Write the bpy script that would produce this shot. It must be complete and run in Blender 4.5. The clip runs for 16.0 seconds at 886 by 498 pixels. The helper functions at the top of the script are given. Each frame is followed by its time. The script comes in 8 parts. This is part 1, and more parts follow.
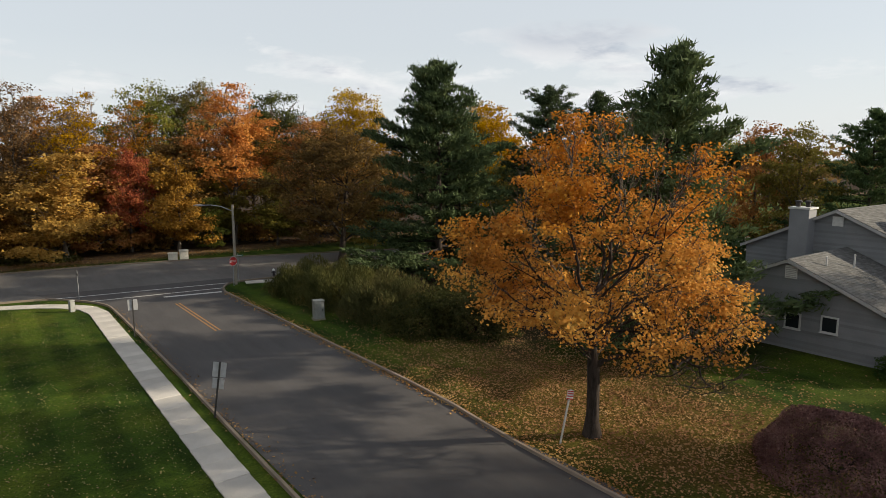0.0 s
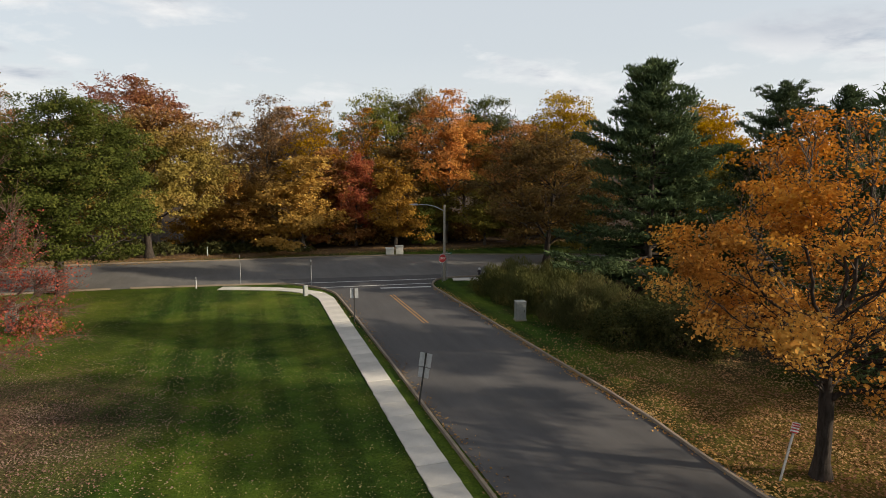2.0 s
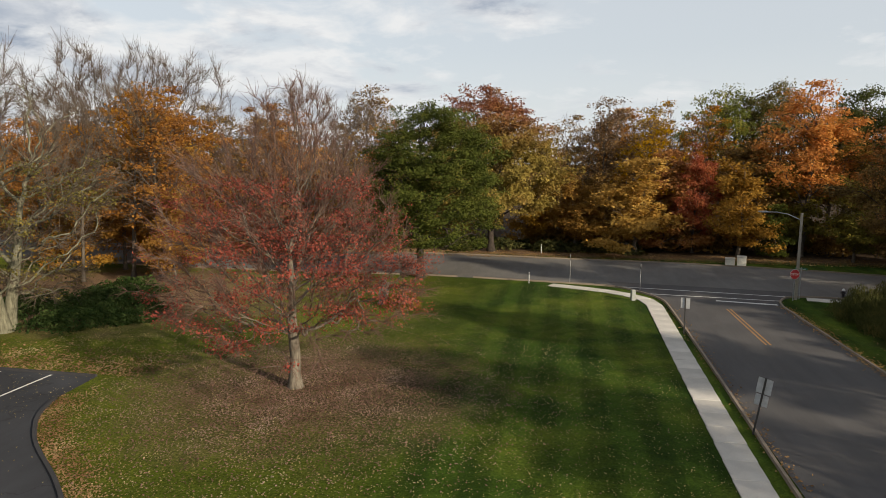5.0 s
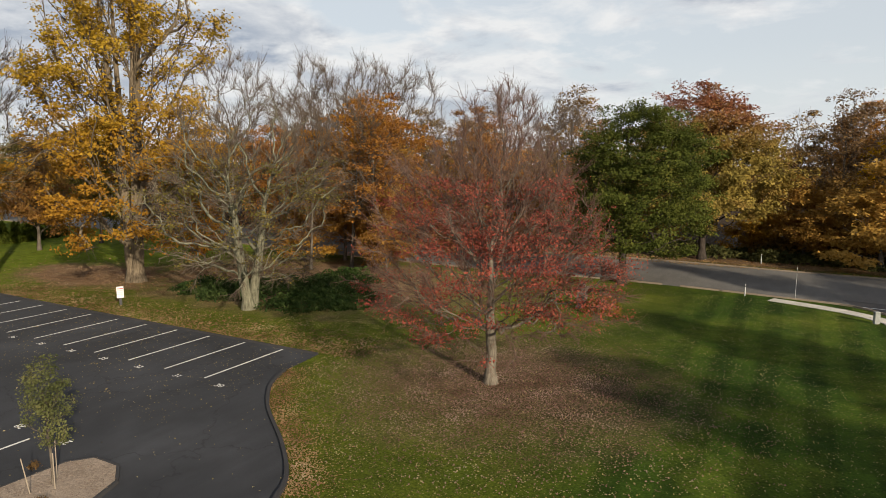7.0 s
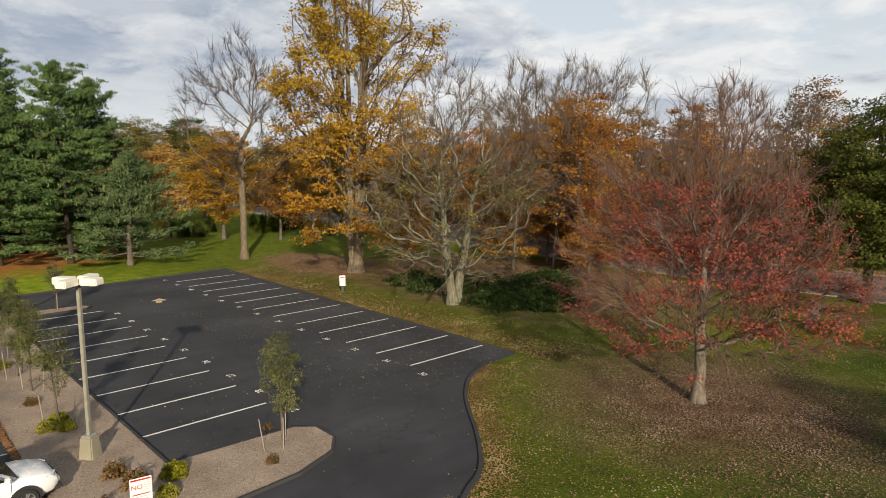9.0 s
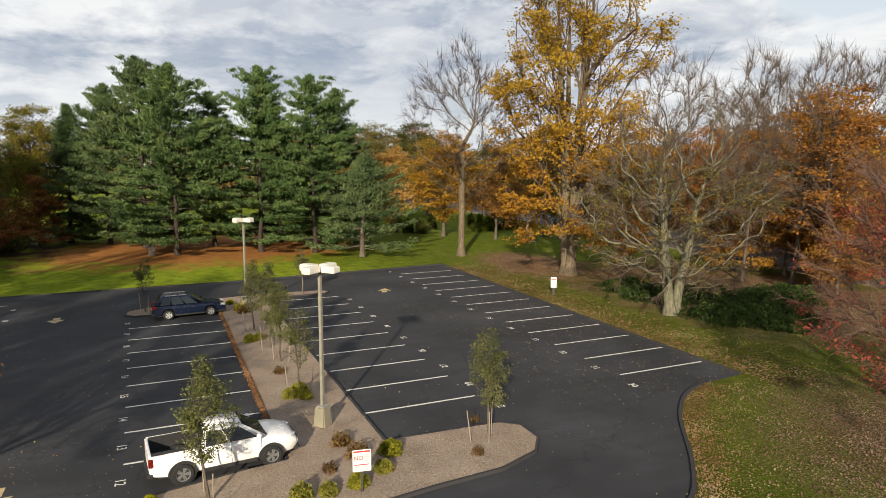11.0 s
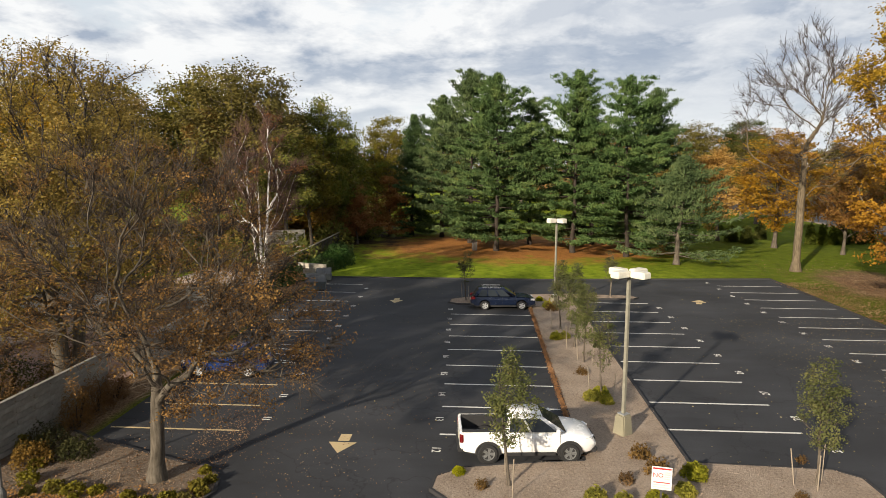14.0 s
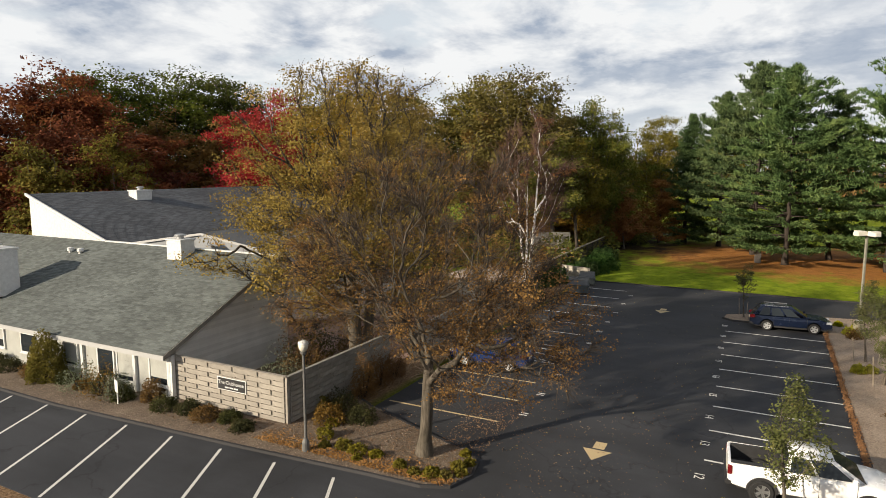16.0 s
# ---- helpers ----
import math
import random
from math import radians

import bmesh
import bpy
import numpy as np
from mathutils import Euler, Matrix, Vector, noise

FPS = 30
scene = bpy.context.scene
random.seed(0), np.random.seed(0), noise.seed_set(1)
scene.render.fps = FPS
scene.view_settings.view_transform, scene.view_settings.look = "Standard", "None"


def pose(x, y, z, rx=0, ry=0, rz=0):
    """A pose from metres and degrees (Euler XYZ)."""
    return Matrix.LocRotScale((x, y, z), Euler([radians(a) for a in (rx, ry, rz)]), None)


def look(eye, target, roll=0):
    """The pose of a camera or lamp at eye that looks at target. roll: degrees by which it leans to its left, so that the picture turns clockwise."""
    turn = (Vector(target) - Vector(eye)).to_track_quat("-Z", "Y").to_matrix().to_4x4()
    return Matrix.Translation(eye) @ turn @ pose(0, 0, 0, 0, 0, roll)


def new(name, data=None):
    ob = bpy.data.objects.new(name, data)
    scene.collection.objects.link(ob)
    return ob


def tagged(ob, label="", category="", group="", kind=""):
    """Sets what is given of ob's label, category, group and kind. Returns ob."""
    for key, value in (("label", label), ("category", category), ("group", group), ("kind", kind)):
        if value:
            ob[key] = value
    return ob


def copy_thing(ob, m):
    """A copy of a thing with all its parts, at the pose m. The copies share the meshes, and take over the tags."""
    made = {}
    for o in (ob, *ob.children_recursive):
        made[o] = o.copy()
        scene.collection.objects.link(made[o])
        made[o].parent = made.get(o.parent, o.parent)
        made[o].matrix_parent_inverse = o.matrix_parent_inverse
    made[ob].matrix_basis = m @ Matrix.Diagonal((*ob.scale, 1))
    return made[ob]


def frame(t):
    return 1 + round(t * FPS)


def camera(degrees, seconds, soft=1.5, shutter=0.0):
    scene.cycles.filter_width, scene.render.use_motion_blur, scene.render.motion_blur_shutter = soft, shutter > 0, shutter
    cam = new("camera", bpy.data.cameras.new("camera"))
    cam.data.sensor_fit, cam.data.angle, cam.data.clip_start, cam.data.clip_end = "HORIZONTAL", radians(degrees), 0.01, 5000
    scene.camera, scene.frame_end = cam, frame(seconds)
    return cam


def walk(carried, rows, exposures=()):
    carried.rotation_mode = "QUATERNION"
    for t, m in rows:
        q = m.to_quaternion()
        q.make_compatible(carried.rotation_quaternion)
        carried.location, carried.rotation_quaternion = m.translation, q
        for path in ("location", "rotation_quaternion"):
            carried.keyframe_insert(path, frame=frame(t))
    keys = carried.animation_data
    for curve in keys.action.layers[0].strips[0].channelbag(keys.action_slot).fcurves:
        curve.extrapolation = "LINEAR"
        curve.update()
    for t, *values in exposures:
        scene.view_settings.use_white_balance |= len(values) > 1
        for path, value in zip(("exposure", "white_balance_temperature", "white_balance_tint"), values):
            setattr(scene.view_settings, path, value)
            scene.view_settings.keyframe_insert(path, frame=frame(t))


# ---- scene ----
import itertools

# ---------------------------------------------------------------- camera
cam = camera(69.57, 16.0, soft=0.8)
EYE_Z = 10.7
PATH = [  # seconds, yaw, pitch, roll: the camera hovers and turns
    (0.0, -37.04, -8.23, 0.04),
    (0.5, -33.36, -8.18, 0.06),
    (1.0, -28.64, -8.09, 0.05),
    (1.5, -23.55, -8.01, 0.01),
    (2.0, -18.62, -8.00, -0.11),
    (2.5, -13.72, -7.98, -0.08),
    (3.0, -8.87, -7.95, -0.13),
    (3.5, -3.96, -7.91, -0.10),
    (4.0, 0.93, -7.90, -0.04),
    (6.5, 24.40, -7.80, -0.08),
    (7.0, 28.63, -7.78, -0.05),
    (7.5, 33.19, -7.73, -0.15),
    (8.0, 37.75, -7.69, -0.16),
    (8.5, 42.24, -7.70, -0.18),
    (9.0, 46.83, -7.68, -0.14),
    (11.5, 70.76, -7.58, -0.24),
    (12.0, 75.45, -7.55, -0.24),
    (12.5, 79.85, -7.56, -0.25),
    (13.0, 84.40, -7.54, -0.20),
    (13.5, 88.67, -7.51, -0.18),
    (14.0, 93.53, -7.49, -0.19),
    (14.5, 99.32, -7.45, -0.19),
    (15.0, 105.17, -7.40, -0.16),
    (15.5, 111.03, -7.36, -0.17),
    (16.0, 117.15, -7.30, -0.15),
]
walk(cam, [(t, pose(0, 0, EYE_Z, 90 + p, r, y)) for t, y, p, r in PATH], exposures=[(0.0, 0.46), (2.5, 0.41), (4.2, 0.36), (9.0, 0.38), (11.5, 0.52), (14.5, 0.56), (16.0, 0.49)])

# ---------------------------------------------------------------- world and sun
SUN_AZ = math.atan2(-0.53, 0.85)
SUN_EL = radians(19.5)
SUN_DIR = Vector((math.cos(SUN_EL) * math.cos(SUN_AZ), math.cos(SUN_EL) * math.sin(SUN_AZ), math.sin(SUN_EL)))
sun_data = bpy.data.lights.new("sun", "SUN")
sun_data.energy, sun_data.angle, sun_data.color = 5.0, radians(1.2), (1.0, 0.86, 0.66)
sun = new("sun", sun_data)
sun.matrix_world = look(SUN_DIR * 100, (0, 0, 0))


class Tree:
    """A small node-tree writer."""

    def __init__(self, tree):
        self.t = tree
        self.t.nodes.clear()

    def n(self, kind, props=None, **inputs):
        node = self.t.nodes.new(kind)
        props = props or {}
        if "operation" in props:
            node.operation = props["operation"]
        if "use_clamp" in props:
            node.use_clamp = props["use_clamp"]
        if "feature" in props:
            node.feature = props["feature"]
        if "sky_type" in props:
            node.sky_type, node.sun_disc = props["sky_type"], props["sun_disc"]
            node.sun_elevation, node.sun_rotation = props["sun_elevation"], props["sun_rotation"]
        for key, value in inputs.items():
            slot = node.inputs[int(key[1:])] if key[0] == "i" and key[1:].isdigit() else node.inputs[key.replace("_", " ")]
            if isinstance(value, bpy.types.NodeSocket):
                self.t.links.new(value, slot)
            elif isinstance(value, (tuple, list)) and len(value) == 3 and slot.type == "RGBA":
                slot.default_value = (*value, 1)
            else:
                slot.default_value = value
        return node

    def math(self, op, a, b=0.0, c=0.0, clamp=False):
        return self.n("ShaderNodeMath", {"operation": op, "use_clamp": clamp}, i0=a, i1=b, i2=c).outputs[0]

    def vmath(self, op, a, b=(0, 0, 0)):
        node = self.n("ShaderNodeVectorMath", {"operation": op}, i0=a, i1=b)
        return node.outputs["Value"] if op in ("DISTANCE", "LENGTH", "DOT_PRODUCT") else node.outputs[0]

    def noise(self, vec, scale, detail=4.0, rough=0.55, distort=0.0):
        return self.n("ShaderNodeTexNoise", None, Vector=vec, Scale=scale, Detail=detail, Roughness=rough, Distortion=distort).outputs["Fac"]

    def ramp(self, fac, stops, mode="LINEAR"):
        node = self.n("ShaderNodeValToRGB", None, Fac=fac)
        node.color_ramp.interpolation = mode
        els = node.color_ramp.elements
        while len(els) < len(stops):
            els.new(0.5)
        for el, (pos, col) in zip(els, stops):
            el.position = pos
            el.color = (*col, 1) if isinstance(col, (tuple, list)) else (col, col, col, 1)
        return node.outputs["Color"]

    def map(self, fac, a, b, c=0.0, d=1.0):
        return self.n("ShaderNodeMapRange", None, Value=fac, From_Min=a, From_Max=b, To_Min=c, To_Max=d).outputs[0]

    def mix(self, fac, a, b, blend="MIX"):
        node = self.t.nodes.new("ShaderNodeMix")
        node.data_type, node.blend_type = "RGBA", blend
        for slot, value in ((node.inputs["Factor"], fac), (node.inputs[6], a), (node.inputs[7], b)):
            if isinstance(value, bpy.types.NodeSocket):
                self.t.links.new(value, slot)
            elif isinstance(value, (tuple, list)):
                slot.default_value = (*value, 1)
            else:
                slot.default_value = value
        return node.outputs[2]


world = bpy.data.worlds.new("world")
scene.world = world
world.use_nodes = True
w = Tree(world.node_tree)
sky = w.n("ShaderNodeTexSky", {"sky_type": "NISHITA", "sun_disc": False, "sun_elevation": SUN_EL, "sun_rotation": math.pi / 2 - SUN_AZ}).outputs[0]
direction = w.n("ShaderNodeTexCoord").outputs["Generated"]
split = w.n("ShaderNodeSeparateXYZ", None, Vector=direction).outputs
rise = w.math("ADD", w.math("MAXIMUM", split[2], 0.0), 0.21)
flat = w.n("ShaderNodeCombineXYZ", None, X=w.math("DIVIDE", split[0], rise), Y=w.math("DIVIDE", split[1], rise), Z=0.0).outputs[0]
big = w.noise(flat, 0.85, 7.0, 0.52, 0.25)
small = w.noise(flat, 2.9, 7.0, 0.6, 0.3)
body = w.math("ADD", w.math("MULTIPLY", big, 0.68), w.math("MULTIPLY", small, 0.32))
west = w.map(split[0], 0.05, -0.75)  # more cloud over the car park's side
ripple = w.noise(w.vmath("ADD", flat, (3.1, 7.7, 0.0)), 1.9, 6.0, 0.58, 0.2)
ragged = w.math("MULTIPLY", w.math("SUBTRACT", w.math("ADD", w.math("MULTIPLY", small, 0.6), w.math("MULTIPLY", ripple, 0.4)), 0.5), 0.30)


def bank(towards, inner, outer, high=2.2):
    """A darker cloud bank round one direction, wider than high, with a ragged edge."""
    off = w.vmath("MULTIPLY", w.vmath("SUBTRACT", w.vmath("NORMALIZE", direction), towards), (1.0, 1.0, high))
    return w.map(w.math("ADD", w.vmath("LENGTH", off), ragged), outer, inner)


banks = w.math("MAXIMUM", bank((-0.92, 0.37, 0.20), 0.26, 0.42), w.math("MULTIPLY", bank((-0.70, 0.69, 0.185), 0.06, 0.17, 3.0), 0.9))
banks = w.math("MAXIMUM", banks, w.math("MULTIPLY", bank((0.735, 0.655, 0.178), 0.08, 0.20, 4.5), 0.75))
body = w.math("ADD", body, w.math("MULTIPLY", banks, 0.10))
cover = w.map(w.math("ADD", body, w.math("MULTIPLY", west, 0.13)), 0.52, 0.59)
thick = w.map(w.math("ADD", w.math("ADD", w.math("MULTIPLY", body, 0.5), w.math("MULTIPLY", ripple, 0.5)), w.math("MULTIPLY", west, 0.04)), 0.50, 0.615)
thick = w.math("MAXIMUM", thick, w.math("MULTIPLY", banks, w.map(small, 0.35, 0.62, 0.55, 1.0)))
clear = w.mix(1.0, w.mix(0.78, w.mix(1.0, sky, (0.13, 0.13, 0.13), "MULTIPLY"), (0.73, 0.765, 0.795)), (1.0, 1.0, 1.0), "MULTIPLY")
sunward = w.noise(w.vmath("ADD", flat, (0.11, -0.07, 0.0)), 2.9, 7.0, 0.6, 0.3)  # heaps of cloud are brighter on the sun's side
heap = w.math("MULTIPLY", w.math("SUBTRACT", sunward, small), w.math("MULTIPLY", w.math("MULTIPLY", w.map(split[2], 0.02, 0.2), west), 3.2))
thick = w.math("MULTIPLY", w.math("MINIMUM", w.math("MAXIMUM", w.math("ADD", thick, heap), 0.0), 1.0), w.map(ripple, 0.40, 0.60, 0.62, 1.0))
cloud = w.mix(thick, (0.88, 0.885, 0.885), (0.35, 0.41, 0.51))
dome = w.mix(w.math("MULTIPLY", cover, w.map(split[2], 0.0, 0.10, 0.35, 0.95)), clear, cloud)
dome = w.mix(w.map(split[2], -0.02, 0.16, 0.75, 0.0), dome, (0.78, 0.81, 0.83))
dome = w.mix(w.map(split[2], 0.34, 0.75, 0.0, 0.85), dome, (0.35, 0.37, 0.41))  # clearer and deeper overhead
w.n("ShaderNodeOutputWorld", None, Surface=w.n("ShaderNodeBackground", None, Color=dome, Strength=0.75).outputs[0])

# ---------------------------------------------------------------- materials
def material(name):
    m = bpy.data.materials.new(name)
    m.use_nodes = True
    return m, Tree(m.node_tree)


def finish(t, color, rough=0.8, metal=0.0, bump=None, strength=0.3, spec=0.5, dist=0.02, **more):
    b = t.n("ShaderNodeBsdfPrincipled", None, Base_Color=color, Roughness=rough, Metallic=metal, **more)
    b.inputs["Specular IOR Level"].default_value = spec
    if bump is not None:
        t.t.links.new(t.n("ShaderNodeBump", None, Strength=strength, Distance=dist, Height=bump).outputs[0], b.inputs["Normal"])
    t.n("ShaderNodeOutputMaterial", None, Surface=b.outputs[0])
    return b


def plain(name, color, rough=0.6, metal=0.0, vary=0.18, scale=6.0, spec=0.5, boards=0.0):
    """A surface of one colour with soft dirt at two scales."""
    m, t = material(name)
    pos = t.n("ShaderNodeTexCoord").outputs["Object"]
    a = t.map(t.noise(pos, scale, 5), 0.3, 0.7, 1 - vary, 1 + vary * 0.5)
    b = t.map(t.noise(pos, scale * 9, 3), 0.3, 0.7, 1 - vary * 0.5, 1 + vary * 0.3)
    k = t.math("MULTIPLY", a, b)
    if boards:
        k = t.math("MULTIPLY", k, t.map(t.n("ShaderNodeObjectInfo").outputs["Random"], 0, 1, 1 - boards, 1 + boards))
    col = t.n("ShaderNodeVectorMath", {"operation": "SCALE"}, i0=color, Scale=k).outputs[0]
    finish(t, col, t.map(t.noise(pos, scale * 2, 3), 0.3, 0.7, max(rough - 0.1, 0.02), min(rough + 0.1, 1)), metal, spec=spec)
    return m


def leaf(name, stops, high=None, z0=0.0, z1=10.0, clump=0.45, through_light=0.35, shade=0.85):
    """Foliage: each leaf has its own tint, clumps differ, and the top may turn to another ramp."""
    m, t = material(name)
    isl = t.n("ShaderNodeNewGeometry").outputs["Random Per Island"]
    pos = t.n("ShaderNodeTexCoord").outputs["Object"]
    lump = t.noise(pos, clump, 3, 0.6)
    f = t.math("ADD", t.math("MULTIPLY", isl, 0.24), t.math("MULTIPLY", t.map(lump, 0.28, 0.72), 0.76))
    col = t.ramp(f, stops)
    if high:
        z = t.n("ShaderNodeSeparateXYZ", None, Vector=pos).outputs[2]
        g = t.math("ADD", t.map(z, z0, z1), t.math("MULTIPLY", t.math("SUBTRACT", t.noise(pos, clump * 0.8, 3), 0.5), 1.6), clamp=True)
        col = t.mix(g, col, t.ramp(f, high))
    own = t.n("ShaderNodeObjectInfo").outputs["Random"]
    col = t.n("ShaderNodeHueSaturation", None, Hue=t.map(own, 0, 1, 0.494, 0.510), Saturation=t.map(own, 0, 1, 0.88, 1.08), Value=t.map(own, 0, 1, shade, 1.1), Color=col).outputs[0]
    b = t.n("ShaderNodeBsdfPrincipled", None, Base_Color=col, Roughness=0.6)
    b.inputs["Specular IOR Level"].default_value = 0.03
    tr = t.n("ShaderNodeBsdfTranslucent", None, Color=col)
    mx = t.n("ShaderNodeMixShader", None, i0=through_light, i1=b.outputs[0], i2=tr.outputs[0])
    t.n("ShaderNodeOutputMaterial", None, Surface=mx.outputs[0])
    return m


def bark(name, dark, light, scale=5.0):
    m, t = material(name)
    pos = t.n("ShaderNodeTexCoord").outputs["Object"]
    tall = t.vmath("MULTIPLY", pos, (1, 1, 0.18))
    f = t.noise(tall, scale * 2, 6, 0.65)
    blot = t.noise(pos, scale * 0.25, 4)
    col = t.mix(t.map(blot, 0.4, 0.65), t.ramp(f, [(0.3, dark), (0.7, light)]), t.ramp(f, [(0.3, [c * 0.7 for c in dark]), (0.75, [c * 0.9 for c in light])]))
    finish(t, col, 0.9, bump=f, strength=0.7, spec=0.2, dist=0.04)
    return m


def asphalt(name, base, cracks=0.0, stain=0.25):
    m, t = material(name)
    pos = t.n("ShaderNodeTexCoord").outputs["Object"]
    grain = t.noise(pos, 60, 3, 0.7)
    wide = t.noise(pos, 0.22, 6, 0.62, 0.4)
    streak = t.noise(t.vmath("MULTIPLY", pos, (1.6, 0.25, 1)), 0.9, 5, 0.6)
    k = t.math("MULTIPLY", t.map(wide, 0.3, 0.7, 1 - stain, 1 + stain), t.map(streak, 0.3, 0.7, 0.88, 1.12))
    k = t.math("MULTIPLY", k, t.map(grain, 0.25, 0.75, 0.72, 1.3))
    if cracks:
        warp = t.vmath("ADD", pos, t.n("ShaderNodeVectorMath", {"operation": "SCALE"}, i0=t.n("ShaderNodeTexNoise", None, Vector=pos, Scale=0.8, Detail=4.0).outputs["Color"], Scale=2.2).outputs[0])
        edge = t.n("ShaderNodeTexVoronoi", {"feature": "DISTANCE_TO_EDGE"}, Vector=warp, Scale=0.14).outputs["Distance"]
        k = t.math("MULTIPLY", k, t.map(edge, 0.002, 0.006, 1 - cracks, 1.0))
    col = t.n("ShaderNodeVectorMath", {"operation": "SCALE"}, i0=base, Scale=k).outputs[0]
    finish(t, col, t.map(wide, 0.3, 0.7, 0.72, 0.92), bump=grain, strength=0.25, spec=0.35, dist=0.01)
    return m


def concrete(name, base, joint=0.0):
    m, t = material(name)
    pos = t.n("ShaderNodeTexCoord").outputs["Object"]
    k = t.math("MULTIPLY", t.map(t.noise(pos, 0.6, 5, 0.6), 0.3, 0.7, 0.8, 1.1), t.map(t.noise(pos, 25, 4, 0.7), 0.3, 0.7, 0.88, 1.08))
    own = t.n("ShaderNodeObjectInfo").outputs["Random"]
    k = t.math("MULTIPLY", k, t.map(own, 0, 1, 0.88, 1.06))
    col = t.n("ShaderNodeVectorMath", {"operation": "SCALE"}, i0=base, Scale=k).outputs[0]
    finish(t, col, 0.9, bump=t.noise(pos, 40, 3), strength=0.2, spec=0.3)
    return m


def paint(name, color, worn=0.35):
    """Line paint that is worn through here and there."""
    m, t = material(name)
    pos = t.n("ShaderNodeTexCoord").outputs["Object"]
    f = t.math("ADD", t.math("MULTIPLY", t.noise(pos, 14, 5, 0.7), 0.6), t.math("MULTIPLY", t.noise(pos, 1.5, 3), 0.4))
    col = t.mix(t.map(f, 0.52, 0.68, 0, worn), color, (0.05, 0.05, 0.055))
    finish(t, col, 0.7, spec=0.4)
    return m


def shingle(name, base):
    m, t = material(name)
    pos = t.n("ShaderNodeTexCoord").outputs["Object"]
    own = t.n("ShaderNodeNewGeometry").outputs["Random Per Island"]
    k = t.math("MULTIPLY", t.map(own, 0, 1, 0.74, 1.22), t.map(t.noise(pos, 0.35, 5, 0.6), 0.3, 0.7, 0.82, 1.12))
    k = t.math("MULTIPLY", k, t.map(t.noise(pos, 22, 3, 0.7), 0.3, 0.7, 0.85, 1.12))
    col = t.n("ShaderNodeVectorMath", {"operation": "SCALE"}, i0=base, Scale=k).outputs[0]
    finish(t, col, 0.92, bump=t.noise(pos, 50, 2), strength=0.3, spec=0.25)
    return m


def mulch(name, stops):
    m, t = material(name)
    pos = t.n("ShaderNodeTexCoord").outputs["Object"]
    f = t.math("ADD", t.math("MULTIPLY", t.noise(pos, 9, 6, 0.85), 0.7), t.math("MULTIPLY", t.noise(pos, 0.7, 4), 0.3))
    finish(t, t.ramp(f, stops), 0.95, bump=t.noise(pos, 10, 5, 0.8), strength=1.0, spec=0.15, dist=0.05)
    return m


def glass(name, tint=(0.02, 0.025, 0.03)):
    m, t = material(name)
    finish(t, tint, 0.08, spec=0.28)
    return m


M_LOT = asphalt("asphalt_sealed", (0.0325, 0.034, 0.039), cracks=0.35, stain=0.38)
M_ROAD = asphalt("asphalt_grey", (0.073, 0.069, 0.068), stain=0.2)
M_STREET = asphalt("asphalt_pale", (0.128, 0.122, 0.114), stain=0.2)
M_WALK = concrete("walk_concrete", (0.54, 0.51, 0.46))
M_KERB = concrete("kerb_concrete", (0.26, 0.21, 0.16))
M_BERM = asphalt("kerb_asphalt", (0.035, 0.034, 0.036))
M_BASE = concrete("base_concrete", (0.255, 0.235, 0.17))
M_WHITE_LINE = paint("line_white", (0.62, 0.61, 0.58))
M_YELLOW_LINE = paint("line_yellow", (0.30, 0.16, 0.05), 0.7)
M_TAN_LINE = paint("line_tan", (0.52, 0.40, 0.22), 0.3)
M_MULCH = mulch("mulch_island", [(0.3, (0.115, 0.085, 0.062)), (0.5, (0.30, 0.237, 0.185)), (0.72, (0.48, 0.40, 0.325))])
M_MULCH_DARK = mulch("mulch_bed", [(0.3, (0.06, 0.044, 0.033)), (0.5, (0.17, 0.132, 0.10)), (0.7, (0.32, 0.26, 0.20))])
M_BARK_GREY = bark("bark_grey", (0.055, 0.043, 0.034), (0.17, 0.145, 0.115))
M_BARK_PALE = bark("bark_pale", (0.08, 0.066, 0.048), (0.22, 0.19, 0.15))
M_BARK_BROWN = bark("bark_brown", (0.048, 0.040, 0.030), (0.155, 0.132, 0.104))
M_BARK_DARK = bark("bark_dark", (0.018, 0.014, 0.011), (0.075, 0.06, 0.05))
M_BARK_TAN = bark("bark_tan", (0.07, 0.054, 0.036), (0.22, 0.175, 0.12))
M_BARK_BIRCH = bark("bark_birch", (0.55, 0.53, 0.50), (0.86, 0.85, 0.82), 3.0)
M_BARK_LICHEN = bark("bark_lichen", (0.085, 0.08, 0.052), (0.25, 0.24, 0.17))
M_TWIG_RED = bark("twig_red", (0.09, 0.055, 0.042), (0.21, 0.125, 0.095))
M_TWIG_GREY = bark("twig_grey", (0.062, 0.052, 0.038), (0.155, 0.13, 0.098))
M_TWIG_DARK = bark("twig_dark", (0.036, 0.028, 0.022), (0.11, 0.086, 0.066))
M_TWIG_BROWN = bark("twig_brown", (0.06, 0.046, 0.034), (0.18, 0.135, 0.10))

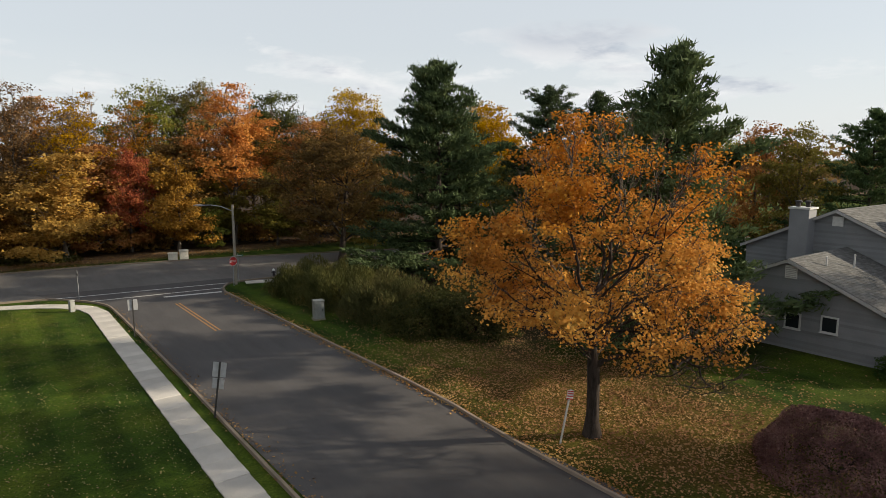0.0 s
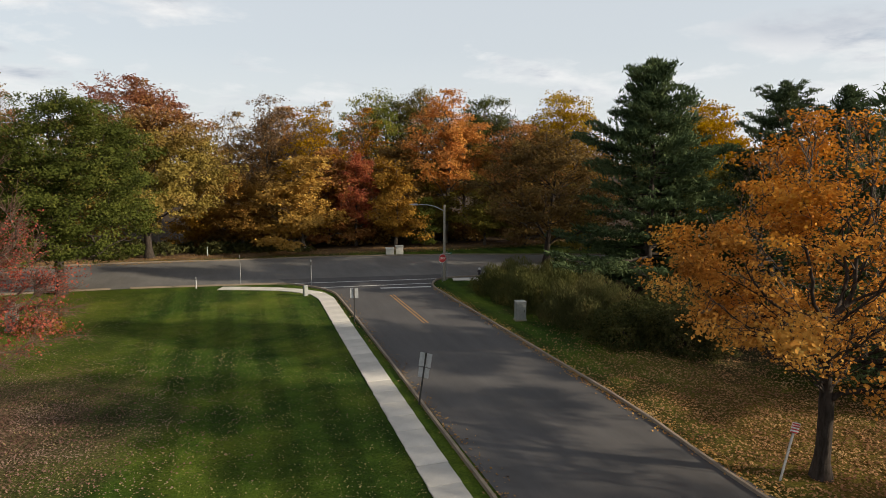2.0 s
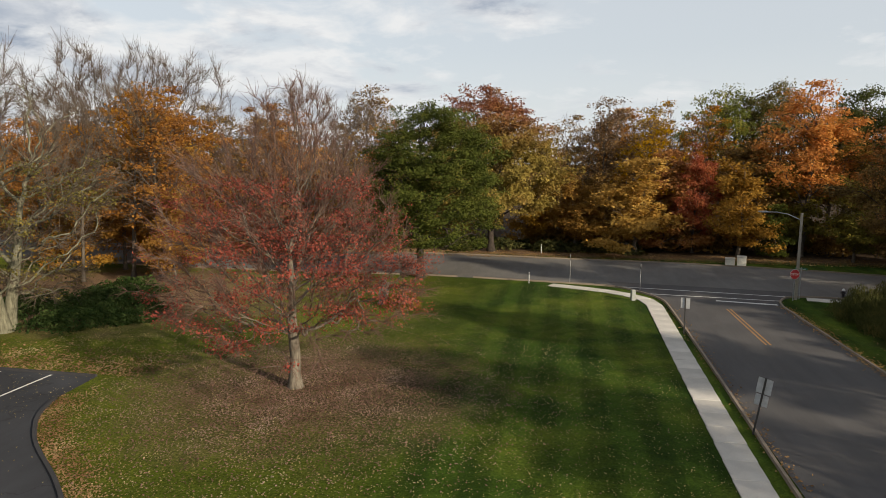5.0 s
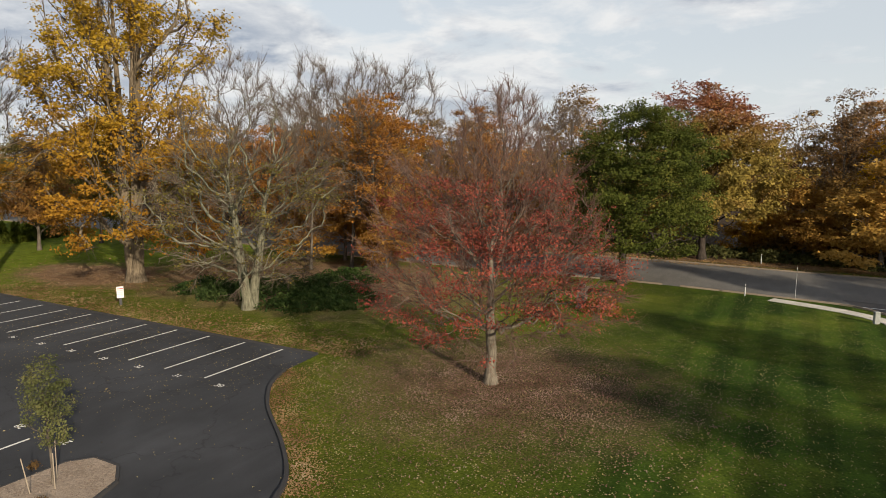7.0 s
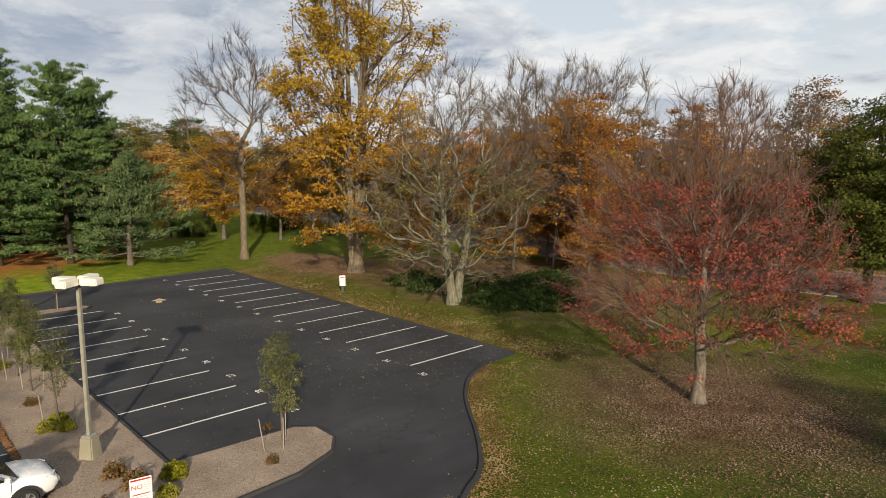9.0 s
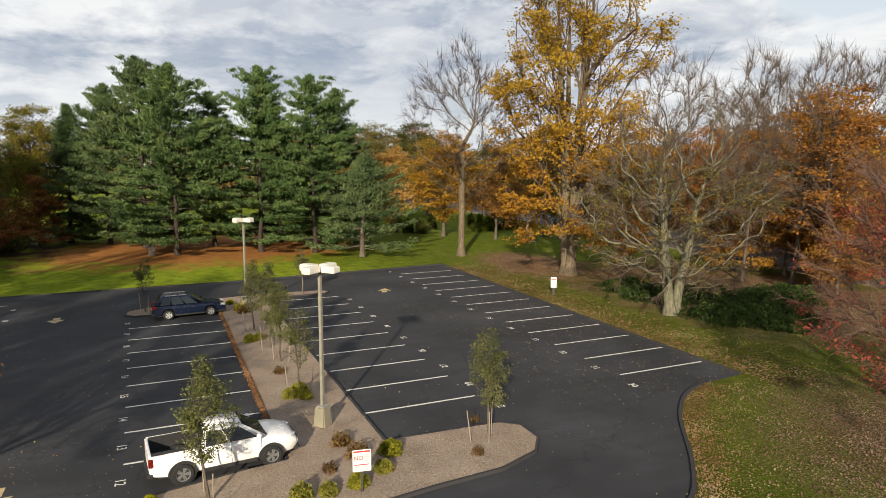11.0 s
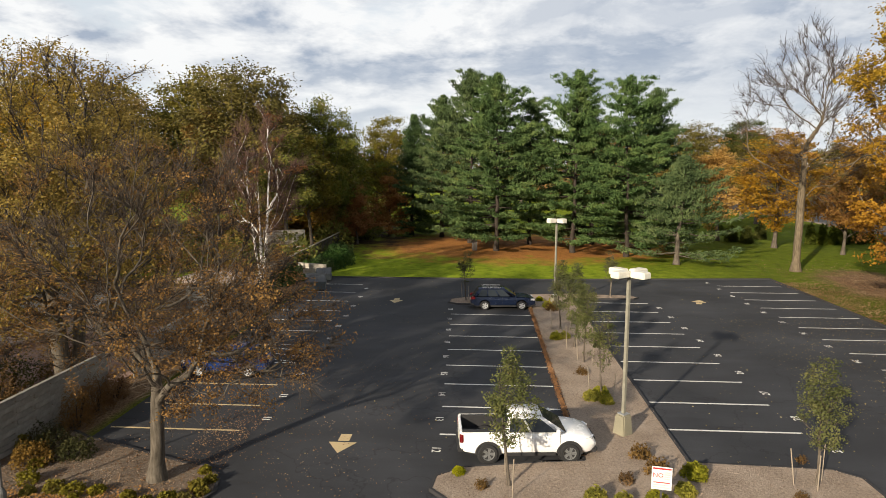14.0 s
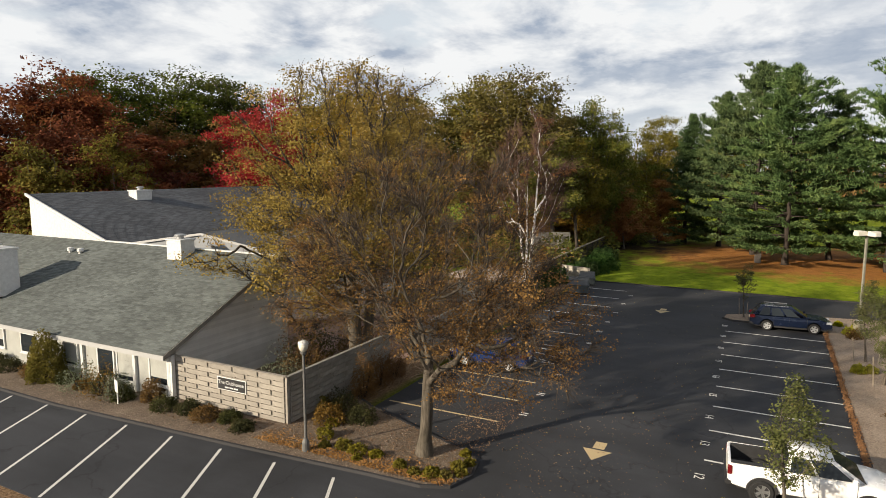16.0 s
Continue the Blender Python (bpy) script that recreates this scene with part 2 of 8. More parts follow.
L_ORANGE = leaf("leaf_orange", [(0.1, (0.29, 0.12, 0.038)), (0.4, (0.52, 0.24, 0.068)), (0.7, (0.62, 0.325, 0.094)), (0.95, (0.50, 0.325, 0.105))],
                [(0.1, (0.26, 0.0826, 0.0189)), (0.5, (0.496, 0.171, 0.0283)), (0.9, (0.566, 0.26, 0.0413))], 5, 13)
L_FLAME = leaf("leaf_flame", [(0.1, (0.242, 0.121, 0.022)), (0.5, (0.396, 0.198, 0.0275)), (0.9, (0.462, 0.275, 0.044))],
               [(0.1, (0.38, 0.13, 0.005)), (0.5, (0.64, 0.25, 0.006)), (0.9, (0.72, 0.35, 0.012))], 2, 9)
L_YELLOW = leaf("leaf_yellow", [(0.1, (0.1664, 0.0875, 0.0156)), (0.45, (0.3497, 0.1807, 0.0174)), (0.8, (0.4277, 0.2431, 0.0291)), (1.0, (0.2717, 0.2041, 0.0389))])
L_GOLD = leaf("leaf_gold", [(0.1, (0.15, 0.07, 0.015)), (0.45, (0.32, 0.15, 0.018)), (0.8, (0.40, 0.21, 0.026)), (1.0, (0.28, 0.18, 0.034))],
              [(0.1, (0.18, 0.11, 0.016)), (0.5, (0.42, 0.265, 0.024)), (0.9, (0.52, 0.36, 0.042))], 8, 20)
L_RED = leaf("leaf_red", [(0.1, (0.14, 0.032, 0.016)), (0.45, (0.33, 0.058, 0.024)), (0.75, (0.44, 0.092, 0.032)), (1.0, (0.38, 0.155, 0.05))], clump=0.8)
L_BRICKRED = leaf("leaf_brick_red", [(0.1, (0.20, 0.045, 0.02)), (0.5, (0.42, 0.10, 0.03)), (0.9, (0.46, 0.19, 0.04))])
L_CRIMSON = leaf("leaf_crimson", [(0.1, (0.1495, 0.0184, 0.0253)), (0.5, (0.3795, 0.0414, 0.0517)), (0.9, (0.506, 0.1035, 0.0805))])
L_RUST = leaf("leaf_rust", [(0.1, (0.161, 0.0667, 0.0207)), (0.45, (0.3565, 0.1495, 0.0322)), (0.8, (0.46, 0.2185, 0.046)), (1.0, (0.368, 0.23, 0.0575))])
L_RUSTTOP = leaf("leaf_rust_top", [(0.1, (0.15, 0.115, 0.016)), (0.5, (0.34, 0.262, 0.03)), (0.9, (0.47, 0.345, 0.045))],
                 [(0.1, (0.18, 0.05, 0.025)), (0.5, (0.32, 0.10, 0.03)), (0.9, (0.38, 0.17, 0.035))], 11.5, 17)
L_RUSSET = leaf("leaf_russet", [(0.1, (0.115, 0.063, 0.032)), (0.5, (0.23, 0.127, 0.057)), (0.85, (0.325, 0.185, 0.078)), (1.0, (0.415, 0.26, 0.1))])
L_MAROON = leaf("leaf_maroon", [(0.1, (0.075, 0.024, 0.015)), (0.5, (0.19, 0.06, 0.032)), (0.9, (0.29, 0.12, 0.045))])
L_BROWN = leaf("leaf_brown", [(0.1, (0.0978, 0.0575, 0.023)), (0.5, (0.2415, 0.1437, 0.046)), (0.9, (0.368, 0.2185, 0.0633))])
L_OLIVE = leaf("leaf_olive", [(0.1, (0.09, 0.078, 0.016)), (0.5, (0.18, 0.155, 0.028)), (0.8, (0.27, 0.21, 0.038)), (1.0, (0.36, 0.23, 0.036))])
L_OLDGOLD = leaf("leaf_old_gold", [(0.1, (0.125, 0.092, 0.03)), (0.4, (0.255, 0.182, 0.05)), (0.75, (0.37, 0.262, 0.07)), (1.0, (0.44, 0.225, 0.065))])
L_GREEN = leaf("leaf_green", [(0.1, (0.0359, 0.0486, 0.0106)), (0.5, (0.0866, 0.104, 0.019)), (0.85, (0.148, 0.157, 0.0296)), (1.0, (0.232, 0.169, 0.0317))])
L_OAK = leaf("leaf_oak", [(0.1, (0.065, 0.0775, 0.02)), (0.5, (0.1625, 0.1725, 0.0375)), (0.8, (0.275, 0.2438, 0.05)), (1.0, (0.425, 0.2375, 0.05))])
L_PINE = leaf("needle_pine", [(0.1, (0.036, 0.060, 0.026)), (0.5, (0.095, 0.14, 0.055)), (0.9, (0.18, 0.225, 0.085))], through_light=0.2)
L_JUNIPER = leaf("leaf_juniper", [(0.1, (0.022, 0.042, 0.014)), (0.5, (0.055, 0.085, 0.026)), (0.9, (0.11, 0.14, 0.045))], clump=1.4)
L_UMBER = leaf("leaf_umber", [(0.1, (0.06, 0.038, 0.018)), (0.5, (0.14, 0.088, 0.032)), (0.9, (0.24, 0.145, 0.045))])
L_BEDSHRUB = leaf("leaf_bed_shrub", [(0.1, (0.028, 0.034, 0.014)), (0.5, (0.072, 0.074, 0.028)), (0.9, (0.14, 0.12, 0.045))], clump=0.8)
L_HONEY = leaf("leaf_honey", [(0.1, (0.2104, 0.1196, 0.0421)), (0.5, (0.4209, 0.2449, 0.0772)), (0.9, (0.5336, 0.3369, 0.1196))])
L_AMBER = leaf("leaf_amber", [(0.1, (0.1564, 0.0636, 0.0137)), (0.5, (0.3323, 0.1368, 0.0196)), (0.9, (0.391, 0.1955, 0.0293))])
L_SPRUCE = leaf("needle_spruce", [(0.1, (0.0286, 0.0468, 0.0234)), (0.5, (0.0676, 0.1014, 0.0416)), (0.9, (0.1235, 0.1625, 0.0624))], through_light=0.2)
L_PURPLE = leaf("leaf_purple", [(0.1, (0.08, 0.038, 0.038)), (0.5, (0.23, 0.115, 0.105)), (0.9, (0.45, 0.26, 0.225))], clump=0.9)
L_LIME = leaf("leaf_lime", [(0.1, (0.11, 0.12, 0.014)), (0.5, (0.27, 0.26, 0.022)), (0.9, (0.44, 0.39, 0.05))], clump=2.0)
L_SHRUB = leaf("leaf_shrub", [(0.1, (0.021, 0.045, 0.015)), (0.5, (0.051, 0.093, 0.027)), (0.9, (0.112, 0.158, 0.045))], clump=0.8)
L_SAGE = leaf("leaf_sage", [(0.1, (0.10, 0.12, 0.075)), (0.5, (0.19, 0.215, 0.14)), (0.9, (0.30, 0.32, 0.22))], clump=1.0)
L_CHIP = leaf("mulch_chip", [(0.1, (0.12, 0.08, 0.06)), (0.5, (0.27, 0.20, 0.155)), (0.9, (0.40, 0.32, 0.26))], through_light=0.0, clump=0.8)
L_SHRUB_RUST = leaf("leaf_shrub_rust", [(0.1, (0.07, 0.045, 0.017)), (0.5, (0.18, 0.105, 0.033)), (0.9, (0.30, 0.18, 0.06))], clump=0.8)
L_MEADOW = leaf("leaf_meadow", [(0.1, (0.0395, 0.0473, 0.0157)), (0.5, (0.1122, 0.116, 0.0342)), (0.8, (0.1976, 0.1651, 0.0473)), (1.0, (0.3159, 0.1976, 0.0658))], clump=0.35)
L_EDGING = leaf("leaf_edging", [(0.1, (0.09, 0.05, 0.016)), (0.4, (0.15, 0.13, 0.024)), (0.7, (0.24, 0.20, 0.03)), (1.0, (0.34, 0.16, 0.05))], clump=1.6)
L_SAPLING = leaf("leaf_sapling", [(0.1, (0.0523, 0.0673, 0.0269)), (0.5, (0.1276, 0.138, 0.0523)), (0.9, (0.2242, 0.2093, 0.0822)), (1.0, (0.299, 0.1644, 0.0673))], clump=1.2)
L_FALLEN = leaf("leaf_fallen", [(0.1, (0.12, 0.055, 0.025)), (0.4, (0.23, 0.13, 0.06)), (0.75, (0.34, 0.22, 0.11)), (1.0, (0.46, 0.37, 0.25))], through_light=0.1)
L_FALLEN_PALE = leaf("leaf_fallen_pale", [(0.1, (0.16, 0.12, 0.045)), (0.5, (0.29, 0.23, 0.09)), (0.9, (0.40, 0.34, 0.18))], through_light=0.1)
L_FALLEN_RUST = leaf("leaf_fallen_rust", [(0.1, (0.16, 0.075, 0.03)), (0.5, (0.30, 0.15, 0.06)), (0.9, (0.42, 0.23, 0.10))], through_light=0.1)
L_FALLEN_RED = leaf("leaf_fallen_red", [(0.1, (0.10, 0.048, 0.036)), (0.4, (0.19, 0.105, 0.08)), (0.75, (0.28, 0.18, 0.14)), (1.0, (0.38, 0.28, 0.23))], through_light=0.1)
L_FALLEN_GOLD = leaf("leaf_fallen_gold", [(0.1, (0.19, 0.095, 0.042)), (0.4, (0.35, 0.18, 0.07)), (0.75, (0.47, 0.28, 0.10)), (1.0, (0.54, 0.40, 0.19))], through_light=0.1)

M_STEEL = plain("galvanised_steel", (0.38, 0.39, 0.40), 0.5, 0.5)
M_POLE = plain("pole_weathered", (0.30, 0.27, 0.22), 0.75)
M_LAMPPOLE = plain("pole_bronze_grey", (0.24, 0.23, 0.185), 0.6)
M_LAMPGREY = plain("lamp_grey", (0.13, 0.13, 0.125), 0.55)
M_DARKPOST = plain("post_dark", (0.045, 0.042, 0.04), 0.7)
M_WHITE = plain("paint_white", (0.64, 0.645, 0.635), 0.55, vary=0.14)
M_LAMPHEAD = plain("lamp_head_cream", (0.70, 0.67, 0.58), 0.5, vary=0.15)
M_SIGNBACK = plain("sign_back", (0.48, 0.49, 0.50), 0.6, 0.1)
M_SIGNRED = plain("sign_red", (0.42, 0.025, 0.03), 0.45)
M_SIGNGREEN = plain("sign_green", (0.02, 0.15, 0.075), 0.5)
M_BLACK = plain("paint_black", (0.018, 0.018, 0.02), 0.55)
M_RUBBER = plain("rubber", (0.014, 0.014, 0.015), 0.85)
M_CHROME = plain("bright_metal", (0.55, 0.56, 0.58), 0.3, 0.9, vary=0.05)
M_RIM_DARK = plain("rim_dark_alloy", (0.20, 0.205, 0.21), 0.4, 0.3, vary=0.1)
M_RIM = plain("rim_alloy", (0.50, 0.51, 0.52), 0.4, 0.25, vary=0.08)
M_CARWHITE = plain("car_white", (0.78, 0.78, 0.78), 0.22, vary=0.03, scale=2)
M_CARNAVY = plain("car_navy", (0.007, 0.012, 0.03), 0.2, vary=0.05, scale=2)
M_CARBLUE = plain("car_blue", (0.016, 0.04, 0.14), 0.25, vary=0.05, scale=2)
M_TRIM = plain("car_trim_black", (0.022, 0.022, 0.024), 0.6)
M_GLASS = glass("dark_glass")
M_TAIL = plain("tail_light", (0.13, 0.006, 0.008), 0.25, vary=0.05)
M_HEAD = plain("head_light", (0.50, 0.52, 0.55), 0.15, 0.3, vary=0.05)
M_PLATE = plain("plate", (0.55, 0.52, 0.40), 0.5)
M_CABINET = plain("cabinet_grey_green", (0.27, 0.285, 0.27), 0.55)
M_BIN = plain("bin_grey", (0.10, 0.115, 0.12), 0.6)
M_BINLID = plain("bin_lid_grey", (0.07, 0.075, 0.08), 0.55)
M_STONE = plain("pier_stone", (0.17, 0.15, 0.135), 0.9, vary=0.3)
M_HYDRANT = plain("hydrant_black", (0.03, 0.025, 0.03), 0.5)
M_SIDING = plain("siding_grey", (0.225, 0.235, 0.25), 0.8, vary=0.10, scale=1.5, boards=0.12)
M_SIDING_LIGHT = plain("siding_light_grey", (0.40, 0.40, 0.40), 0.8, vary=0.08, scale=1.5, boards=0.12)
M_SIDING_CLUB = plain("siding_club", (0.66, 0.655, 0.64), 0.85, vary=0.10, scale=1.5, boards=0.12)
M_STUCCO = plain("wall_white", (0.38, 0.385, 0.36), 0.85, vary=0.15, scale=1.5)
M_FENCE = plain("fence_tan", (0.31, 0.28, 0.24), 0.85, vary=0.18, scale=3, boards=0.12)
M_FENCE_GREY = plain("fence_grey", (0.30, 0.285, 0.255), 0.9, vary=0.25, scale=3, boards=0.12)
M_FENCE_LIGHT = plain("fence_pale", (0.44, 0.40, 0.34), 0.85, vary=0.2, scale=3)
M_FENCE_DARK = plain("fence_dark", (0.045, 0.042, 0.038), 0.9, vary=0.25, scale=3)
M_TERRACE = mulch("terrace_stone", [(0.3, (0.22, 0.17, 0.14)), (0.5, (0.42, 0.34, 0.29)), (0.7, (0.56, 0.48, 0.42))])
M_BRICK = plain("brick_pink", (0.33, 0.22, 0.18), 0.9, vary=0.3, scale=4)
M_ROOF = shingle("roof_shingle_grey", (0.118, 0.130, 0.126))
M_ROOF_DARK = shingle("roof_shingle_dark", (0.10, 0.105, 0.115))
M_ROOF_HOUSE = shingle("roof_shingle_house", (0.135, 0.135, 0.13))
M_STAKE = plain("stake_wood", (0.30, 0.25, 0.19), 0.85)

# ground: mown lawn, worn and leaf-strewn places, needle litter, woodland floor
M_GROUND, t = material("ground_grass")
pos = t.n("ShaderNodeTexCoord").outputs["Object"]
xyz = t.n("ShaderNodeSeparateXYZ", None, Vector=pos).outputs
edge_noise = t.math("MULTIPLY", t.math("SUBTRACT", t.noise(pos, 0.28, 5, 0.65), 0.5), 1.5)
fine = t.noise(pos, 9, 5, 0.75)
patch = t.noise(pos, 0.16, 5, 0.6)


def blob(cx, cy, rx, ry, soft=0.35):
    """1 inside an uneven ellipse on the ground, falling to 0 outside it."""
    q = t.vmath("MULTIPLY", t.vmath("SUBTRACT", pos, (cx, cy, 0)), (1 / rx, 1 / ry, 0))
    return t.map(t.math("ADD", t.vmath("LENGTH", q), edge_noise), 1 + soft, 1 - soft)


stripe = t.map(t.math("SINE", t.math("MULTIPLY", xyz[0], 2.9)), -0.5, 0.5)
mown = t.math("MULTIPLY", stripe, t.math("MULTIPLY", t.map(xyz[0], -7.5, -4.5), t.map(xyz[1], 8.0, 14.0)))
grass = t.ramp(t.math("ADD", t.math("MULTIPLY", fine, 0.6), t.math("MULTIPLY", patch, 0.4)),
               [(0.36, (0.018, 0.037, 0.006)), (0.5, (0.039, 0.070, 0.009)), (0.64, (0.074, 0.110, 0.017))])
grass = t.mix(mown, t.mix(1.0, grass, (0.62, 0.68, 0.55), "MULTIPLY"), t.mix(1.0, grass, (1.05, 1.08, 0.85), "MULTIPLY"))
dry = t.ramp(fine, [(0.36, (0.056, 0.070, 0.007)), (0.5, (0.125, 0.143, 0.014)), (0.64, (0.215, 0.222, 0.028))])
col = t.mix(t.math("MULTIPLY", t.map(patch, 0.45, 0.7), 0.5), grass, dry)
col = t.mix(t.math("MULTIPLY", t.map(t.math("ADD", xyz[0], t.math("MULTIPLY", edge_noise, 6.0)), -4.0, -16.0), 0.55), col, dry)
# far lawn: sunlight is painted in as a brighter yellow-green
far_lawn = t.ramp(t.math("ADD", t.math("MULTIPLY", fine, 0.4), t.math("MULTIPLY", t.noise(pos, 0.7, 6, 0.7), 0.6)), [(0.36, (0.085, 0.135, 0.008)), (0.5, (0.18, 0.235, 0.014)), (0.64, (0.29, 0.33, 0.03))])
# from y 12 on, tree shade is painted in by mixing to duller grass
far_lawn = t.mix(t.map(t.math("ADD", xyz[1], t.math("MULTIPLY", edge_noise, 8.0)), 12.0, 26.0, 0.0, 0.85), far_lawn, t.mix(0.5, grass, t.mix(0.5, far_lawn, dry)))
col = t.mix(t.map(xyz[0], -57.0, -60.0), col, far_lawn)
litter = t.ramp(fine, [(0.36, (0.075, 0.045, 0.026)), (0.5, (0.18, 0.115, 0.065)), (0.64, (0.31, 0.21, 0.13))])
red_litter = t.ramp(fine, [(0.36, (0.07, 0.038, 0.026)), (0.5, (0.155, 0.092, 0.070)), (0.64, (0.27, 0.18, 0.145))])
gold_litter = t.ramp(fine, [(0.36, (0.07, 0.032, 0.012)), (0.5, (0.19, 0.095, 0.03)), (0.64, (0.32, 0.18, 0.06))])
needles = t.ramp(fine, [(0.36, (0.17, 0.068, 0.02)), (0.5, (0.34, 0.145, 0.04)), (0.64, (0.47, 0.24, 0.08))])
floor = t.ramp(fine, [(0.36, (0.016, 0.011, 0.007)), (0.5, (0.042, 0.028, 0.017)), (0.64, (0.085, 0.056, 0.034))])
col = t.mix(t.math("MULTIPLY", blob(-11.8, 28.0, 6.4, 6.2, 0.5), 0.6), col, red_litter)
col = t.mix(t.math("MULTIPLY", blob(21.5, 18.0, 5.2, 10.0, 0.45), 0.5), col, gold_litter)
col = t.mix(blob(-85.5, 4.5, 14.5, 19.0, 0.22), col, needles)
col = t.mix(blob(-58.0, 37.0, 9.0, 5.0, 0.25), col, litter)
col = t.mix(blob(-38.0, 45.0, 16.0, 11.0, 0.3), col, litter)
col = t.mix(t.math("MULTIPLY", t.map(t.math("ADD", xyz[1], t.math("MULTIPLY", edge_noise, 0.6)), -15.4, -15.9), t.map(xyz[0], -59.5, -57.0)), col, litter)
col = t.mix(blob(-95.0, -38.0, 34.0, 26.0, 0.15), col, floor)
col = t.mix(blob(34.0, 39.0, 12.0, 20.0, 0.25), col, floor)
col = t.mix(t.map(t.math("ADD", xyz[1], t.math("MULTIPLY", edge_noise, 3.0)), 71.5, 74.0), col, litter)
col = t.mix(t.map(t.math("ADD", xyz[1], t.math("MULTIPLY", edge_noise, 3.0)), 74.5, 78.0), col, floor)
col = t.n("ShaderNodeVectorMath", {"operation": "SCALE"}, i0=col, Scale=t.map(t.noise(pos, 1.1, 5, 0.7), 0.3, 0.7, 0.74, 1.22)).outputs[0]
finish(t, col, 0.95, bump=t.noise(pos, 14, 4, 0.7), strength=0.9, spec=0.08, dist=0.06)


# ---------------------------------------------------------------- builders
class Geo:
    """Collects vertices and faces of one mesh."""

    def __init__(self):
        self.v, self.f = [], []

    def add(self, verts, faces):
        k = len(self.v)
        self.v += [tuple(p) for p in verts]
        self.f += [tuple(k + i for i in f) for f in faces]
        return self

    def box(self, x0, x1, y0, y1, z0, z1, taper=0.0):
        a = taper
        v = [(x0, y0, z0), (x1, y0, z0), (x1, y1, z0), (x0, y1, z0), (x0 + a, y0 + a, z1), (x1 - a, y0 + a, z1), (x1 - a, y1 - a, z1), (x0 + a, y1 - a, z1)]
        return self.add(v, [(3, 2, 1, 0), (4, 5, 6, 7), (0, 1, 5, 4), (1, 2, 6, 5), (2, 3, 7, 6), (3, 0, 4, 7)])

    def tube(self, p0, p1, r0, r1=None, n=10, caps=True):
        r1 = r0 if r1 is None else r1
        p0, p1 = Vector(p0), Vector(p1)
        d = (p1 - p0).normalized()
        a = d.cross(Vector((0, 0, 1)) if abs(d.z) < 0.9 else Vector((1, 0, 0))).normalized()
        b = d.cross(a)
        ring = [(math.cos(2 * math.pi * i / n), math.sin(2 * math.pi * i / n)) for i in range(n)]
        v = [p0 + (a * c + b * s) * r0 for c, s in ring] + [p1 + (a * c + b * s) * r1 for c, s in ring]
        f = [(i, n + i, n + (i + 1) % n, (i + 1) % n) for i in range(n)]
        if caps:
            f += [tuple(range(n)), tuple(reversed(range(n, 2 * n)))]
        return self.add(v, f)

    def lathe(self, profile, n=16, centre=(0, 0)):
        v, f = [], []
        for r, z in profile:
            v += [(centre[0] + r * math.cos(2 * math.pi * i / n), centre[1] + r * math.sin(2 * math.pi * i / n), z) for i in range(n)]
        for k in range(len(profile) - 1):
            f += [(k * n + i, k * n + (i + 1) % n, (k + 1) * n + (i + 1) % n, (k + 1) * n + i) for i in range(n)]
        f += [tuple(reversed(range(n))), tuple((len(profile) - 1) * n + i for i in range(n))]
        return self.add(v, f)

    def prism(self, poly, lo, hi, axis="z"):
        """A polygon pushed from lo to hi along an axis; the polygon's two numbers are the other axes in order."""
        def p(a, b, c):
            return {"z": (a, b, c), "y": (a, c, b), "x": (c, a, b)}[axis]
        n = len(poly)
        v = [p(a, b, lo) for a, b in poly] + [p(a, b, hi) for a, b in poly]
        f = [(i, (i + 1) % n, n + (i + 1) % n, n + i) for i in range(n)] + [tuple(reversed(range(n))), tuple(range(n, 2 * n))]
        return self.add(v, f)

    def mesh(self, name, bevel=0.0, segments=2, smooth=False):
        bm = bmesh.new()
        vs = [bm.verts.new(p) for p in self.v]
        for f in self.f:
            bm.faces.new([vs[i] for i in f])
        bmesh.ops.recalc_face_normals(bm, faces=bm.faces)
        if bevel:
            sharp = [e for e in bm.edges if len(e.link_faces) == 2 and e.calc_face_angle(0) > 0.5]
            bmesh.ops.bevel(bm, geom=sharp, offset=bevel, segments=segments, affect="EDGES", clamp_overlap=True)
        me = bpy.data.meshes.new(name)
        bm.to_mesh(me)
        bm.free()
        if smooth:
            me.polygons.foreach_set("use_smooth", [True] * len(me.polygons))
        return me


def np_mesh(name, verts, quads, smooth=False):
    """A mesh from arrays: verts (n, 3) and quads (m, 4)."""
    me = bpy.data.meshes.new(name)
    me.vertices.add(len(verts))
    me.vertices.foreach_set("co", np.asarray(verts, dtype=np.float32).ravel())
    m, k = quads.shape
    me.loops.add(m * k)
    me.loops.foreach_set("vertex_index", np.asarray(quads, dtype=np.int32).ravel())
    me.polygons.add(m)
    me.polygons.foreach_set("loop_start", np.arange(0, m * k, k, dtype=np.int32))
    if smooth:
        me.polygons.foreach_set("use_smooth", np.ones(m, dtype=bool))
    me.update(calc_edges=True)
    return me


def part(name, geo, mat, parent=None, label="", bevel=0.0, smooth=False, segments=2):
    me = geo if isinstance(geo, bpy.types.Mesh) else geo.mesh(name, bevel, segments, smooth)
    if not me.materials:
        me.materials.append(mat)
    ob = new(name, me)
    ob.parent = parent
    return tagged(ob, label)


def thing(name, m, label, category, group="", kind=""):
    ob = new(name)
    ob.empty_display_size = 0.3
    ob.matrix_world = m if isinstance(m, Matrix) else pose(*m)
    return tagged(ob, label, category, group, kind)


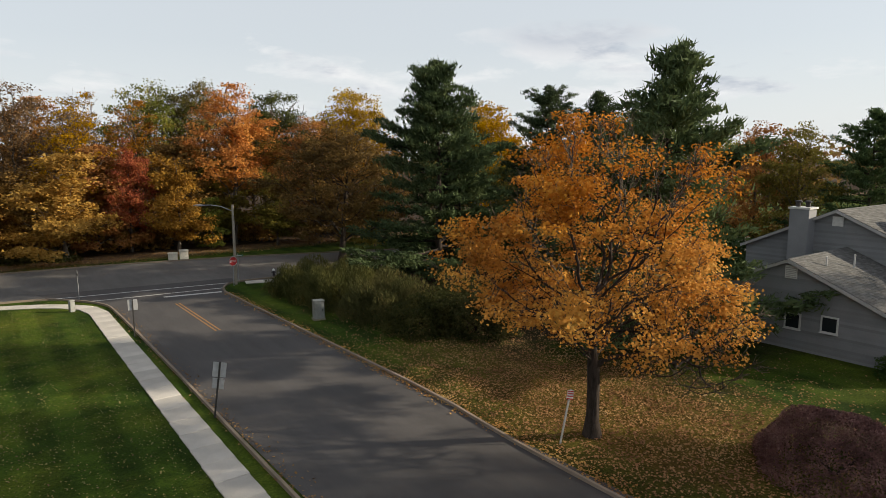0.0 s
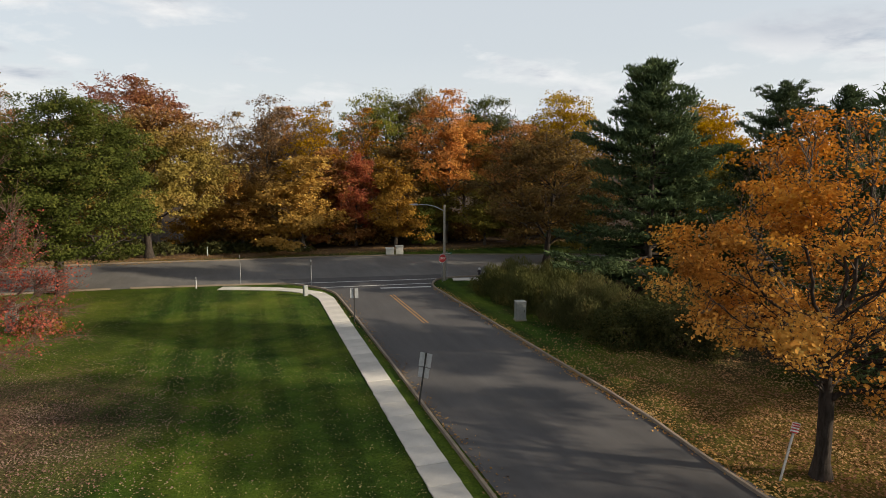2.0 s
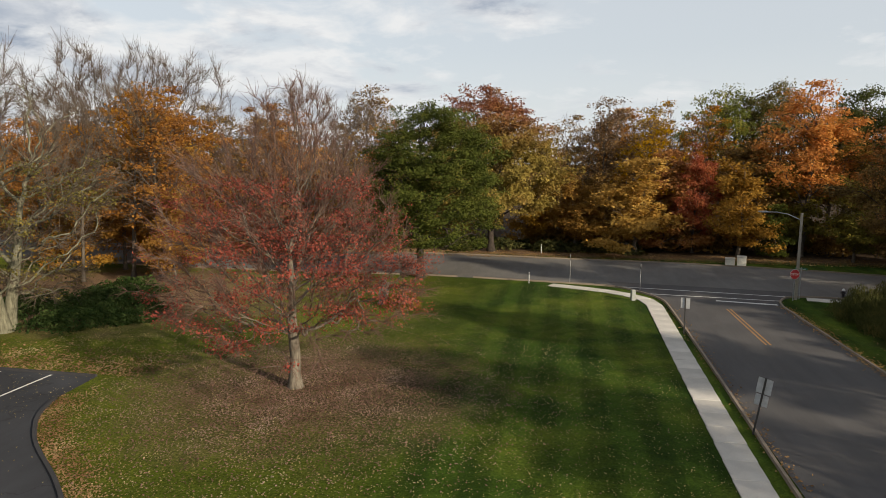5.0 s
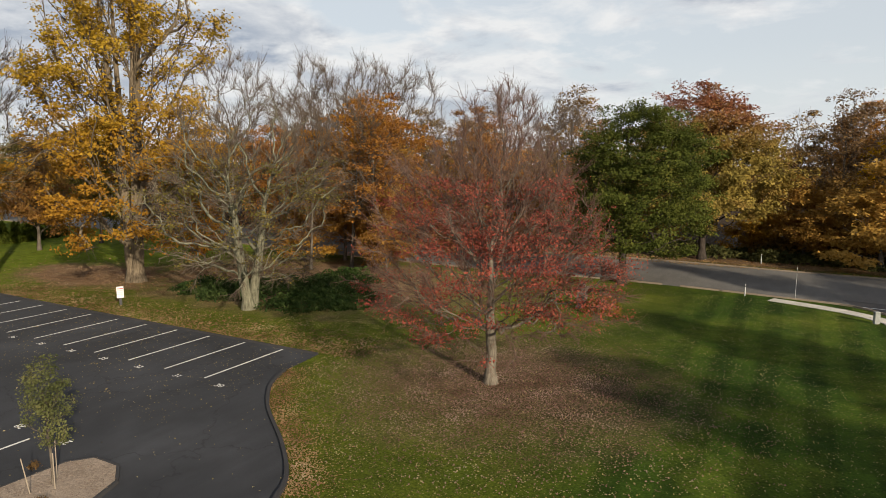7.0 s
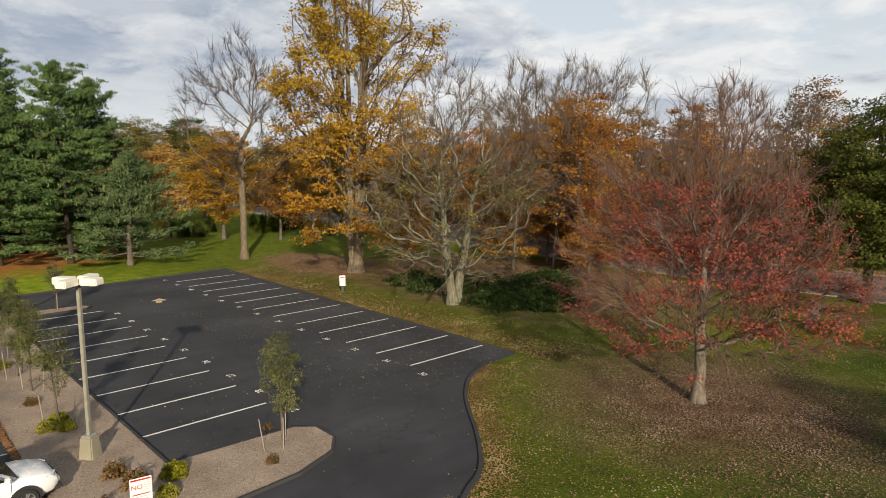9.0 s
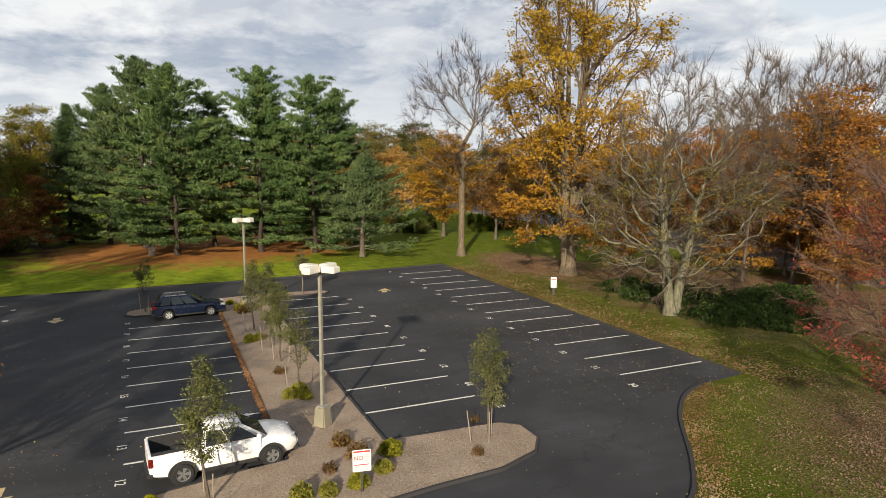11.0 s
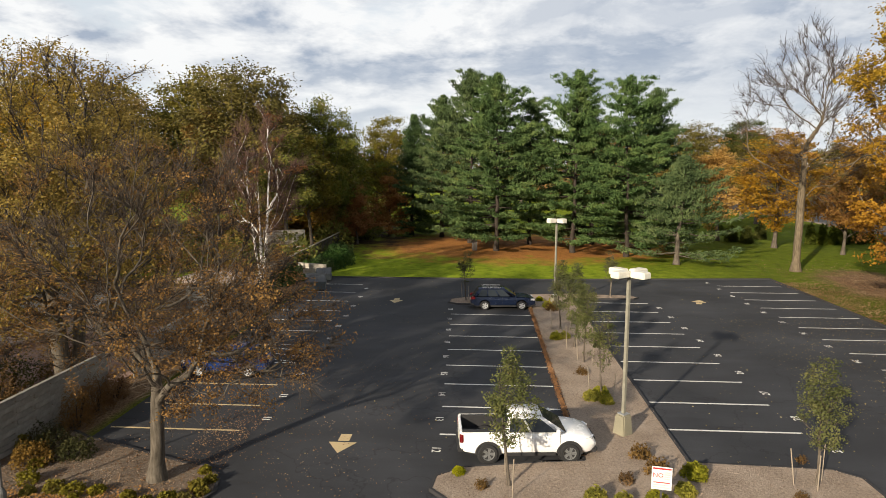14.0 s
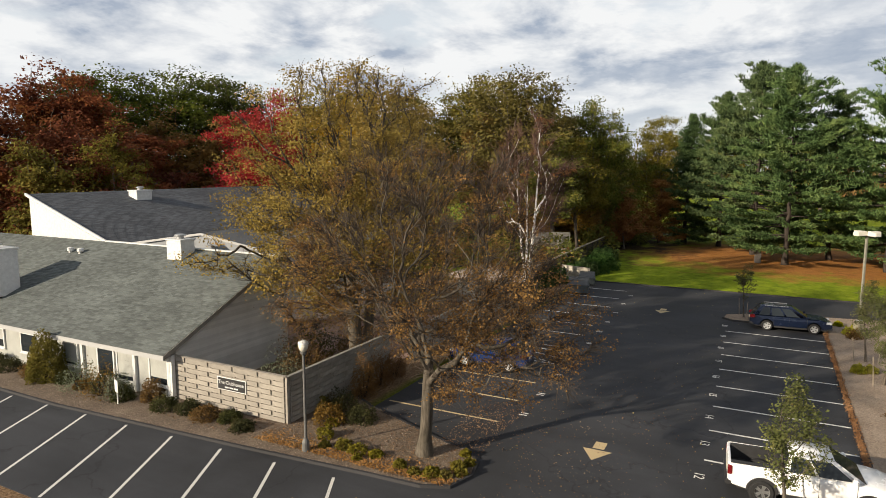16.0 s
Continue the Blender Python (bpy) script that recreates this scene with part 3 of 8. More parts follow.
def text_mesh(body, size, depth=0.003):
    """Lettering in the built-in font, centred, lying in the xy plane."""
    cu = bpy.data.curves.new("lettering", "FONT")
    cu.body, cu.size, cu.extrude, cu.align_x, cu.align_y = body, size, depth, "CENTER", "CENTER"
    cu.resolution_u = 3
    ob = bpy.data.objects.new("lettering", cu)
    scene.collection.objects.link(ob)
    me = bpy.data.meshes.new_from_object(ob.evaluated_get(bpy.context.evaluated_depsgraph_get()))
    bpy.data.objects.remove(ob)
    me.name = "lettering"
    return me


# ---------------------------------------------------------------- foliage and trees
def unit(v):
    return v / np.maximum(np.linalg.norm(v, axis=-1, keepdims=True), 1e-9)


def leaf_cards(rng, centres, size, wide=0.62, up=0.5, fold=0.18, vary=0.35, along=None, face=None):
    """Four-cornered leaves round the given centres: tip, two sides and stalk."""
    n = len(centres)
    nrm = unit(rng.normal(size=(n, 3)) * (1.0 if face is None else 0.6) + (np.array([0, 0, up]) if face is None else face))
    a = unit(np.cross(nrm, rng.normal(size=(n, 3)))) if along is None else unit(along + rng.normal(size=(n, 3)) * 0.25)
    b = unit(np.cross(nrm, a))
    s = size * (1 + vary * rng.uniform(-1, 1, size=(n, 1)))
    v = np.empty((n, 4, 3))
    v[:, 0] = centres + a * s * 0.5
    v[:, 1] = centres + b * s * wide * 0.5 + nrm * s * fold - a * s * 0.08
    v[:, 2] = centres - a * s * 0.5
    v[:, 3] = centres - b * s * wide * 0.5 + nrm * s * fold - a * s * 0.08
    return v.reshape(-1, 3), np.arange(4 * n).reshape(-1, 4)


def leaf_slips(rng, centres, size, wide=0.6, up=0.5, vary=0.35, along=None, face=None):
    """Three-cornered leaves, for foliage that stays far off."""
    n = len(centres)
    nrm = unit(rng.normal(size=(n, 3)) * (1.0 if face is None else 0.6) + (np.array([0, 0, up]) if face is None else face))
    a = unit(np.cross(nrm, rng.normal(size=(n, 3)))) if along is None else unit(along + rng.normal(size=(n, 3)) * 0.25)
    b = unit(np.cross(nrm, a))
    s = size * (1 + vary * rng.uniform(-1, 1, size=(n, 1)))
    v = np.stack([centres + a * s * 0.6, centres - a * s * 0.4 + b * s * wide * 0.5, centres - a * s * 0.4 - b * s * wide * 0.5], 1)
    return v.reshape(-1, 3), np.arange(3 * n).reshape(-1, 3)


def tubes(p0, p1, r0, r1, k):
    """Tapered pipes with k sides from p0 to p1."""
    d = unit(p1 - p0)
    ref = np.where(np.abs(d[:, 2:3]) < 0.9, np.array([[0, 0, 1.0]]), np.array([[1.0, 0, 0]]))
    a = unit(np.cross(d, ref))
    b = np.cross(d, a)
    ang = np.arange(k) * 2 * np.pi / k
    ring = a[:, None] * np.cos(ang)[None, :, None] + b[:, None] * np.sin(ang)[None, :, None]
    v = np.concatenate([p0[:, None] + ring * r0[:, None, None], p1[:, None] + ring * r1[:, None, None]], 1)
    n = len(p0)
    i = np.arange(k)
    q = np.stack([i, (i + 1) % k, k + (i + 1) % k, k + i], 1)
    quads = (np.arange(n) * 2 * k)[:, None, None] + q[None]
    return v.reshape(-1, 3), quads.reshape(-1, 4)


def joined(chunks):
    vs, qs, k = [], [], 0
    for v, q in chunks:
        vs.append(v)
        qs.append(q + k)
        k += len(v)
    return np.concatenate(vs), np.concatenate(qs)


def shape_round(f):
    return np.sqrt(np.clip(1 - (2 * f - 0.92) ** 2 * 0.95, 0.02, 1))


def shape_oval(f):
    return np.clip(np.sin(np.pi * np.clip(f * 0.86 + 0.12, 0, 1)) ** 0.75, 0.05, 1)


def shape_dome(f):
    return np.interp(f, [0, 0.12, 0.3, 0.55, 0.8, 0.93, 1.0], [0.82, 1.0, 1.0, 0.93, 0.72, 0.5, 0.2])


def shape_cone(f):
    return np.interp(f, [0, 0.1, 0.25, 0.45, 0.7, 0.9, 1.0], [0.62, 0.9, 1.0, 0.88, 0.60, 0.32, 0.12])


def shape_skirt(f):
    return np.interp(f, [0, 0.12, 0.24, 0.4, 0.6, 0.8, 0.93, 1.0], [0.85, 1.0, 0.94, 0.80, 0.70, 0.55, 0.38, 0.15])


def shape_low(f):
    return np.clip(1.05 - 0.75 * f ** 1.3, 0.1, 1) * np.clip(0.6 + 4 * f, 0, 1)


def skeleton_of(rng, height, base, radius, shape, boughs, pulls, step, lean=0.04, top=0.7, wiggle=0.2, rise=0.5, lumps=0.22, stems=1, fork=0.09, inner=0.3, loose=0.55, reach=4.5, bole=0.8,
                size=0.15, shift=(0.0, 0.0), hang=0.0, flow=0.6):
    """Nodes, parents, levels and bough numbers of a tree that grows, step by step, into the boughs of its crown."""
    ph = rng.uniform(0, 6.28, 6)
    f = np.zeros(0)
    while len(f) < boughs:
        g = rng.uniform(0, 1, boughs * 2)
        f = np.concatenate([f, g[rng.uniform(size=len(g)) < shape(g) ** 1.3]])
    f = f[:boughs]
    a = rng.uniform(0, 2 * np.pi, boughs)
    lump = 1 + lumps * (0.5 * np.sin(2 * a + ph[0] + 3 * f) + 0.5 * np.sin(3 * a + ph[1] - 5 * f) + 0.35 * np.sin(5 * a + ph[2] + 9 * f))
    r = radius * (1 - size * 0.7) * shape(f) * lump * np.sqrt(rng.uniform(inner ** 2, 1, boughs))
    spots = np.column_stack([r * np.cos(a) + shift[0] * np.minimum(1, f * 3), r * np.sin(a) + shift[1] * np.minimum(1, f * 3), base + f * (height - base) * 0.97])
    which = rng.integers(0, boughs, pulls)
    s = radius * size
    pull = spots[which] + np.clip(rng.normal(size=(pulls, 3)), -1.7, 1.7) * np.array([s, s, s * 0.55])
    k = rng.uniform(size=pulls) < loose  # the rest fills the crown evenly
    fk, ak = np.clip(f[which] + rng.normal(size=pulls) * 0.12, 0, 1), rng.uniform(0, 2 * np.pi, pulls)
    rk = radius * shape(fk) * 0.9 * np.sqrt(rng.uniform(0.01, 1, pulls))
    pull[k] = np.column_stack([rk * np.cos(ak) + shift[0] * np.minimum(1, fk * 3), rk * np.sin(ak) + shift[1] * np.minimum(1, fk * 3), base + fk * (height - base) * 0.97])[k]
    pull[:, 2] = np.clip(pull[:, 2], base * 0.75, height)
    P, par, lev, way = [], [], [], []
    for k in range(stems):
        out = np.array([math.cos(2.2 * k + ph[3]), math.sin(2.2 * k + ph[3])]) if stems > 1 else np.zeros(2)
        drift = rng.normal(size=2) * lean + out * fork
        m = max(6, int(height * top / (step * 1.4)))
        bend = np.cumsum(rng.normal(size=(m + 1, 2)) * wiggle * step * 0.22, 0)
        for i in range(m + 1):
            z = height * top * (1 if k == 0 else 0.92) * i / m
            off = drift * z + bend[i] * (i > 1) + out * min(0.3, 0.03 * radius)
            P.append(np.array([off[0], off[1], z]))
            par.append(-1 if i == 0 else len(P) - 2)
            lev.append(0)
            way.append(np.array([0, 0, 0.6]))
    near = np.full(len(pull), -1)
    best = np.full(len(pull), 1e9)
    alive = np.ones(len(pull), bool)

    def meet(first):
        """Let the pulls that are left weigh the nodes from number first on."""
        nodes = np.array(P[first:])
        ok = nodes[:, 2] > base * bole
        idx = np.where(alive)[0]
        if not len(idx) or not ok.any():
            return
        d = pull[idx][:, None] - nodes[None]
        dist = np.linalg.norm(d, axis=2)
        cost = dist + 1.3 * np.maximum(0, rise * np.hypot(d[..., 0], d[..., 1]) - d[..., 2]) + np.where(ok, 0, 1e6)[None]
        j = cost.argmin(1)
        c = cost[np.arange(len(idx)), j]
        better = c < best[idx]
        best[idx[better]] = c[better]
        near[idx[better]] = first + j[better]
        alive[idx[dist.min(1) < step * 1.35]] = False

    meet(0)
    kids = {}
    for _ in range(160):
        idx = np.where(alive & (near >= 0))[0]
        if not len(idx):
            break
        idx = idx[best[idx] <= max(step * reach, np.partition(best[idx], min(len(idx) - 1, 4))[min(len(idx) - 1, 4)])]
        nodes, inv = np.unique(near[idx], return_inverse=True)
        start = np.array([P[i] for i in nodes])
        d = unit(pull[idx] - start[inv])
        total = np.zeros((len(nodes), 3))
        np.add.at(total, inv, d)
        old = np.array([way[i] for i in nodes])
        total = unit(unit(total) + flow * old + rng.normal(size=total.shape) * wiggle + np.array([0, 0, 0.06 - hang]))
        first = len(P)
        for i, p, w in zip(nodes, start, total):
            kids[i] = kids.get(i, 0) + 1
            if kids[i] > 3:
                alive[near == i] = False
                continue
            P.append(p + w * step * rng.uniform(0.8, 1.15))
            par.append(i)
            lev.append(lev[i] + (1 if lev[i] == 0 or kids[i] > 1 else 0))
            way.append(w)
        if len(P) > first:
            meet(first)
    P = np.array(P)
    bough = ((P[:, None] - spots[None]) ** 2 * np.array([1, 1, 2.5])).sum(2).argmin(1)
    return P, np.array(par), np.array(lev), bough, f


def tree_meshes(seed, height, base, radius, shape=shape_round, boughs=70, pulls=900, trunk_r=0.25, leaves=9000, leaf_size=0.16, twigs=0, twig_len=0.8, step=0.0,
                spread=0.3, leaf_band=(0.0, 1.0), up=0.7, min_r=0.006, leaf_low=0.0, droop=0.0, pipe=0.5, side=(0.0, 0.0), thin=0.3, coarse=False, trunk_end=0.12, sprays=0, **more):
    """The meshes of a broad-leaved tree: wood, crown and twigs (either may be None)."""
    rng = np.random.default_rng(seed)
    step = step or max(0.12, radius / 15)
    P, par, lev, bough, bf = skeleton_of(rng, height, base, radius, shape, boughs, pulls, step, **more)
    n = len(P)
    load = np.zeros(n)
    kids = np.zeros(n, int)
    for i in range(n - 1, -1, -1):
        if kids[i] == 0:
            load[i] += 1
        if par[i] >= 0:
            load[par[i]] += load[i]
            kids[par[i]] += 1
    R = np.maximum(trunk_r * (load / load.max()) ** pipe, min_r)
    z = P[:, 2]
    R = np.where(lev == 0, np.maximum(R, trunk_r * np.clip(1 - z / (z[lev == 0].max() * 1.02), trunk_end, 1) ** 0.7 * 0.8) * (1 + 0.65 * np.exp(-z / 0.35)), R)
    ids = np.where(par >= 0)[0]
    p0, p1, r1 = P[par[ids]], P[ids], R[ids]
    r0 = np.minimum(R[par[ids]], np.where(lev[ids] == 0, R[par[ids]], r1 * 1.45))
    chunks = []
    for lo, hi, k in ((0.09, 99, 6 if coarse else 9), (0.03, 0.09, 4 if coarse else 6), (0, 0.03, 3)):
        s = (r1 >= lo) & (r1 < hi)
        if s.any():
            chunks.append(tubes(p0[s], p1[s] + (p1[s] - p0[s]) * (0.10 if lo == 0.09 else 0.04), r0[s], r1[s], k))
    wood = np_mesh("trunk", *joined(chunks), smooth=True)
    ends = np.where((load <= 3) & (lev > 0))[0]
    sprout, spray = P[ends], bough[ends]
    heart = np.array([0, 0, base + 0.3 * (height - base)])
    tw = None
    if twigs:
        k = rng.choice(ends, twigs)
        run = unit(P[k] - P[par[k]])
        dirs = unit(run * 0.7 + unit(P[k] - heart) * 0.5 + rng.normal(size=(twigs, 3)) * 0.45 + np.array([0, 0, 0.2 - droop]))
        L = twig_len * rng.uniform(0.35, 1.25, size=(twigs, 1))
        a = P[k]
        m = a + dirs * L * 0.55 + rng.normal(size=(twigs, 3)) * 0.04
        e = m + unit(dirs + rng.normal(size=(twigs, 3)) * 0.4 + np.array([0, 0, -droop * 0.7])) * L * 0.5
        rr = np.full(twigs, min_r)
        tw = np_mesh("branchwork", *(tubes(a, e, rr * 1.3, rr * 0.5, 3) if coarse else joined([tubes(a, m, rr * 1.3, rr, 3), tubes(m, e, rr, rr * 0.5, 3)])))
        sprout, spray = np.concatenate([sprout, m, e]), np.concatenate([spray, bough[k], bough[k]])
    crown = None
    if leaves:
        full = np.where(rng.uniform(size=len(bf)) < thin, rng.uniform(0.03, 0.3, len(bf)), rng.uniform(0.6, 1.0, len(bf)))
        f = (sprout[:, 2] - base) / (height - base)
        keep = (f >= leaf_band[0]) & (f <= leaf_band[1]) & (sprout[:, 2] > base * 0.8)
        wgt = full[spray] * rng.uniform(0.2, 1.0, len(sprout)) * np.exp((sprout[:, 0] * side[0] + sprout[:, 1] * side[1]) / radius) * keep * np.clip(1 - leaf_low * f, 0.02, 1) * (0.75 + 0.5 * np.clip(f, 0, 1))
        # leaves hang in flat sprays, each round one shoot
        tuft = rng.choice(len(sprout), sprays or leaves // 90, p=wgt / wgt.sum())
        big = rng.uniform(0.55, 1.3, len(tuft))
        j = rng.choice(len(tuft), leaves, p=big / big.sum())
        k = tuft[j]
        c = sprout[k] + np.clip(rng.normal(size=(leaves, 3)), -1.6, 1.6) * (spread * big[j])[:, None] * np.array([1, 1, 0.42])
        face = unit(c - heart) * 0.45 + np.array([0, 0, up])
        crown = np_mesh("crown", *(leaf_slips(rng, c, leaf_size, 0.85, face=face) if coarse else leaf_cards(rng, c, leaf_size * 1.04, 0.8, face=face)))
    return wood, crown, tw


def plant(name, meshes, m, mats, label, category="tree", group=""):
    """A tree as a thing with its trunk, crown and twigs as parts."""
    ob = thing(name, m, label, category, group)
    for n, me, mat in zip(("trunk", "crown", "branchwork"), meshes, mats):
        if me:
            p = part(n, me, mat, ob)
            if n == "branchwork":
                tagged(p, kind="stuff")
    return ob


def tinted(ob, mats):
    """Give a copied tree leaves and bark of its own."""
    for c in ob.children:
        for key, mat in mats.items():
            if c.name.startswith(key):
                c.material_slots[0].link = "OBJECT"
                c.material_slots[0].material = mat
    return ob


def pine_meshes(seed, height, radius, base=2.0, whorl=0.62, tufts=9, needle=0.42, trunk_r=0.3, ragged=0.3, droop=0.0, power=0.60, per=7, fill=12):
    """A pine: straight trunk, whorls of level boughs that turn up at the ends, flat plumes of needles."""
    rng = np.random.default_rng(seed)
    zs = np.linspace(0, height, 16)
    sway = np.cumsum(rng.normal(size=(16, 2)) * 0.07, 0)
    trunk = np.column_stack([sway, zs])
    rad = trunk_r * np.clip(1 - zs / height, 0.02, 1) ** 0.85 * (1 + 0.4 * np.exp(-zs / 0.4))
    chunks = [tubes(trunk[:-1], trunk[1:], rad[:-1], rad[1:], 9)]
    cen, ali = [], []
    z = base
    bp0, bp1, br0, br1 = [], [], [], []
    lobes = rng.uniform(0, 6.28, 3)
    while z < height - 0.8:
        f = (z - base) / (height - base)
        full = ((1 - f) ** power * min(1, 0.82 + 1.2 * f) + 0.012) * radius
        for _ in range(rng.integers(6, 9)):
            a = rng.uniform(0, 2 * np.pi)
            lobe = 1 + 0.16 * math.sin(2 * a + lobes[0] + 4 * f) + 0.14 * math.sin(3 * a + lobes[1] - 7 * f)
            lift = 0.02 + 0.16 * f + 0.62 * f ** 4 - droop * (1 - f)
            L = max(0.35, full * lobe * (1 + ragged * rng.uniform(-1, 0.6)))
            L = min(L, max(0.5, (height - z) / max(lift, 0.1)))
            zz = z + rng.uniform(-0.2, 0.2)
            start = np.array([np.interp(zz, zs, sway[:, 0]), np.interp(zz, zs, sway[:, 1]), zz])
            d = np.array([math.cos(a), math.sin(a), 0])
            side = np.array([-d[1], d[0], 0])
            m = max(3, int(L / 0.6))
            bend = rng.normal() * 0.12
            prev = start
            for i in range(1, m + 1):
                u = i / m
                p = start + d * L * u + side * bend * L * u * u + np.array([0, 0, L * (lift * u + 0.15 * u ** 3 - 0.10 * u)]) + rng.normal(size=3) * 0.05
                bp0.append(prev); bp1.append(p)
                r = max(0.012, 0.016 * L)
                br0.append(r * (1.15 - u)); br1.append(max(0.006, r * (1.0 - u)))
                if u > 0.3:
                    reach = 0.15 + 0.27 * L * (1.05 - u) * min(1.0, u * 2.0)
                    for _k in range(max(2, int(tufts * min(1.0, 0.55 + L / 6.0)))):
                        w = rng.uniform(-1, 1)
                        c = p + side * w * reach + d * (rng.uniform(-0.3, 0.3) + 0.4 * abs(w) * reach) + np.array([0, 0, rng.normal() * 0.08 + 0.06 + 0.12 * abs(w)])
                        cen.append(c)
                        ali.append(d * 0.8 + side * w * 0.7 + np.array([0, 0, 0.42 + 0.7 * f]))
                prev = p
        z += whorl * rng.uniform(0.7, 1.3) * (1 if f < 0.45 else 0.72)
    bp0, bp1, br0, br1 = (np.array(q) for q in (bp0, bp1, br0, br1))
    chunks.append(tubes(bp0, bp1, br0, br1, 3))
    # short upswept shoots that fill the upper crown between the boughs
    for _ in range(int(fill * height * radius)):
        f = rng.uniform(0.25, 1.0) ** 0.8
        a = rng.uniform(0, 2 * np.pi)
        lobe = 1 + 0.16 * math.sin(2 * a + lobes[0] + 4 * f) + 0.14 * math.sin(3 * a + lobes[1] - 7 * f)
        r = radius * ((1 - f) ** power * min(1, 0.82 + 1.2 * f)) * lobe * rng.uniform(0.25, 0.92) * (1 + 0.14 * math.sin(f * height * 3.3 + 2 * a))
        zz = base + f * (height - base) + 0.25
        cen.append(np.array([np.interp(zz, zs, sway[:, 0]) + r * math.cos(a), np.interp(zz, zs, sway[:, 1]) + r * math.sin(a), zz]))
        ali.append(np.array([0.6 * math.cos(a), 0.6 * math.sin(a), 0.75 + 0.5 * f]))
    # the leader
    for i in range(10):
        cen.append(trunk[-1] + np.array([0, 0, 0.2 - 0.10 * i]))
        ali.append(np.array([rng.normal() * 0.4, rng.normal() * 0.4, 1.0]))
    cen, ali = np.array(cen), unit(np.array(ali))
    c = np.repeat(cen, per, 0) + rng.normal(size=(len(cen) * per, 3)) * np.array([0.22, 0.22, 0.09])
    d = unit(np.repeat(ali, per, 0) + rng.normal(size=(len(cen) * per, 3)) * 0.5)
    crown = np_mesh("crown", *leaf_slips(rng, c, needle, wide=0.3, up=0.8, along=d))
    return np_mesh("trunk", *joined(chunks), smooth=True), crown, None


def shrub_mesh(seed, rx, ry, h, leaves, size, bumps=0.18, inner=0.55, up=0.4, blades=False):
    """Leaves over an uneven mound."""
    rng = np.random.default_rng(seed)
    u = unit(rng.normal(size=(leaves, 3)))
    u[:, 2] = np.abs(u[:, 2])
    ph = rng.uniform(0, 6.28, 8)
    lump = 1 + bumps * (np.sin(3 * u[:, 0] * 2 + ph[0]) * 0.5 + np.sin(5 * u[:, 1] * 1.7 + ph[1]) * 0.4 + np.sin(9 * u[:, 0] + 7 * u[:, 2] + ph[2]) * 0.35 + np.sin(8 * u[:, 1] - 6 * u[:, 2] + ph[3]) * 0.35)
    k = rng.uniform(inner ** 3, 1, leaves) ** (1 / 3) * lump
    c = u * k[:, None] * np.array([rx, ry, h])
    if blades:
        return np_mesh("foliage", *leaf_slips(rng, c, size, wide=0.16, up=0.1, along=u * 0.35 + np.array([0, 0, 0.8]) + rng.normal(size=c.shape) * 0.35))
    return np_mesh("foliage", *leaf_cards(rng, c, size, up=up))


def shrub(name, seed, x, y, rx, ry, h, leaves, size, mat, label, stem=True, group="", turn=0.0, base=0.0, category="shrub", **more):
    ob = thing(name, (x, y, base, 0, 0, turn), label, category, group)
    part("foliage", shrub_mesh(seed, rx, ry, h, leaves, size, **more), mat, ob)
    if stem:
        g = Geo()
        rng = random.Random(seed)
        for i in range(5):
            a = rng.uniform(0, 6.28)
            g.tube((0.08 * math.cos(a), 0.08 * math.sin(a), 0), (rx * 0.5 * math.cos(a), ry * 0.5 * math.sin(a), h * 0.62), 0.02 + 0.012 * h, 0.008, 5)
        part("stem", g, M_BARK_DARK, ob)
    return ob


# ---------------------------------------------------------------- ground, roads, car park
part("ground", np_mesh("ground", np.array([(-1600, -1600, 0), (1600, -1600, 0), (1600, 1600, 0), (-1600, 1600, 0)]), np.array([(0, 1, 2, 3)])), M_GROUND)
tagged(bpy.data.objects["ground"], "mown lawn strewn with fallen leaves, earth and woodland floor", "ground", kind="structure")


def slab(name, poly, top, mat, label, category):
    ob = part(name, Geo().prism(poly, -0.10, top), mat)
    return tagged(ob, label, category, kind="structure")


def smooth_line(pts, step=1.0):
    """A soft curve through the points."""
    p = [Vector((*q, 0)) for q in pts]
    p = [p[0] * 2 - p[1]] + p + [p[-1] * 2 - p[-2]]
    out = []
    for a, b, c, d in zip(p, p[1:], p[2:], p[3:]):
        m = max(1, int((c - b).length / step))
        for i in range(m):
            u = i / m
            q = 0.5 * ((2 * b) + (c - a) * u + (2 * a - 5 * b + 4 * c - d) * u * u + (3 * b - a - 3 * c + d) * u ** 3)
            out.append((q.x, q.y))
    return out + [(p[-2].x, p[-2].y)]


def offset_line(pts, d):
    out = []
    for i, (x, y) in enumerate(pts):
        a, b = pts[max(i - 1, 0)], pts[min(i + 1, len(pts) - 1)]
        n = Vector((-(b[1] - a[1]), b[0] - a[0])).normalized()
        out.append((x + n.x * d, y + n.y * d))
    return out


def kerb(name, pts, mat, label, width=0.15, high=0.12, uneven=0.0, seed=1):
    rng = random.Random(seed)
    l, r = offset_line(pts, width / 2), offset_line(pts, -width / 2)
    v, f = [], []
    for a, b in zip(l, r):
        z = high + rng.uniform(-uneven, uneven)
        ax, ay, bx, by = a[0] * 0.85 + b[0] * 0.15, a[1] * 0.85 + b[1] * 0.15, a[0] * 0.15 + b[0] * 0.85, a[1] * 0.15 + b[1] * 0.85
        v += [(*a, -0.05), (ax, ay, z), (bx, by, z), (*b, -0.05)]
    for i in range(len(pts) - 1):
        k = 4 * i
        f += [(k + j, k + j + 1, k + j + 5, k + j + 4) for j in range(3)]
    f += [(0, 1, 2, 3), (len(v) - 4, len(v) - 3, len(v) - 2, len(v) - 1)]
    g = Geo().add(v, f)
    return tagged(part(name, g, mat), label, "kerb", kind="structure")


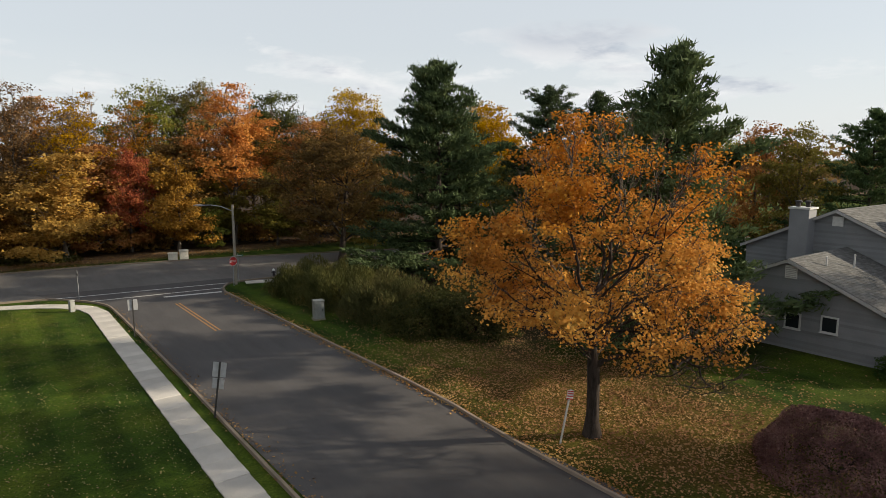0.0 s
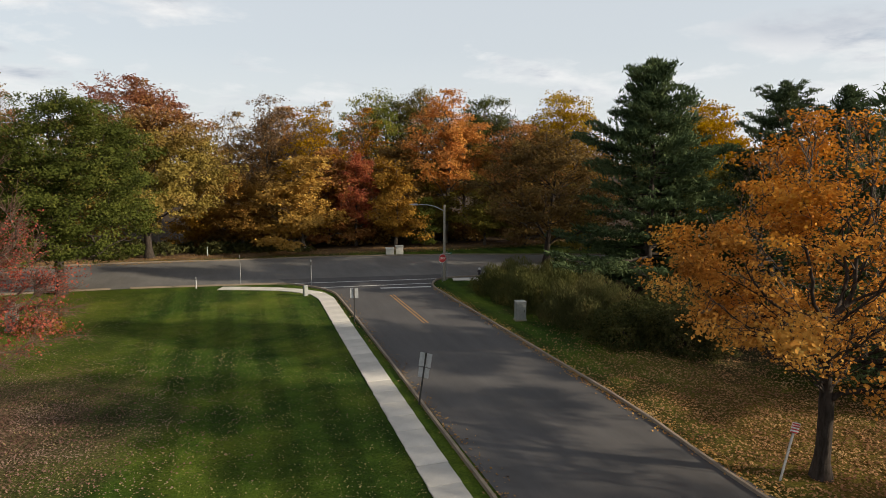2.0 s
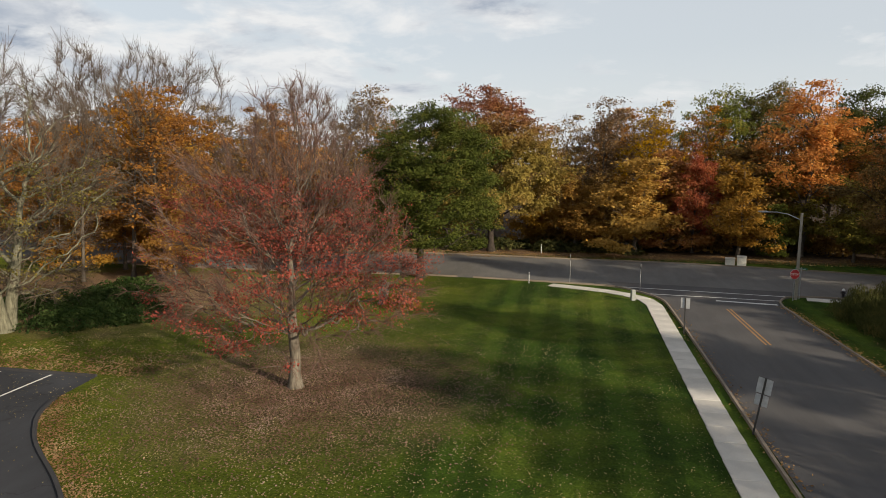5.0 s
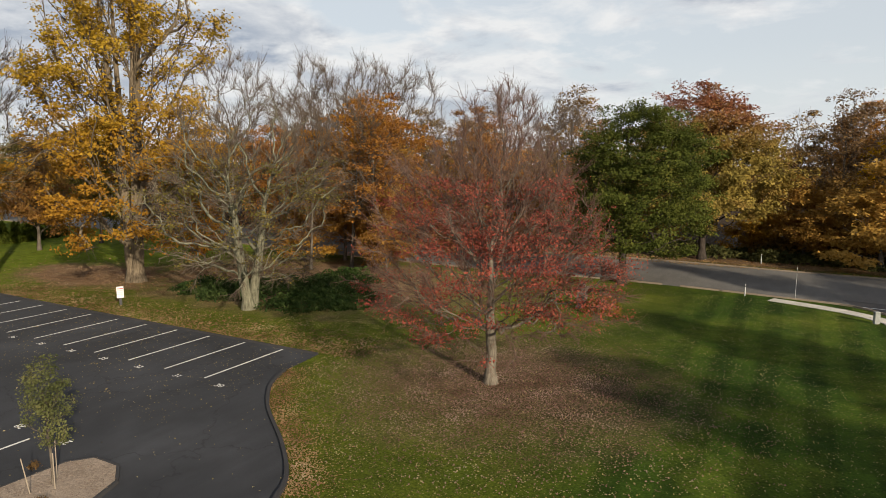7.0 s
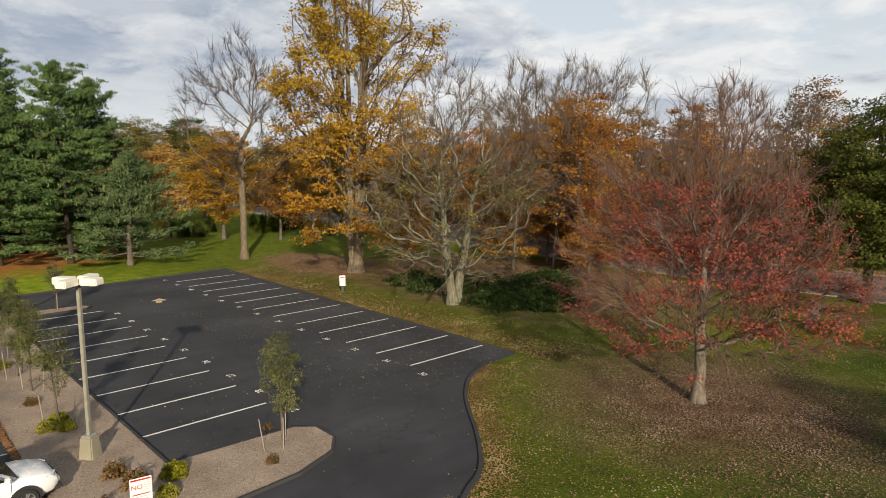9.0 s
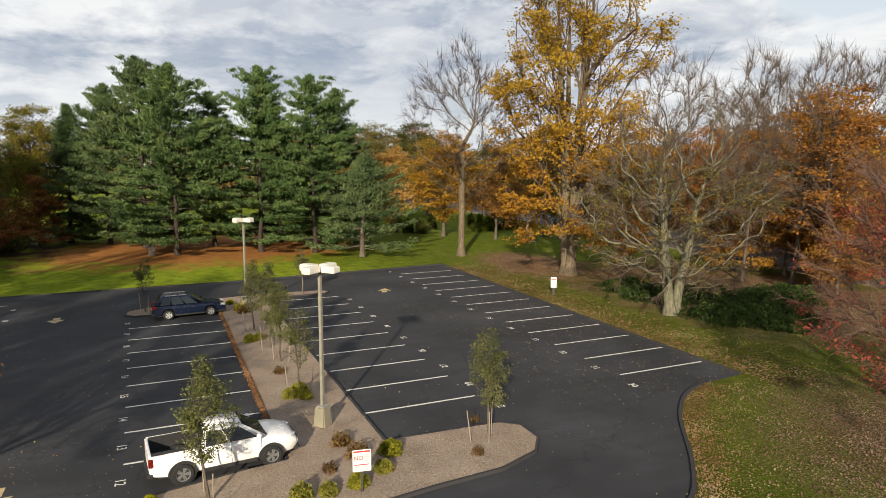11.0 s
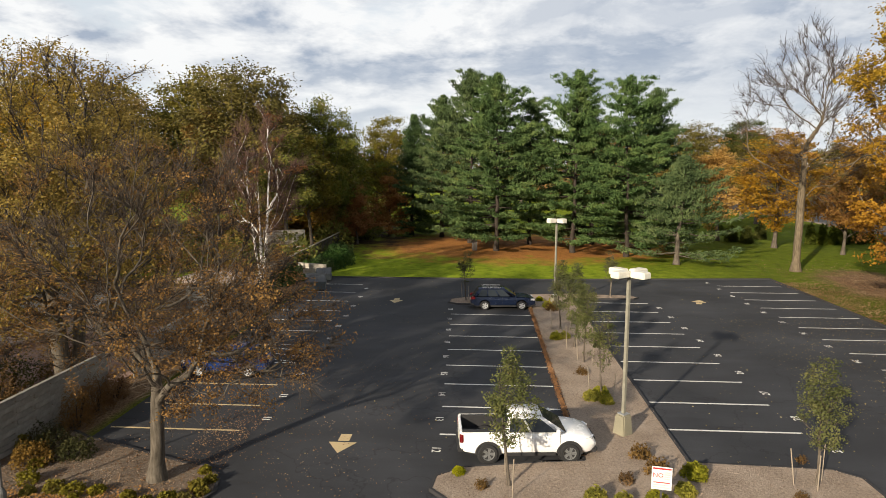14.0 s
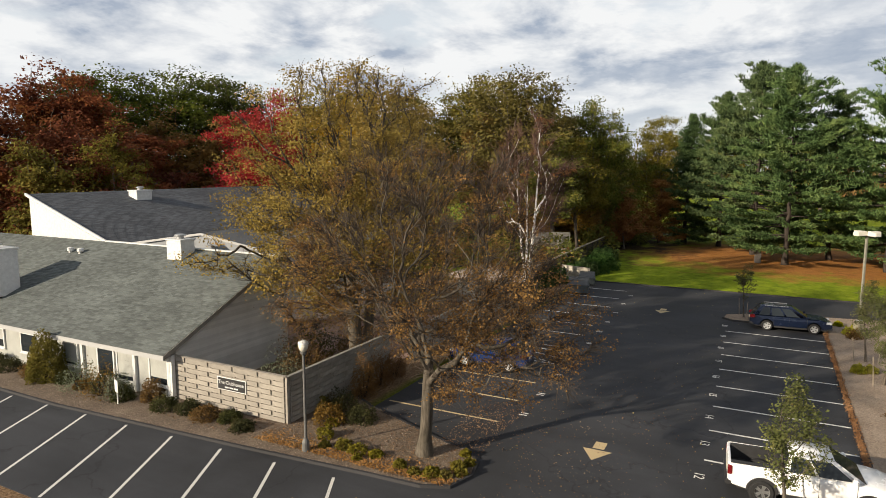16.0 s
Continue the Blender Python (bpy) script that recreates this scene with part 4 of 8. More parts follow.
STREET = smooth_line([(110, 22), (60, 47), (29, 58.2), (20, 60.9), (10, 62.9), (0, 63.6), (-13, 65.0), (-37, 65.0), (-98, 70), (-165, 69), (-260, 62)], 3.0)
north_edge, south_edge = offset_line(STREET, -7.0), offset_line(STREET, 7.0)
street = slab("cross_street", north_edge + south_edge[::-1], 0.008, M_STREET, "wide grey asphalt street, bare and dry", "road")
DRIVE_POLY = [(7.8, -60), (16.2, -60), (16.2, 50.3), (16.8, 52.6), (18.6, 54.2), (18.6, 56), (4.0, 58), (4.6, 55.9), (6.6, 53.4), (7.7, 51.2), (7.9, 48.0)]
driveway = slab("driveway", DRIVE_POLY, 0.014, M_ROAD, "grey asphalt side road with faint tyre streaks", "road")
LOT_POLY = [(-59.5, -15.3), (-22.9, -15.3), (-18.0, -12.0), (-17.4, -28.0), (-17.0, -60), (-11.3, -60), (-11.3, -19.0), (-10.2, -16.0), (-7, -14), (7.9, -14), (7.9, 4), (-4, 4.5), (-10, 8),
            (-13.4, 13.4), (-14.4, 15.3), (-16.3, 17.2), (-19.2, 19.5), (-20.6, 20.9), (-21.6, 22.2), (-22.4, 24.0), (-22.7, 26.9), (-61.6, 27.4), (-60.4, 14), (-59.6, 6)]
lot = slab("car_park", LOT_POLY, 0.020, M_LOT, "black sealed asphalt car park with painted bays", "car park")

ISLAND = [(-22.2, 3.8), (-22.0, 2.3), (-21.4, -0.6), (-20.7, -1.5), (-19.8, -1.6), (-18.9, -0.8), (-18.2, 2), (-17.9, 5), (-18.3, 8), (-18.5, 10.6), (-19.2, 12.4), (-20.2, 13.15),
          (-21.5, 13.15), (-22.1, 12.4), (-22.3, 7.55), (-51.0, 7.4), (-51.1, 12.2), (-51.7, 12.7), (-52.4, 12.2), (-52.8, 7), (-52.3, 4), (-51, -1), (-50, -2.4), (-48.9, -2.5), (-48.3, -1.9), (-48.4, 3.7)]
slab("planting_island", ISLAND, 0.11, M_MULCH, "long planting island covered with pale wood mulch", "planting bed")
BED = [(-16.8, -60), (-16.6, -28), (-17.2, -17.4), (-17.6, -12), (-17.7, -9.9), (-18.1, -9.0), (-19.2, -8.65), (-20.1, -8.9), (-20.9, -9.6), (-21.1, -10.6), (-22.9, -15.2), (-24.5, -18), (-26.5, -23.5), (-19.7, -23.6), (-19.7, -60)]
slab("planting_bed", BED, 0.10, M_MULCH_DARK, "planting bed of brown mulch and dry leaves beside the clubhouse", "planting bed")

kerb("kerb_island", ISLAND + ISLAND[:2], M_BERM, "low black asphalt kerb round the island", 0.16, 0.13)
kerb("kerb_bed", BED[:12], M_BERM, "low black asphalt kerb round the bed", 0.16, 0.12)
kerb("kerb_car_park", smooth_line([LOT_POLY[i] for i in range(11, 20)], 0.6), M_BERM, "rounded black asphalt kerb of the car park", 0.2, 0.13, 0.01)
kerb("kerb_car_park_north", [(-22.7, 26.95), (-35, 27.05), (-48, 27.2), (-61.6, 27.4)], M_BERM, "black asphalt kerb along the lawn", 0.2, 0.12)
kerb("kerb_car_park_west", [(-61.6, 27.4), (-60.4, 14), (-59.6, 6), (-59.5, -15.3)], M_BERM, "black asphalt kerb along the lawn", 0.2, 0.12)
kerb("kerb_driveway_west", smooth_line([(7.5, 4), (7.65, 20), (7.85, 34), (7.9, 47.5), (7.7, 50.8), (6.7, 53.0), (4.6, 55.4), (1.0, 56.3), (-8, 57.6)], 1.0), M_KERB, "worn brownish concrete kerb with leaves along it", 0.16, 0.13, 0.008)
kerb("kerb_driveway_east", smooth_line([(15.6, -20), (15.75, 12), (16.3, 22), (16.3, 30), (16.15, 46), (16.2, 50.3), (16.9, 52.6), (18.6, 53.9), (24, 53.3), (32, 50.2)], 1.0), M_KERB, "worn brownish concrete kerb with leaves along it", 0.16, 0.13, 0.008)
kerb("kerb_street_north", offset_line(STREET, -7.05)[4:], M_KERB, "concrete kerb along the far side of the street", 0.16, 0.14)
kerb("kerb_street_south", [p for p in offset_line(STREET, 7.05) if p[0] < -8], M_KERB, "concrete kerb along the near side of the street", 0.16, 0.14)

walkway = thing("pavement", (0, 0, 0), "pale concrete pavement of square slabs beside the road", "pavement", kind="structure")
slab_mesh = Geo().box(-0.595, 0.595, -0.742, 0.742, -0.05, 0.045).mesh("slab", 0.012, 1)
for i in range(30):
    ob = part("slab", slab_mesh, M_WALK, walkway)
    ob.matrix_local = pose(6.42 + 0.0165 * (1.5 * i - 14.5), 4.5 + 1.5 * i, random.uniform(-0.006, 0.006), 0, 0, random.uniform(-0.3, 0.3))
turn_path = smooth_line([(6.90, 48.75), (6.5, 50.8), (4.6, 52.9), (2.2, 54.2), (-0.9, 55.4)], 0.75)
for a, b in zip(turn_path[:-2:2], turn_path[2::2]):
    ob = part("slab", slab_mesh, M_WALK, walkway)
    d = Vector((b[0] - a[0], b[1] - a[1]))
    ob.matrix_local = pose((a[0] + b[0]) / 2, (a[1] + b[1]) / 2, random.uniform(-0.004, 0.004), 0, 0, math.degrees(math.atan2(d.y, d.x)) - 90) @ Matrix.Diagonal((1, d.length / 1.49 * 1.02, 1, 1))
for i in range(4):
    ob = part("slab", slab_mesh, M_WALK, walkway)
    ob.matrix_local = pose(19.6 + 1.45 * i, 53.0 - 0.4 * i, 0.0, 0, 0, 75)


def mark(x0, y0, x1, y1, width, mat, parent, z=0.020, name="painted_line"):
    d = Vector((x1 - x0, y1 - y0))
    ob = part(name, Geo().box(0, d.length, -width / 2, width / 2, 0.0, 0.004), mat, parent)
    ob.matrix_local = pose(x0, y0, z, 0, 0, math.degrees(math.atan2(d.y, d.x)))
    return ob


for k in range(12):  # bays along the lawn
    mark(-25.1 - 2.97 * k, 21.2, -25.1 - 2.97 * k, 26.75, 0.11, M_WHITE_LINE, lot)
for k in range(9):  # bays on the island's north side
    mark(-25.4 - 3.05 * k, 7.7, -25.4 - 3.05 * k, 13.0, 0.11, M_WHITE_LINE, lot)
for k in range(8):  # bays on the island's south side
    mark(-24.3 - 2.97 * k, -1.6 - 0.08 * k, -24.3 - 2.97 * k, 3.55, 0.11, M_WHITE_LINE, lot)
for k, x in enumerate((-24.1, -26.8, -29.5, -33.0, -36.4, -39.7, -42.5, -45.5, -48.9, -52.4, -56.0)):
    mark(x, -9.7 - 0.1 * k, x, -15.1, 0.11, M_TAN_LINE if k < 3 else M_WHITE_LINE, lot)
for k in range(3):  # hatching beside the accessible bay
    mark(-33.2 - 1.0 * k, -10.2, -34.2 - 1.0 * k, -13.6, 0.11, M_WHITE_LINE, lot)
for k in range(9):  # slanted bays before the clubhouse
    mark(-16.9 + 0.07 * k, -12.9 - 2.6 * k, -11.7 + 0.07 * k, -10.2 - 2.6 * k, 0.11, M_WHITE_LINE, lot)
mark(11.8, 51.35, 16.0, 50.65, 0.35, M_WHITE_LINE, driveway, 0.014)
mark(4.8, 55.7, 17.9, 53.9, 0.16, M_WHITE_LINE, driveway, 0.014)
mark(6.9, 53.1, 16.7, 52.1, 0.16, M_WHITE_LINE, driveway, 0.014)
mark(11.93, 48.5, 11.93, 39.2, 0.11, M_YELLOW_LINE, driveway, 0.014)
mark(12.18, 48.5, 12.18, 39.2, 0.11, M_YELLOW_LINE, driveway, 0.014)


def bay_number(body, x, y, turn, size=0.5):
    ob = part("bay_number", text_mesh(body, size), M_WHITE_LINE, lot)
    ob.matrix_local = pose(x, y, 0.024, 0, 0, turn)


for k in range(13):
    bay_number(str(30 + k), -23.6 - 2.97 * k, 20.75, 0)
for k in range(9):
    bay_number(str(29 - k), -23.9 - 3.05 * k, 13.5, 180)
for k in range(9):
    bay_number(str(12 + k), -22.9 - 2.97 * k, -1.65 - 0.08 * k, 0)
for k, x in enumerate((-25.4, -28.1, -31.2, -38.0, -41.1, -44.0, -47.2, -50.6, -54.2)):
    for dx in (-0.11, 0.11):
        mark(x + dx, -9.2 - 0.12 * k, x + dx, -8.85 - 0.12 * k, 0.08, M_WHITE_LINE, lot, 0.020, "bay_number")


def floor_arrow(x, y, turn, s=1.0):
    """A painted arrow: a head and a short separate tail."""
    g = Geo().prism([(-0.55 * s, 0), (0.55 * s, 0), (0, 0.95 * s)], 0, 0.004).prism([(-0.22 * s, -0.75 * s), (0.22 * s, -0.75 * s), (0.22 * s, -0.12 * s), (-0.22 * s, -0.12 * s)], 0, 0.004)
    ob = part("painted_arrow", g, M_TAN_LINE, lot)
    ob.matrix_local = pose(x, y, 0.020, 0, 0, turn)


floor_arrow(-23.3, -5.3, -90)
floor_arrow(-49.5, -6.75, -90)
floor_arrow(-50.6, 17.2, 70)

# fallen leaves, far too many to count
def scatter(name, seed, n, place, size, mat, label, z=0.03, keep=None):
    rng = np.random.default_rng(seed)
    xy = place(rng, n)
    if keep is not None:
        xy = xy[keep(xy[:, 0], xy[:, 1])]
    c = np.column_stack([xy, np.full(len(xy), z) + rng.uniform(0, 0.03, len(xy))])
    v, q = leaf_cards(rng, c, size, wide=0.75, up=3.0, fold=0.12)
    ob = part(name, np_mesh(name, v, q), mat)
    return tagged(ob, label, "fallen leaves", kind="stuff")


def on_grass(x, y):
    off_lot = ~((x < -14) & (x > -61) & (y < 27.2) & (y > -15)) | ((x + 22 > 0) & (y > 19.8 - (x + 19) * 0.9) & (x > -22))
    return off_lot & (x < 5.8) & (y > 12) & (y < 55)


scatter("fallen_leaves", 1, 30000, lambda r, n: np.array([-11.8, 27.6]) + r.normal(size=(n, 2)) * np.array([4.8, 4.6]), 0.075, L_FALLEN_RED, "dry pinkish-brown leaves under the red maple", keep=on_grass)
scatter("fallen_leaves", 2, 26000, lambda r, n: np.array([21.5, 17.5]) + r.normal(size=(n, 2)) * np.array([4.6, 8.5]), 0.10, L_FALLEN_GOLD, "orange and yellow leaves under the orange maple", keep=lambda x, y: x > 16.45)
scatter("fallen_leaves", 3, 34000, lambda r, n: np.column_stack([-30 + 35.8 * r.uniform(0, 1, n) ** 1.35, 12 + 43 * r.uniform(0, 1, n) ** 1.3]), 0.066, L_FALLEN_PALE, "pale leaves scattered over the lawn", keep=on_grass)
scatter("fallen_leaves", 4, 9000, lambda r, n: np.column_stack([r.uniform(-60, -20, n), 27.2 + np.abs(r.normal(size=n)) * 2.2]), 0.11, L_FALLEN, "brown leaves along the car park's edge")
scatter("fallen_leaves", 5, 1700, lambda r, n: np.column_stack([r.uniform(-45, -22, n), r.uniform(16, 26.8, n)]), 0.06, L_FALLEN_PALE, "pale leaves blown over the asphalt", z=0.03)
scatter("fallen_leaves", 6, 2400, lambda r, n: np.column_stack([-23 + r.normal(size=n) * 6, -9 + r.normal(size=n) * 4]), 0.058, L_FALLEN, "pale leaves blown over the asphalt", z=0.03, keep=lambda x, y: (x < -17.8) & (y > -15) & (y < -1.8) & ((x < -21.5) | (y > -8)))
scatter("fallen_leaves", 7, 2600, lambda r, n: np.column_stack([16.3 + r.normal(size=n) * 0.25, r.uniform(10, 50, n)]), 0.11, L_FALLEN_GOLD, "orange leaves gathered along the kerb", z=0.03)
scatter("fallen_leaves", 8, 900, lambda r, n: np.column_stack([7.95 + r.normal(size=n) * 0.25, r.uniform(10, 50, n)]), 0.10, L_FALLEN, "dry leaves gathered along the kerb", z=0.03)
scatter("fallen_leaves", 9, 7000, lambda r, n: np.column_stack([r.uniform(-48, -22.5, n), 3.68 + r.normal(size=n) * 0.065]), 0.075, L_FALLEN_RUST, "orange leaves gathered along the island's kerb", z=0.12)
scatter("fallen_leaves", 10, 9000, lambda r, n: np.column_stack([r.uniform(-26, -17.8, n), r.uniform(-23, -9, n)]), 0.062, L_FALLEN, "rust-coloured leaves over the planting bed", z=0.11, keep=lambda x, y: (x > -21.0 - (-10.6 - y) * 0.42) | (y > -11))
scatter("fallen_leaves", 11, 9000, lambda r, n: np.column_stack([r.uniform(-30, 60, n), r.uniform(70.5, 76, n)]), 0.14, L_FALLEN, "brown leaves on the verge before the woods")
scatter("fallen_leaves", 12, 7000, lambda r, n: np.array([-56, 36]) + r.normal(size=(n, 2)) * np.array([7, 4]), 0.12, L_FALLEN, "brown leaves under the tall yellow tree", keep=lambda x, y: y > 27.6)


def inside(poly):
    def test(x, y):
        hit = np.zeros(len(x), bool)
        for (x0, y0), (x1, y1) in zip(poly, poly[1:] + poly[:1]):
            cross = (y0 > y) != (y1 > y)
            with np.errstate(divide="ignore", invalid="ignore"):
                hit ^= cross & (x < (x1 - x0) * (y - y0) / (y1 - y0) + x0)
        return hit
    return test


scatter("fallen_leaves", 16, 1500, lambda r, n: r.uniform((-59, -14), (-6, 26), (n, 2)), 0.07, L_FALLEN_PALE, "pale leaves blown over the asphalt", z=0.03, keep=inside(LOT_POLY))
scatter("fallen_leaves", 17, 2600, lambda r, n: np.column_stack([-17.9 - np.abs(r.normal(size=n)) * 0.5, r.uniform(-17.5, -8.8, n)]), 0.075, L_FALLEN_RUST, "rusty leaves gathered along the bed's kerb", z=0.125, keep=inside(BED))
edge_pts = np.array(smooth_line([LOT_POLY[i] for i in range(12, 20)], 0.3))
scatter("fallen_leaves", 13, 6500, lambda r, n: edge_pts[r.integers(0, len(edge_pts), n)] + np.abs(r.normal(size=(n, 1))) * np.array([[0.55, 0.55]]) + r.normal(size=(n, 2)) * 0.2, 0.075, L_FALLEN, "rusty leaves gathered along the car park's kerb", keep=lambda x, y: ~inside(LOT_POLY)(x, y))
chips = scatter("mulch_chips", 14, 28000, lambda r, n: r.uniform((-53, -3), (-17.5, 13.5), (n, 2)), 0.055, L_CHIP, "loose pale wood chips on the island", z=0.105, keep=inside(ISLAND))
chips["category"] = "mulch"
chips = scatter("mulch_chips", 15, 30000, lambda r, n: r.uniform((-26, -36), (-16.6, -8), (n, 2)), 0.05, L_CHIP, "loose wood chips on the planting bed", z=0.095, keep=inside(BED))
chips["category"] = "mulch"
# ---------------------------------------------------------------- trees that stand by themselves
plant("orange_maple", tree_meshes(11, 12.2, 2.9, 6.4, shape_skirt, 75, 2300, 0.24, 39000, 0.122, 3000, 0.5, step=0.38, spread=0.36, sprays=950, wiggle=0.22, rise=0.6, top=0.45, side=(-0.7, 0.7), leaf_low=0.3, thin=0.48, inner=0.45, pipe=0.52, min_r=0.010, bole=0.9, flow=0.35), (18.75, 15.25, 0),
      (M_BARK_DARK, L_ORANGE, M_TWIG_GREY), "maple in orange and yellow autumn leaf beside the road")
plant("red_maple", tree_meshes(25, 14.3, 2.7, 6.4, shape_cone, 80, 1700, 0.25, 22000, 0.09, 12000, 0.85, step=0.38, spread=0.36, sprays=500, wiggle=0.16, rise=0.6, leaf_band=(-0.1, 0.62), leaf_low=1.1, top=0.42, thin=0.5, inner=0.45, pipe=0.52, min_r=0.008, bole=0.85, flow=0.4, lean=0.01), (-12.3, 27.4, 0),
      (M_BARK_PALE, L_RED, M_TWIG_RED), "half-bare red maple with fine reddish twigs on the lawn")
plant("green_maple", tree_meshes(31, 15.6, 2.6, 7.4, shape_dome, 110, 1800, 0.32, 86000, 0.17, 0, step=0.55, spread=0.5, sprays=1400, wiggle=0.16, top=0.6, thin=0.15, inner=0.5, coarse=True, shift=(1.2, 0.2), bole=1.1), (-12.9, 57.0, 0),
      (M_BARK_DARK, L_GREEN, None), "full green maple on the lawn beside the street")
plant("old_bare_tree", tree_meshes(43, 16.4, 2.4, 7.4, shape_round, 70, 800, 0.36, 7000, 0.14, 7000, 1.1, step=0.5, spread=0.42, sprays=280, wiggle=0.3, rise=0.35, droop=0.2, leaf_band=(-0.2, 0.6), stems=2, fork=0.2, top=0.5, pipe=0.54, thin=0.6, inner=0.4, min_r=0.011, flow=0.3), (-34.5, 33.5, 0),
      (M_BARK_LICHEN, L_OLIVE, M_TWIG_BROWN), "gnarled old tree, almost bare, with lichen-grey limbs")
plant("tall_yellow_tree", tree_meshes(57, 33.0, 3.6, 8.3, shape_dome, 85, 1050, 0.58, 50000, 0.235, 3500, 1.0, step=0.85, spread=0.62, sprays=900, wiggle=0.14, rise=1.3, stems=4, fork=0.045, top=0.84, thin=0.35, leaf_low=0.5, coarse=True, inner=0.12, size=0.15, pipe=0.60, min_r=0.018, lumps=0.3, bole=0.7), (-51.4, 36.4, 0),
      (M_BARK_TAN, L_GOLD, M_TWIG_DARK), "very tall two-stemmed tree in thin yellow leaf")
plant("bare_tree", tree_meshes(61, 24.5, 8.0, 7.4, shape_round, 40, 420, 0.37, 700, 0.22, 3000, 1.5, step=0.7, spread=0.4, wiggle=0.14, rise=0.55, leaf_band=(0.0, 0.4), stems=1, top=0.5, pipe=0.68, min_r=0.013, inner=0.4, flow=0.4), (-66.8, 32.2, 0),
      (M_BARK_TAN, L_GOLD, M_TWIG_DARK), "tall bare tree with pale upright limbs on the lawn")
plant("brown_maple", tree_meshes(71, 11.2, 1.9, 6.0, shape_dome, 65, 1250, 0.22, 40000, 0.065, 8000, 0.75, step=0.36, spread=0.3, sprays=1050, wiggle=0.16, rise=0.6, leaf_low=0.7, droop=0.15, top=0.34, thin=0.3, pipe=0.57, min_r=0.008, inner=0.45, bole=1.3, flow=0.4), (-19.8, -10.9, 0.1),
      (M_BARK_BROWN, L_RUSSET, M_TWIG_DARK), "small maple with sparse rust-brown leaves in the planting bed")
plant("gold_maple", tree_meshes(83, 15.6, 4.6, 7.0, shape_skirt, 95, 1500, 0.34, 66000, 0.098, 5000, 0.7, step=0.45, spread=0.4, sprays=1250, wiggle=0.16, rise=0.8, stems=4, fork=0.11, top=0.6, thin=0.35, inner=0.35, pipe=0.56, min_r=0.009, flow=0.45, bole=0.8), (-26.4, -18.3, 0),
      (M_BARK_BROWN, L_OLDGOLD, M_TWIG_DARK), "tall many-stemmed maple in dull gold leaf behind the fence")
plant("gold_maple", tree_meshes(84, 17.0, 2.6, 5.0, shape_oval, 70, 1200, 0.28, 22000, 0.19, 1500, 0.7, step=0.5, spread=0.48, sprays=450, rise=0.6, coarse=True), (-38.5, -23.3, 0),
      (M_BARK_GREY, L_OLDGOLD, M_TWIG_BROWN), "maple in dull gold leaf behind the fence")
plant("birch", tree_meshes(92, 15.6, 5.0, 4.0, shape_oval, 26, 170, 0.15, 900, 0.14, 4200, 1.2, step=0.45, spread=0.35, rise=1.6, stems=3, fork=0.12, wiggle=0.14, lean=0.02, top=0.62, pipe=0.68, min_r=0.012, leaf_band=(0.45, 1.0)), (-54.6, -19.4, 0),
      (M_BARK_BIRCH, L_RUST, M_TWIG_RED), "leafless white-barked birch beside the fence")
plant("rust_top_tree", tree_meshes(97, 19.3, 2.2, 8.2, shape_round, 120, 1700, 0.4, 64000, 0.25, 400, 0.6, step=0.65, spread=0.62, sprays=1000, coarse=True, thin=0.08, inner=0.55), (-8.4, 75.4, 0),
      (M_BARK_DARK, L_RUSTTOP, M_TWIG_BROWN), "large rounded tree, yellow below and rust-red on top")
plant("brown_tree", tree_meshes(103, 14.0, 1.2, 7.4, shape_round, 110, 1600, 0.3, 32000, 0.22, 1500, 0.7, step=0.55, spread=0.52, sprays=600, coarse=True, inner=0.5), (31.0, 58.5, 0),
      (M_BARK_DARK, L_UMBER, M_TWIG_BROWN), "broad dull-brown tree beside the street")

PINE_A = pine_meshes(5, 21.6, 7.6, 1.8, whorl=1.15, tufts=9, power=0.68, fill=4, ragged=0.4)
PINE_B = pine_meshes(6, 22.4, 7.8, 1.8, ragged=0.45, whorl=1.2, tufts=9, power=0.66, fill=4)
PINE_C = pine_meshes(7, 16.8, 6.4, 1.2, ragged=0.45, whorl=1.0, tufts=8, power=0.7, fill=5)
SPRUCE = pine_meshes(8, 18.0, 4.6, 0.8, whorl=0.7, droop=0.18, ragged=0.2, tufts=6, needle=0.32, power=0.8)
PINE_OPEN = pine_meshes(9, 11.4, 5.6, 1.2, whorl=1.3, ragged=0.6, tufts=4)
pine = plant("pine", PINE_A, (-80.0, 1.9, 0), (M_BARK_DARK, L_PINE, None), "tall white pine with level boughs on needle litter", group="pines beyond the car park")
pines = [pine]
for kind, x, y, s, turn in ((PINE_B, -79.2, 11.1, 0.97, 40), (PINE_A, -88.0, -1.6, 1.07, 130), (PINE_B, -76.0, 17.2, 0.92, 200), (PINE_A, -94.8, -6.0, 0.95, 300), (PINE_B, -87.0, 6.5, 0.86, 100), (PINE_C, -88.0, 15.0, 1.1, 80), (PINE_A, -83.5, 21.5, 0.93, 250)):
    pines.append(plant("pine", kind, pose(x, y, 0, 0, 0, turn) @ Matrix.Diagonal((s, s, s, 1)), (M_BARK_DARK, L_PINE, None), "tall white pine with level boughs on needle litter", group="pines beyond the car park"))
plant("small_pine", PINE_OPEN, (-70.2, 21.2, 0), (M_BARK_GREY, L_PINE, None), "low open pine with bare lower boughs on the lawn", "tree")
plant("spruce", SPRUCE, (-97.4, -10.7, 0), (M_BARK_DARK, L_SPRUCE, None), "dark narrow spruce behind the lawn", "tree")
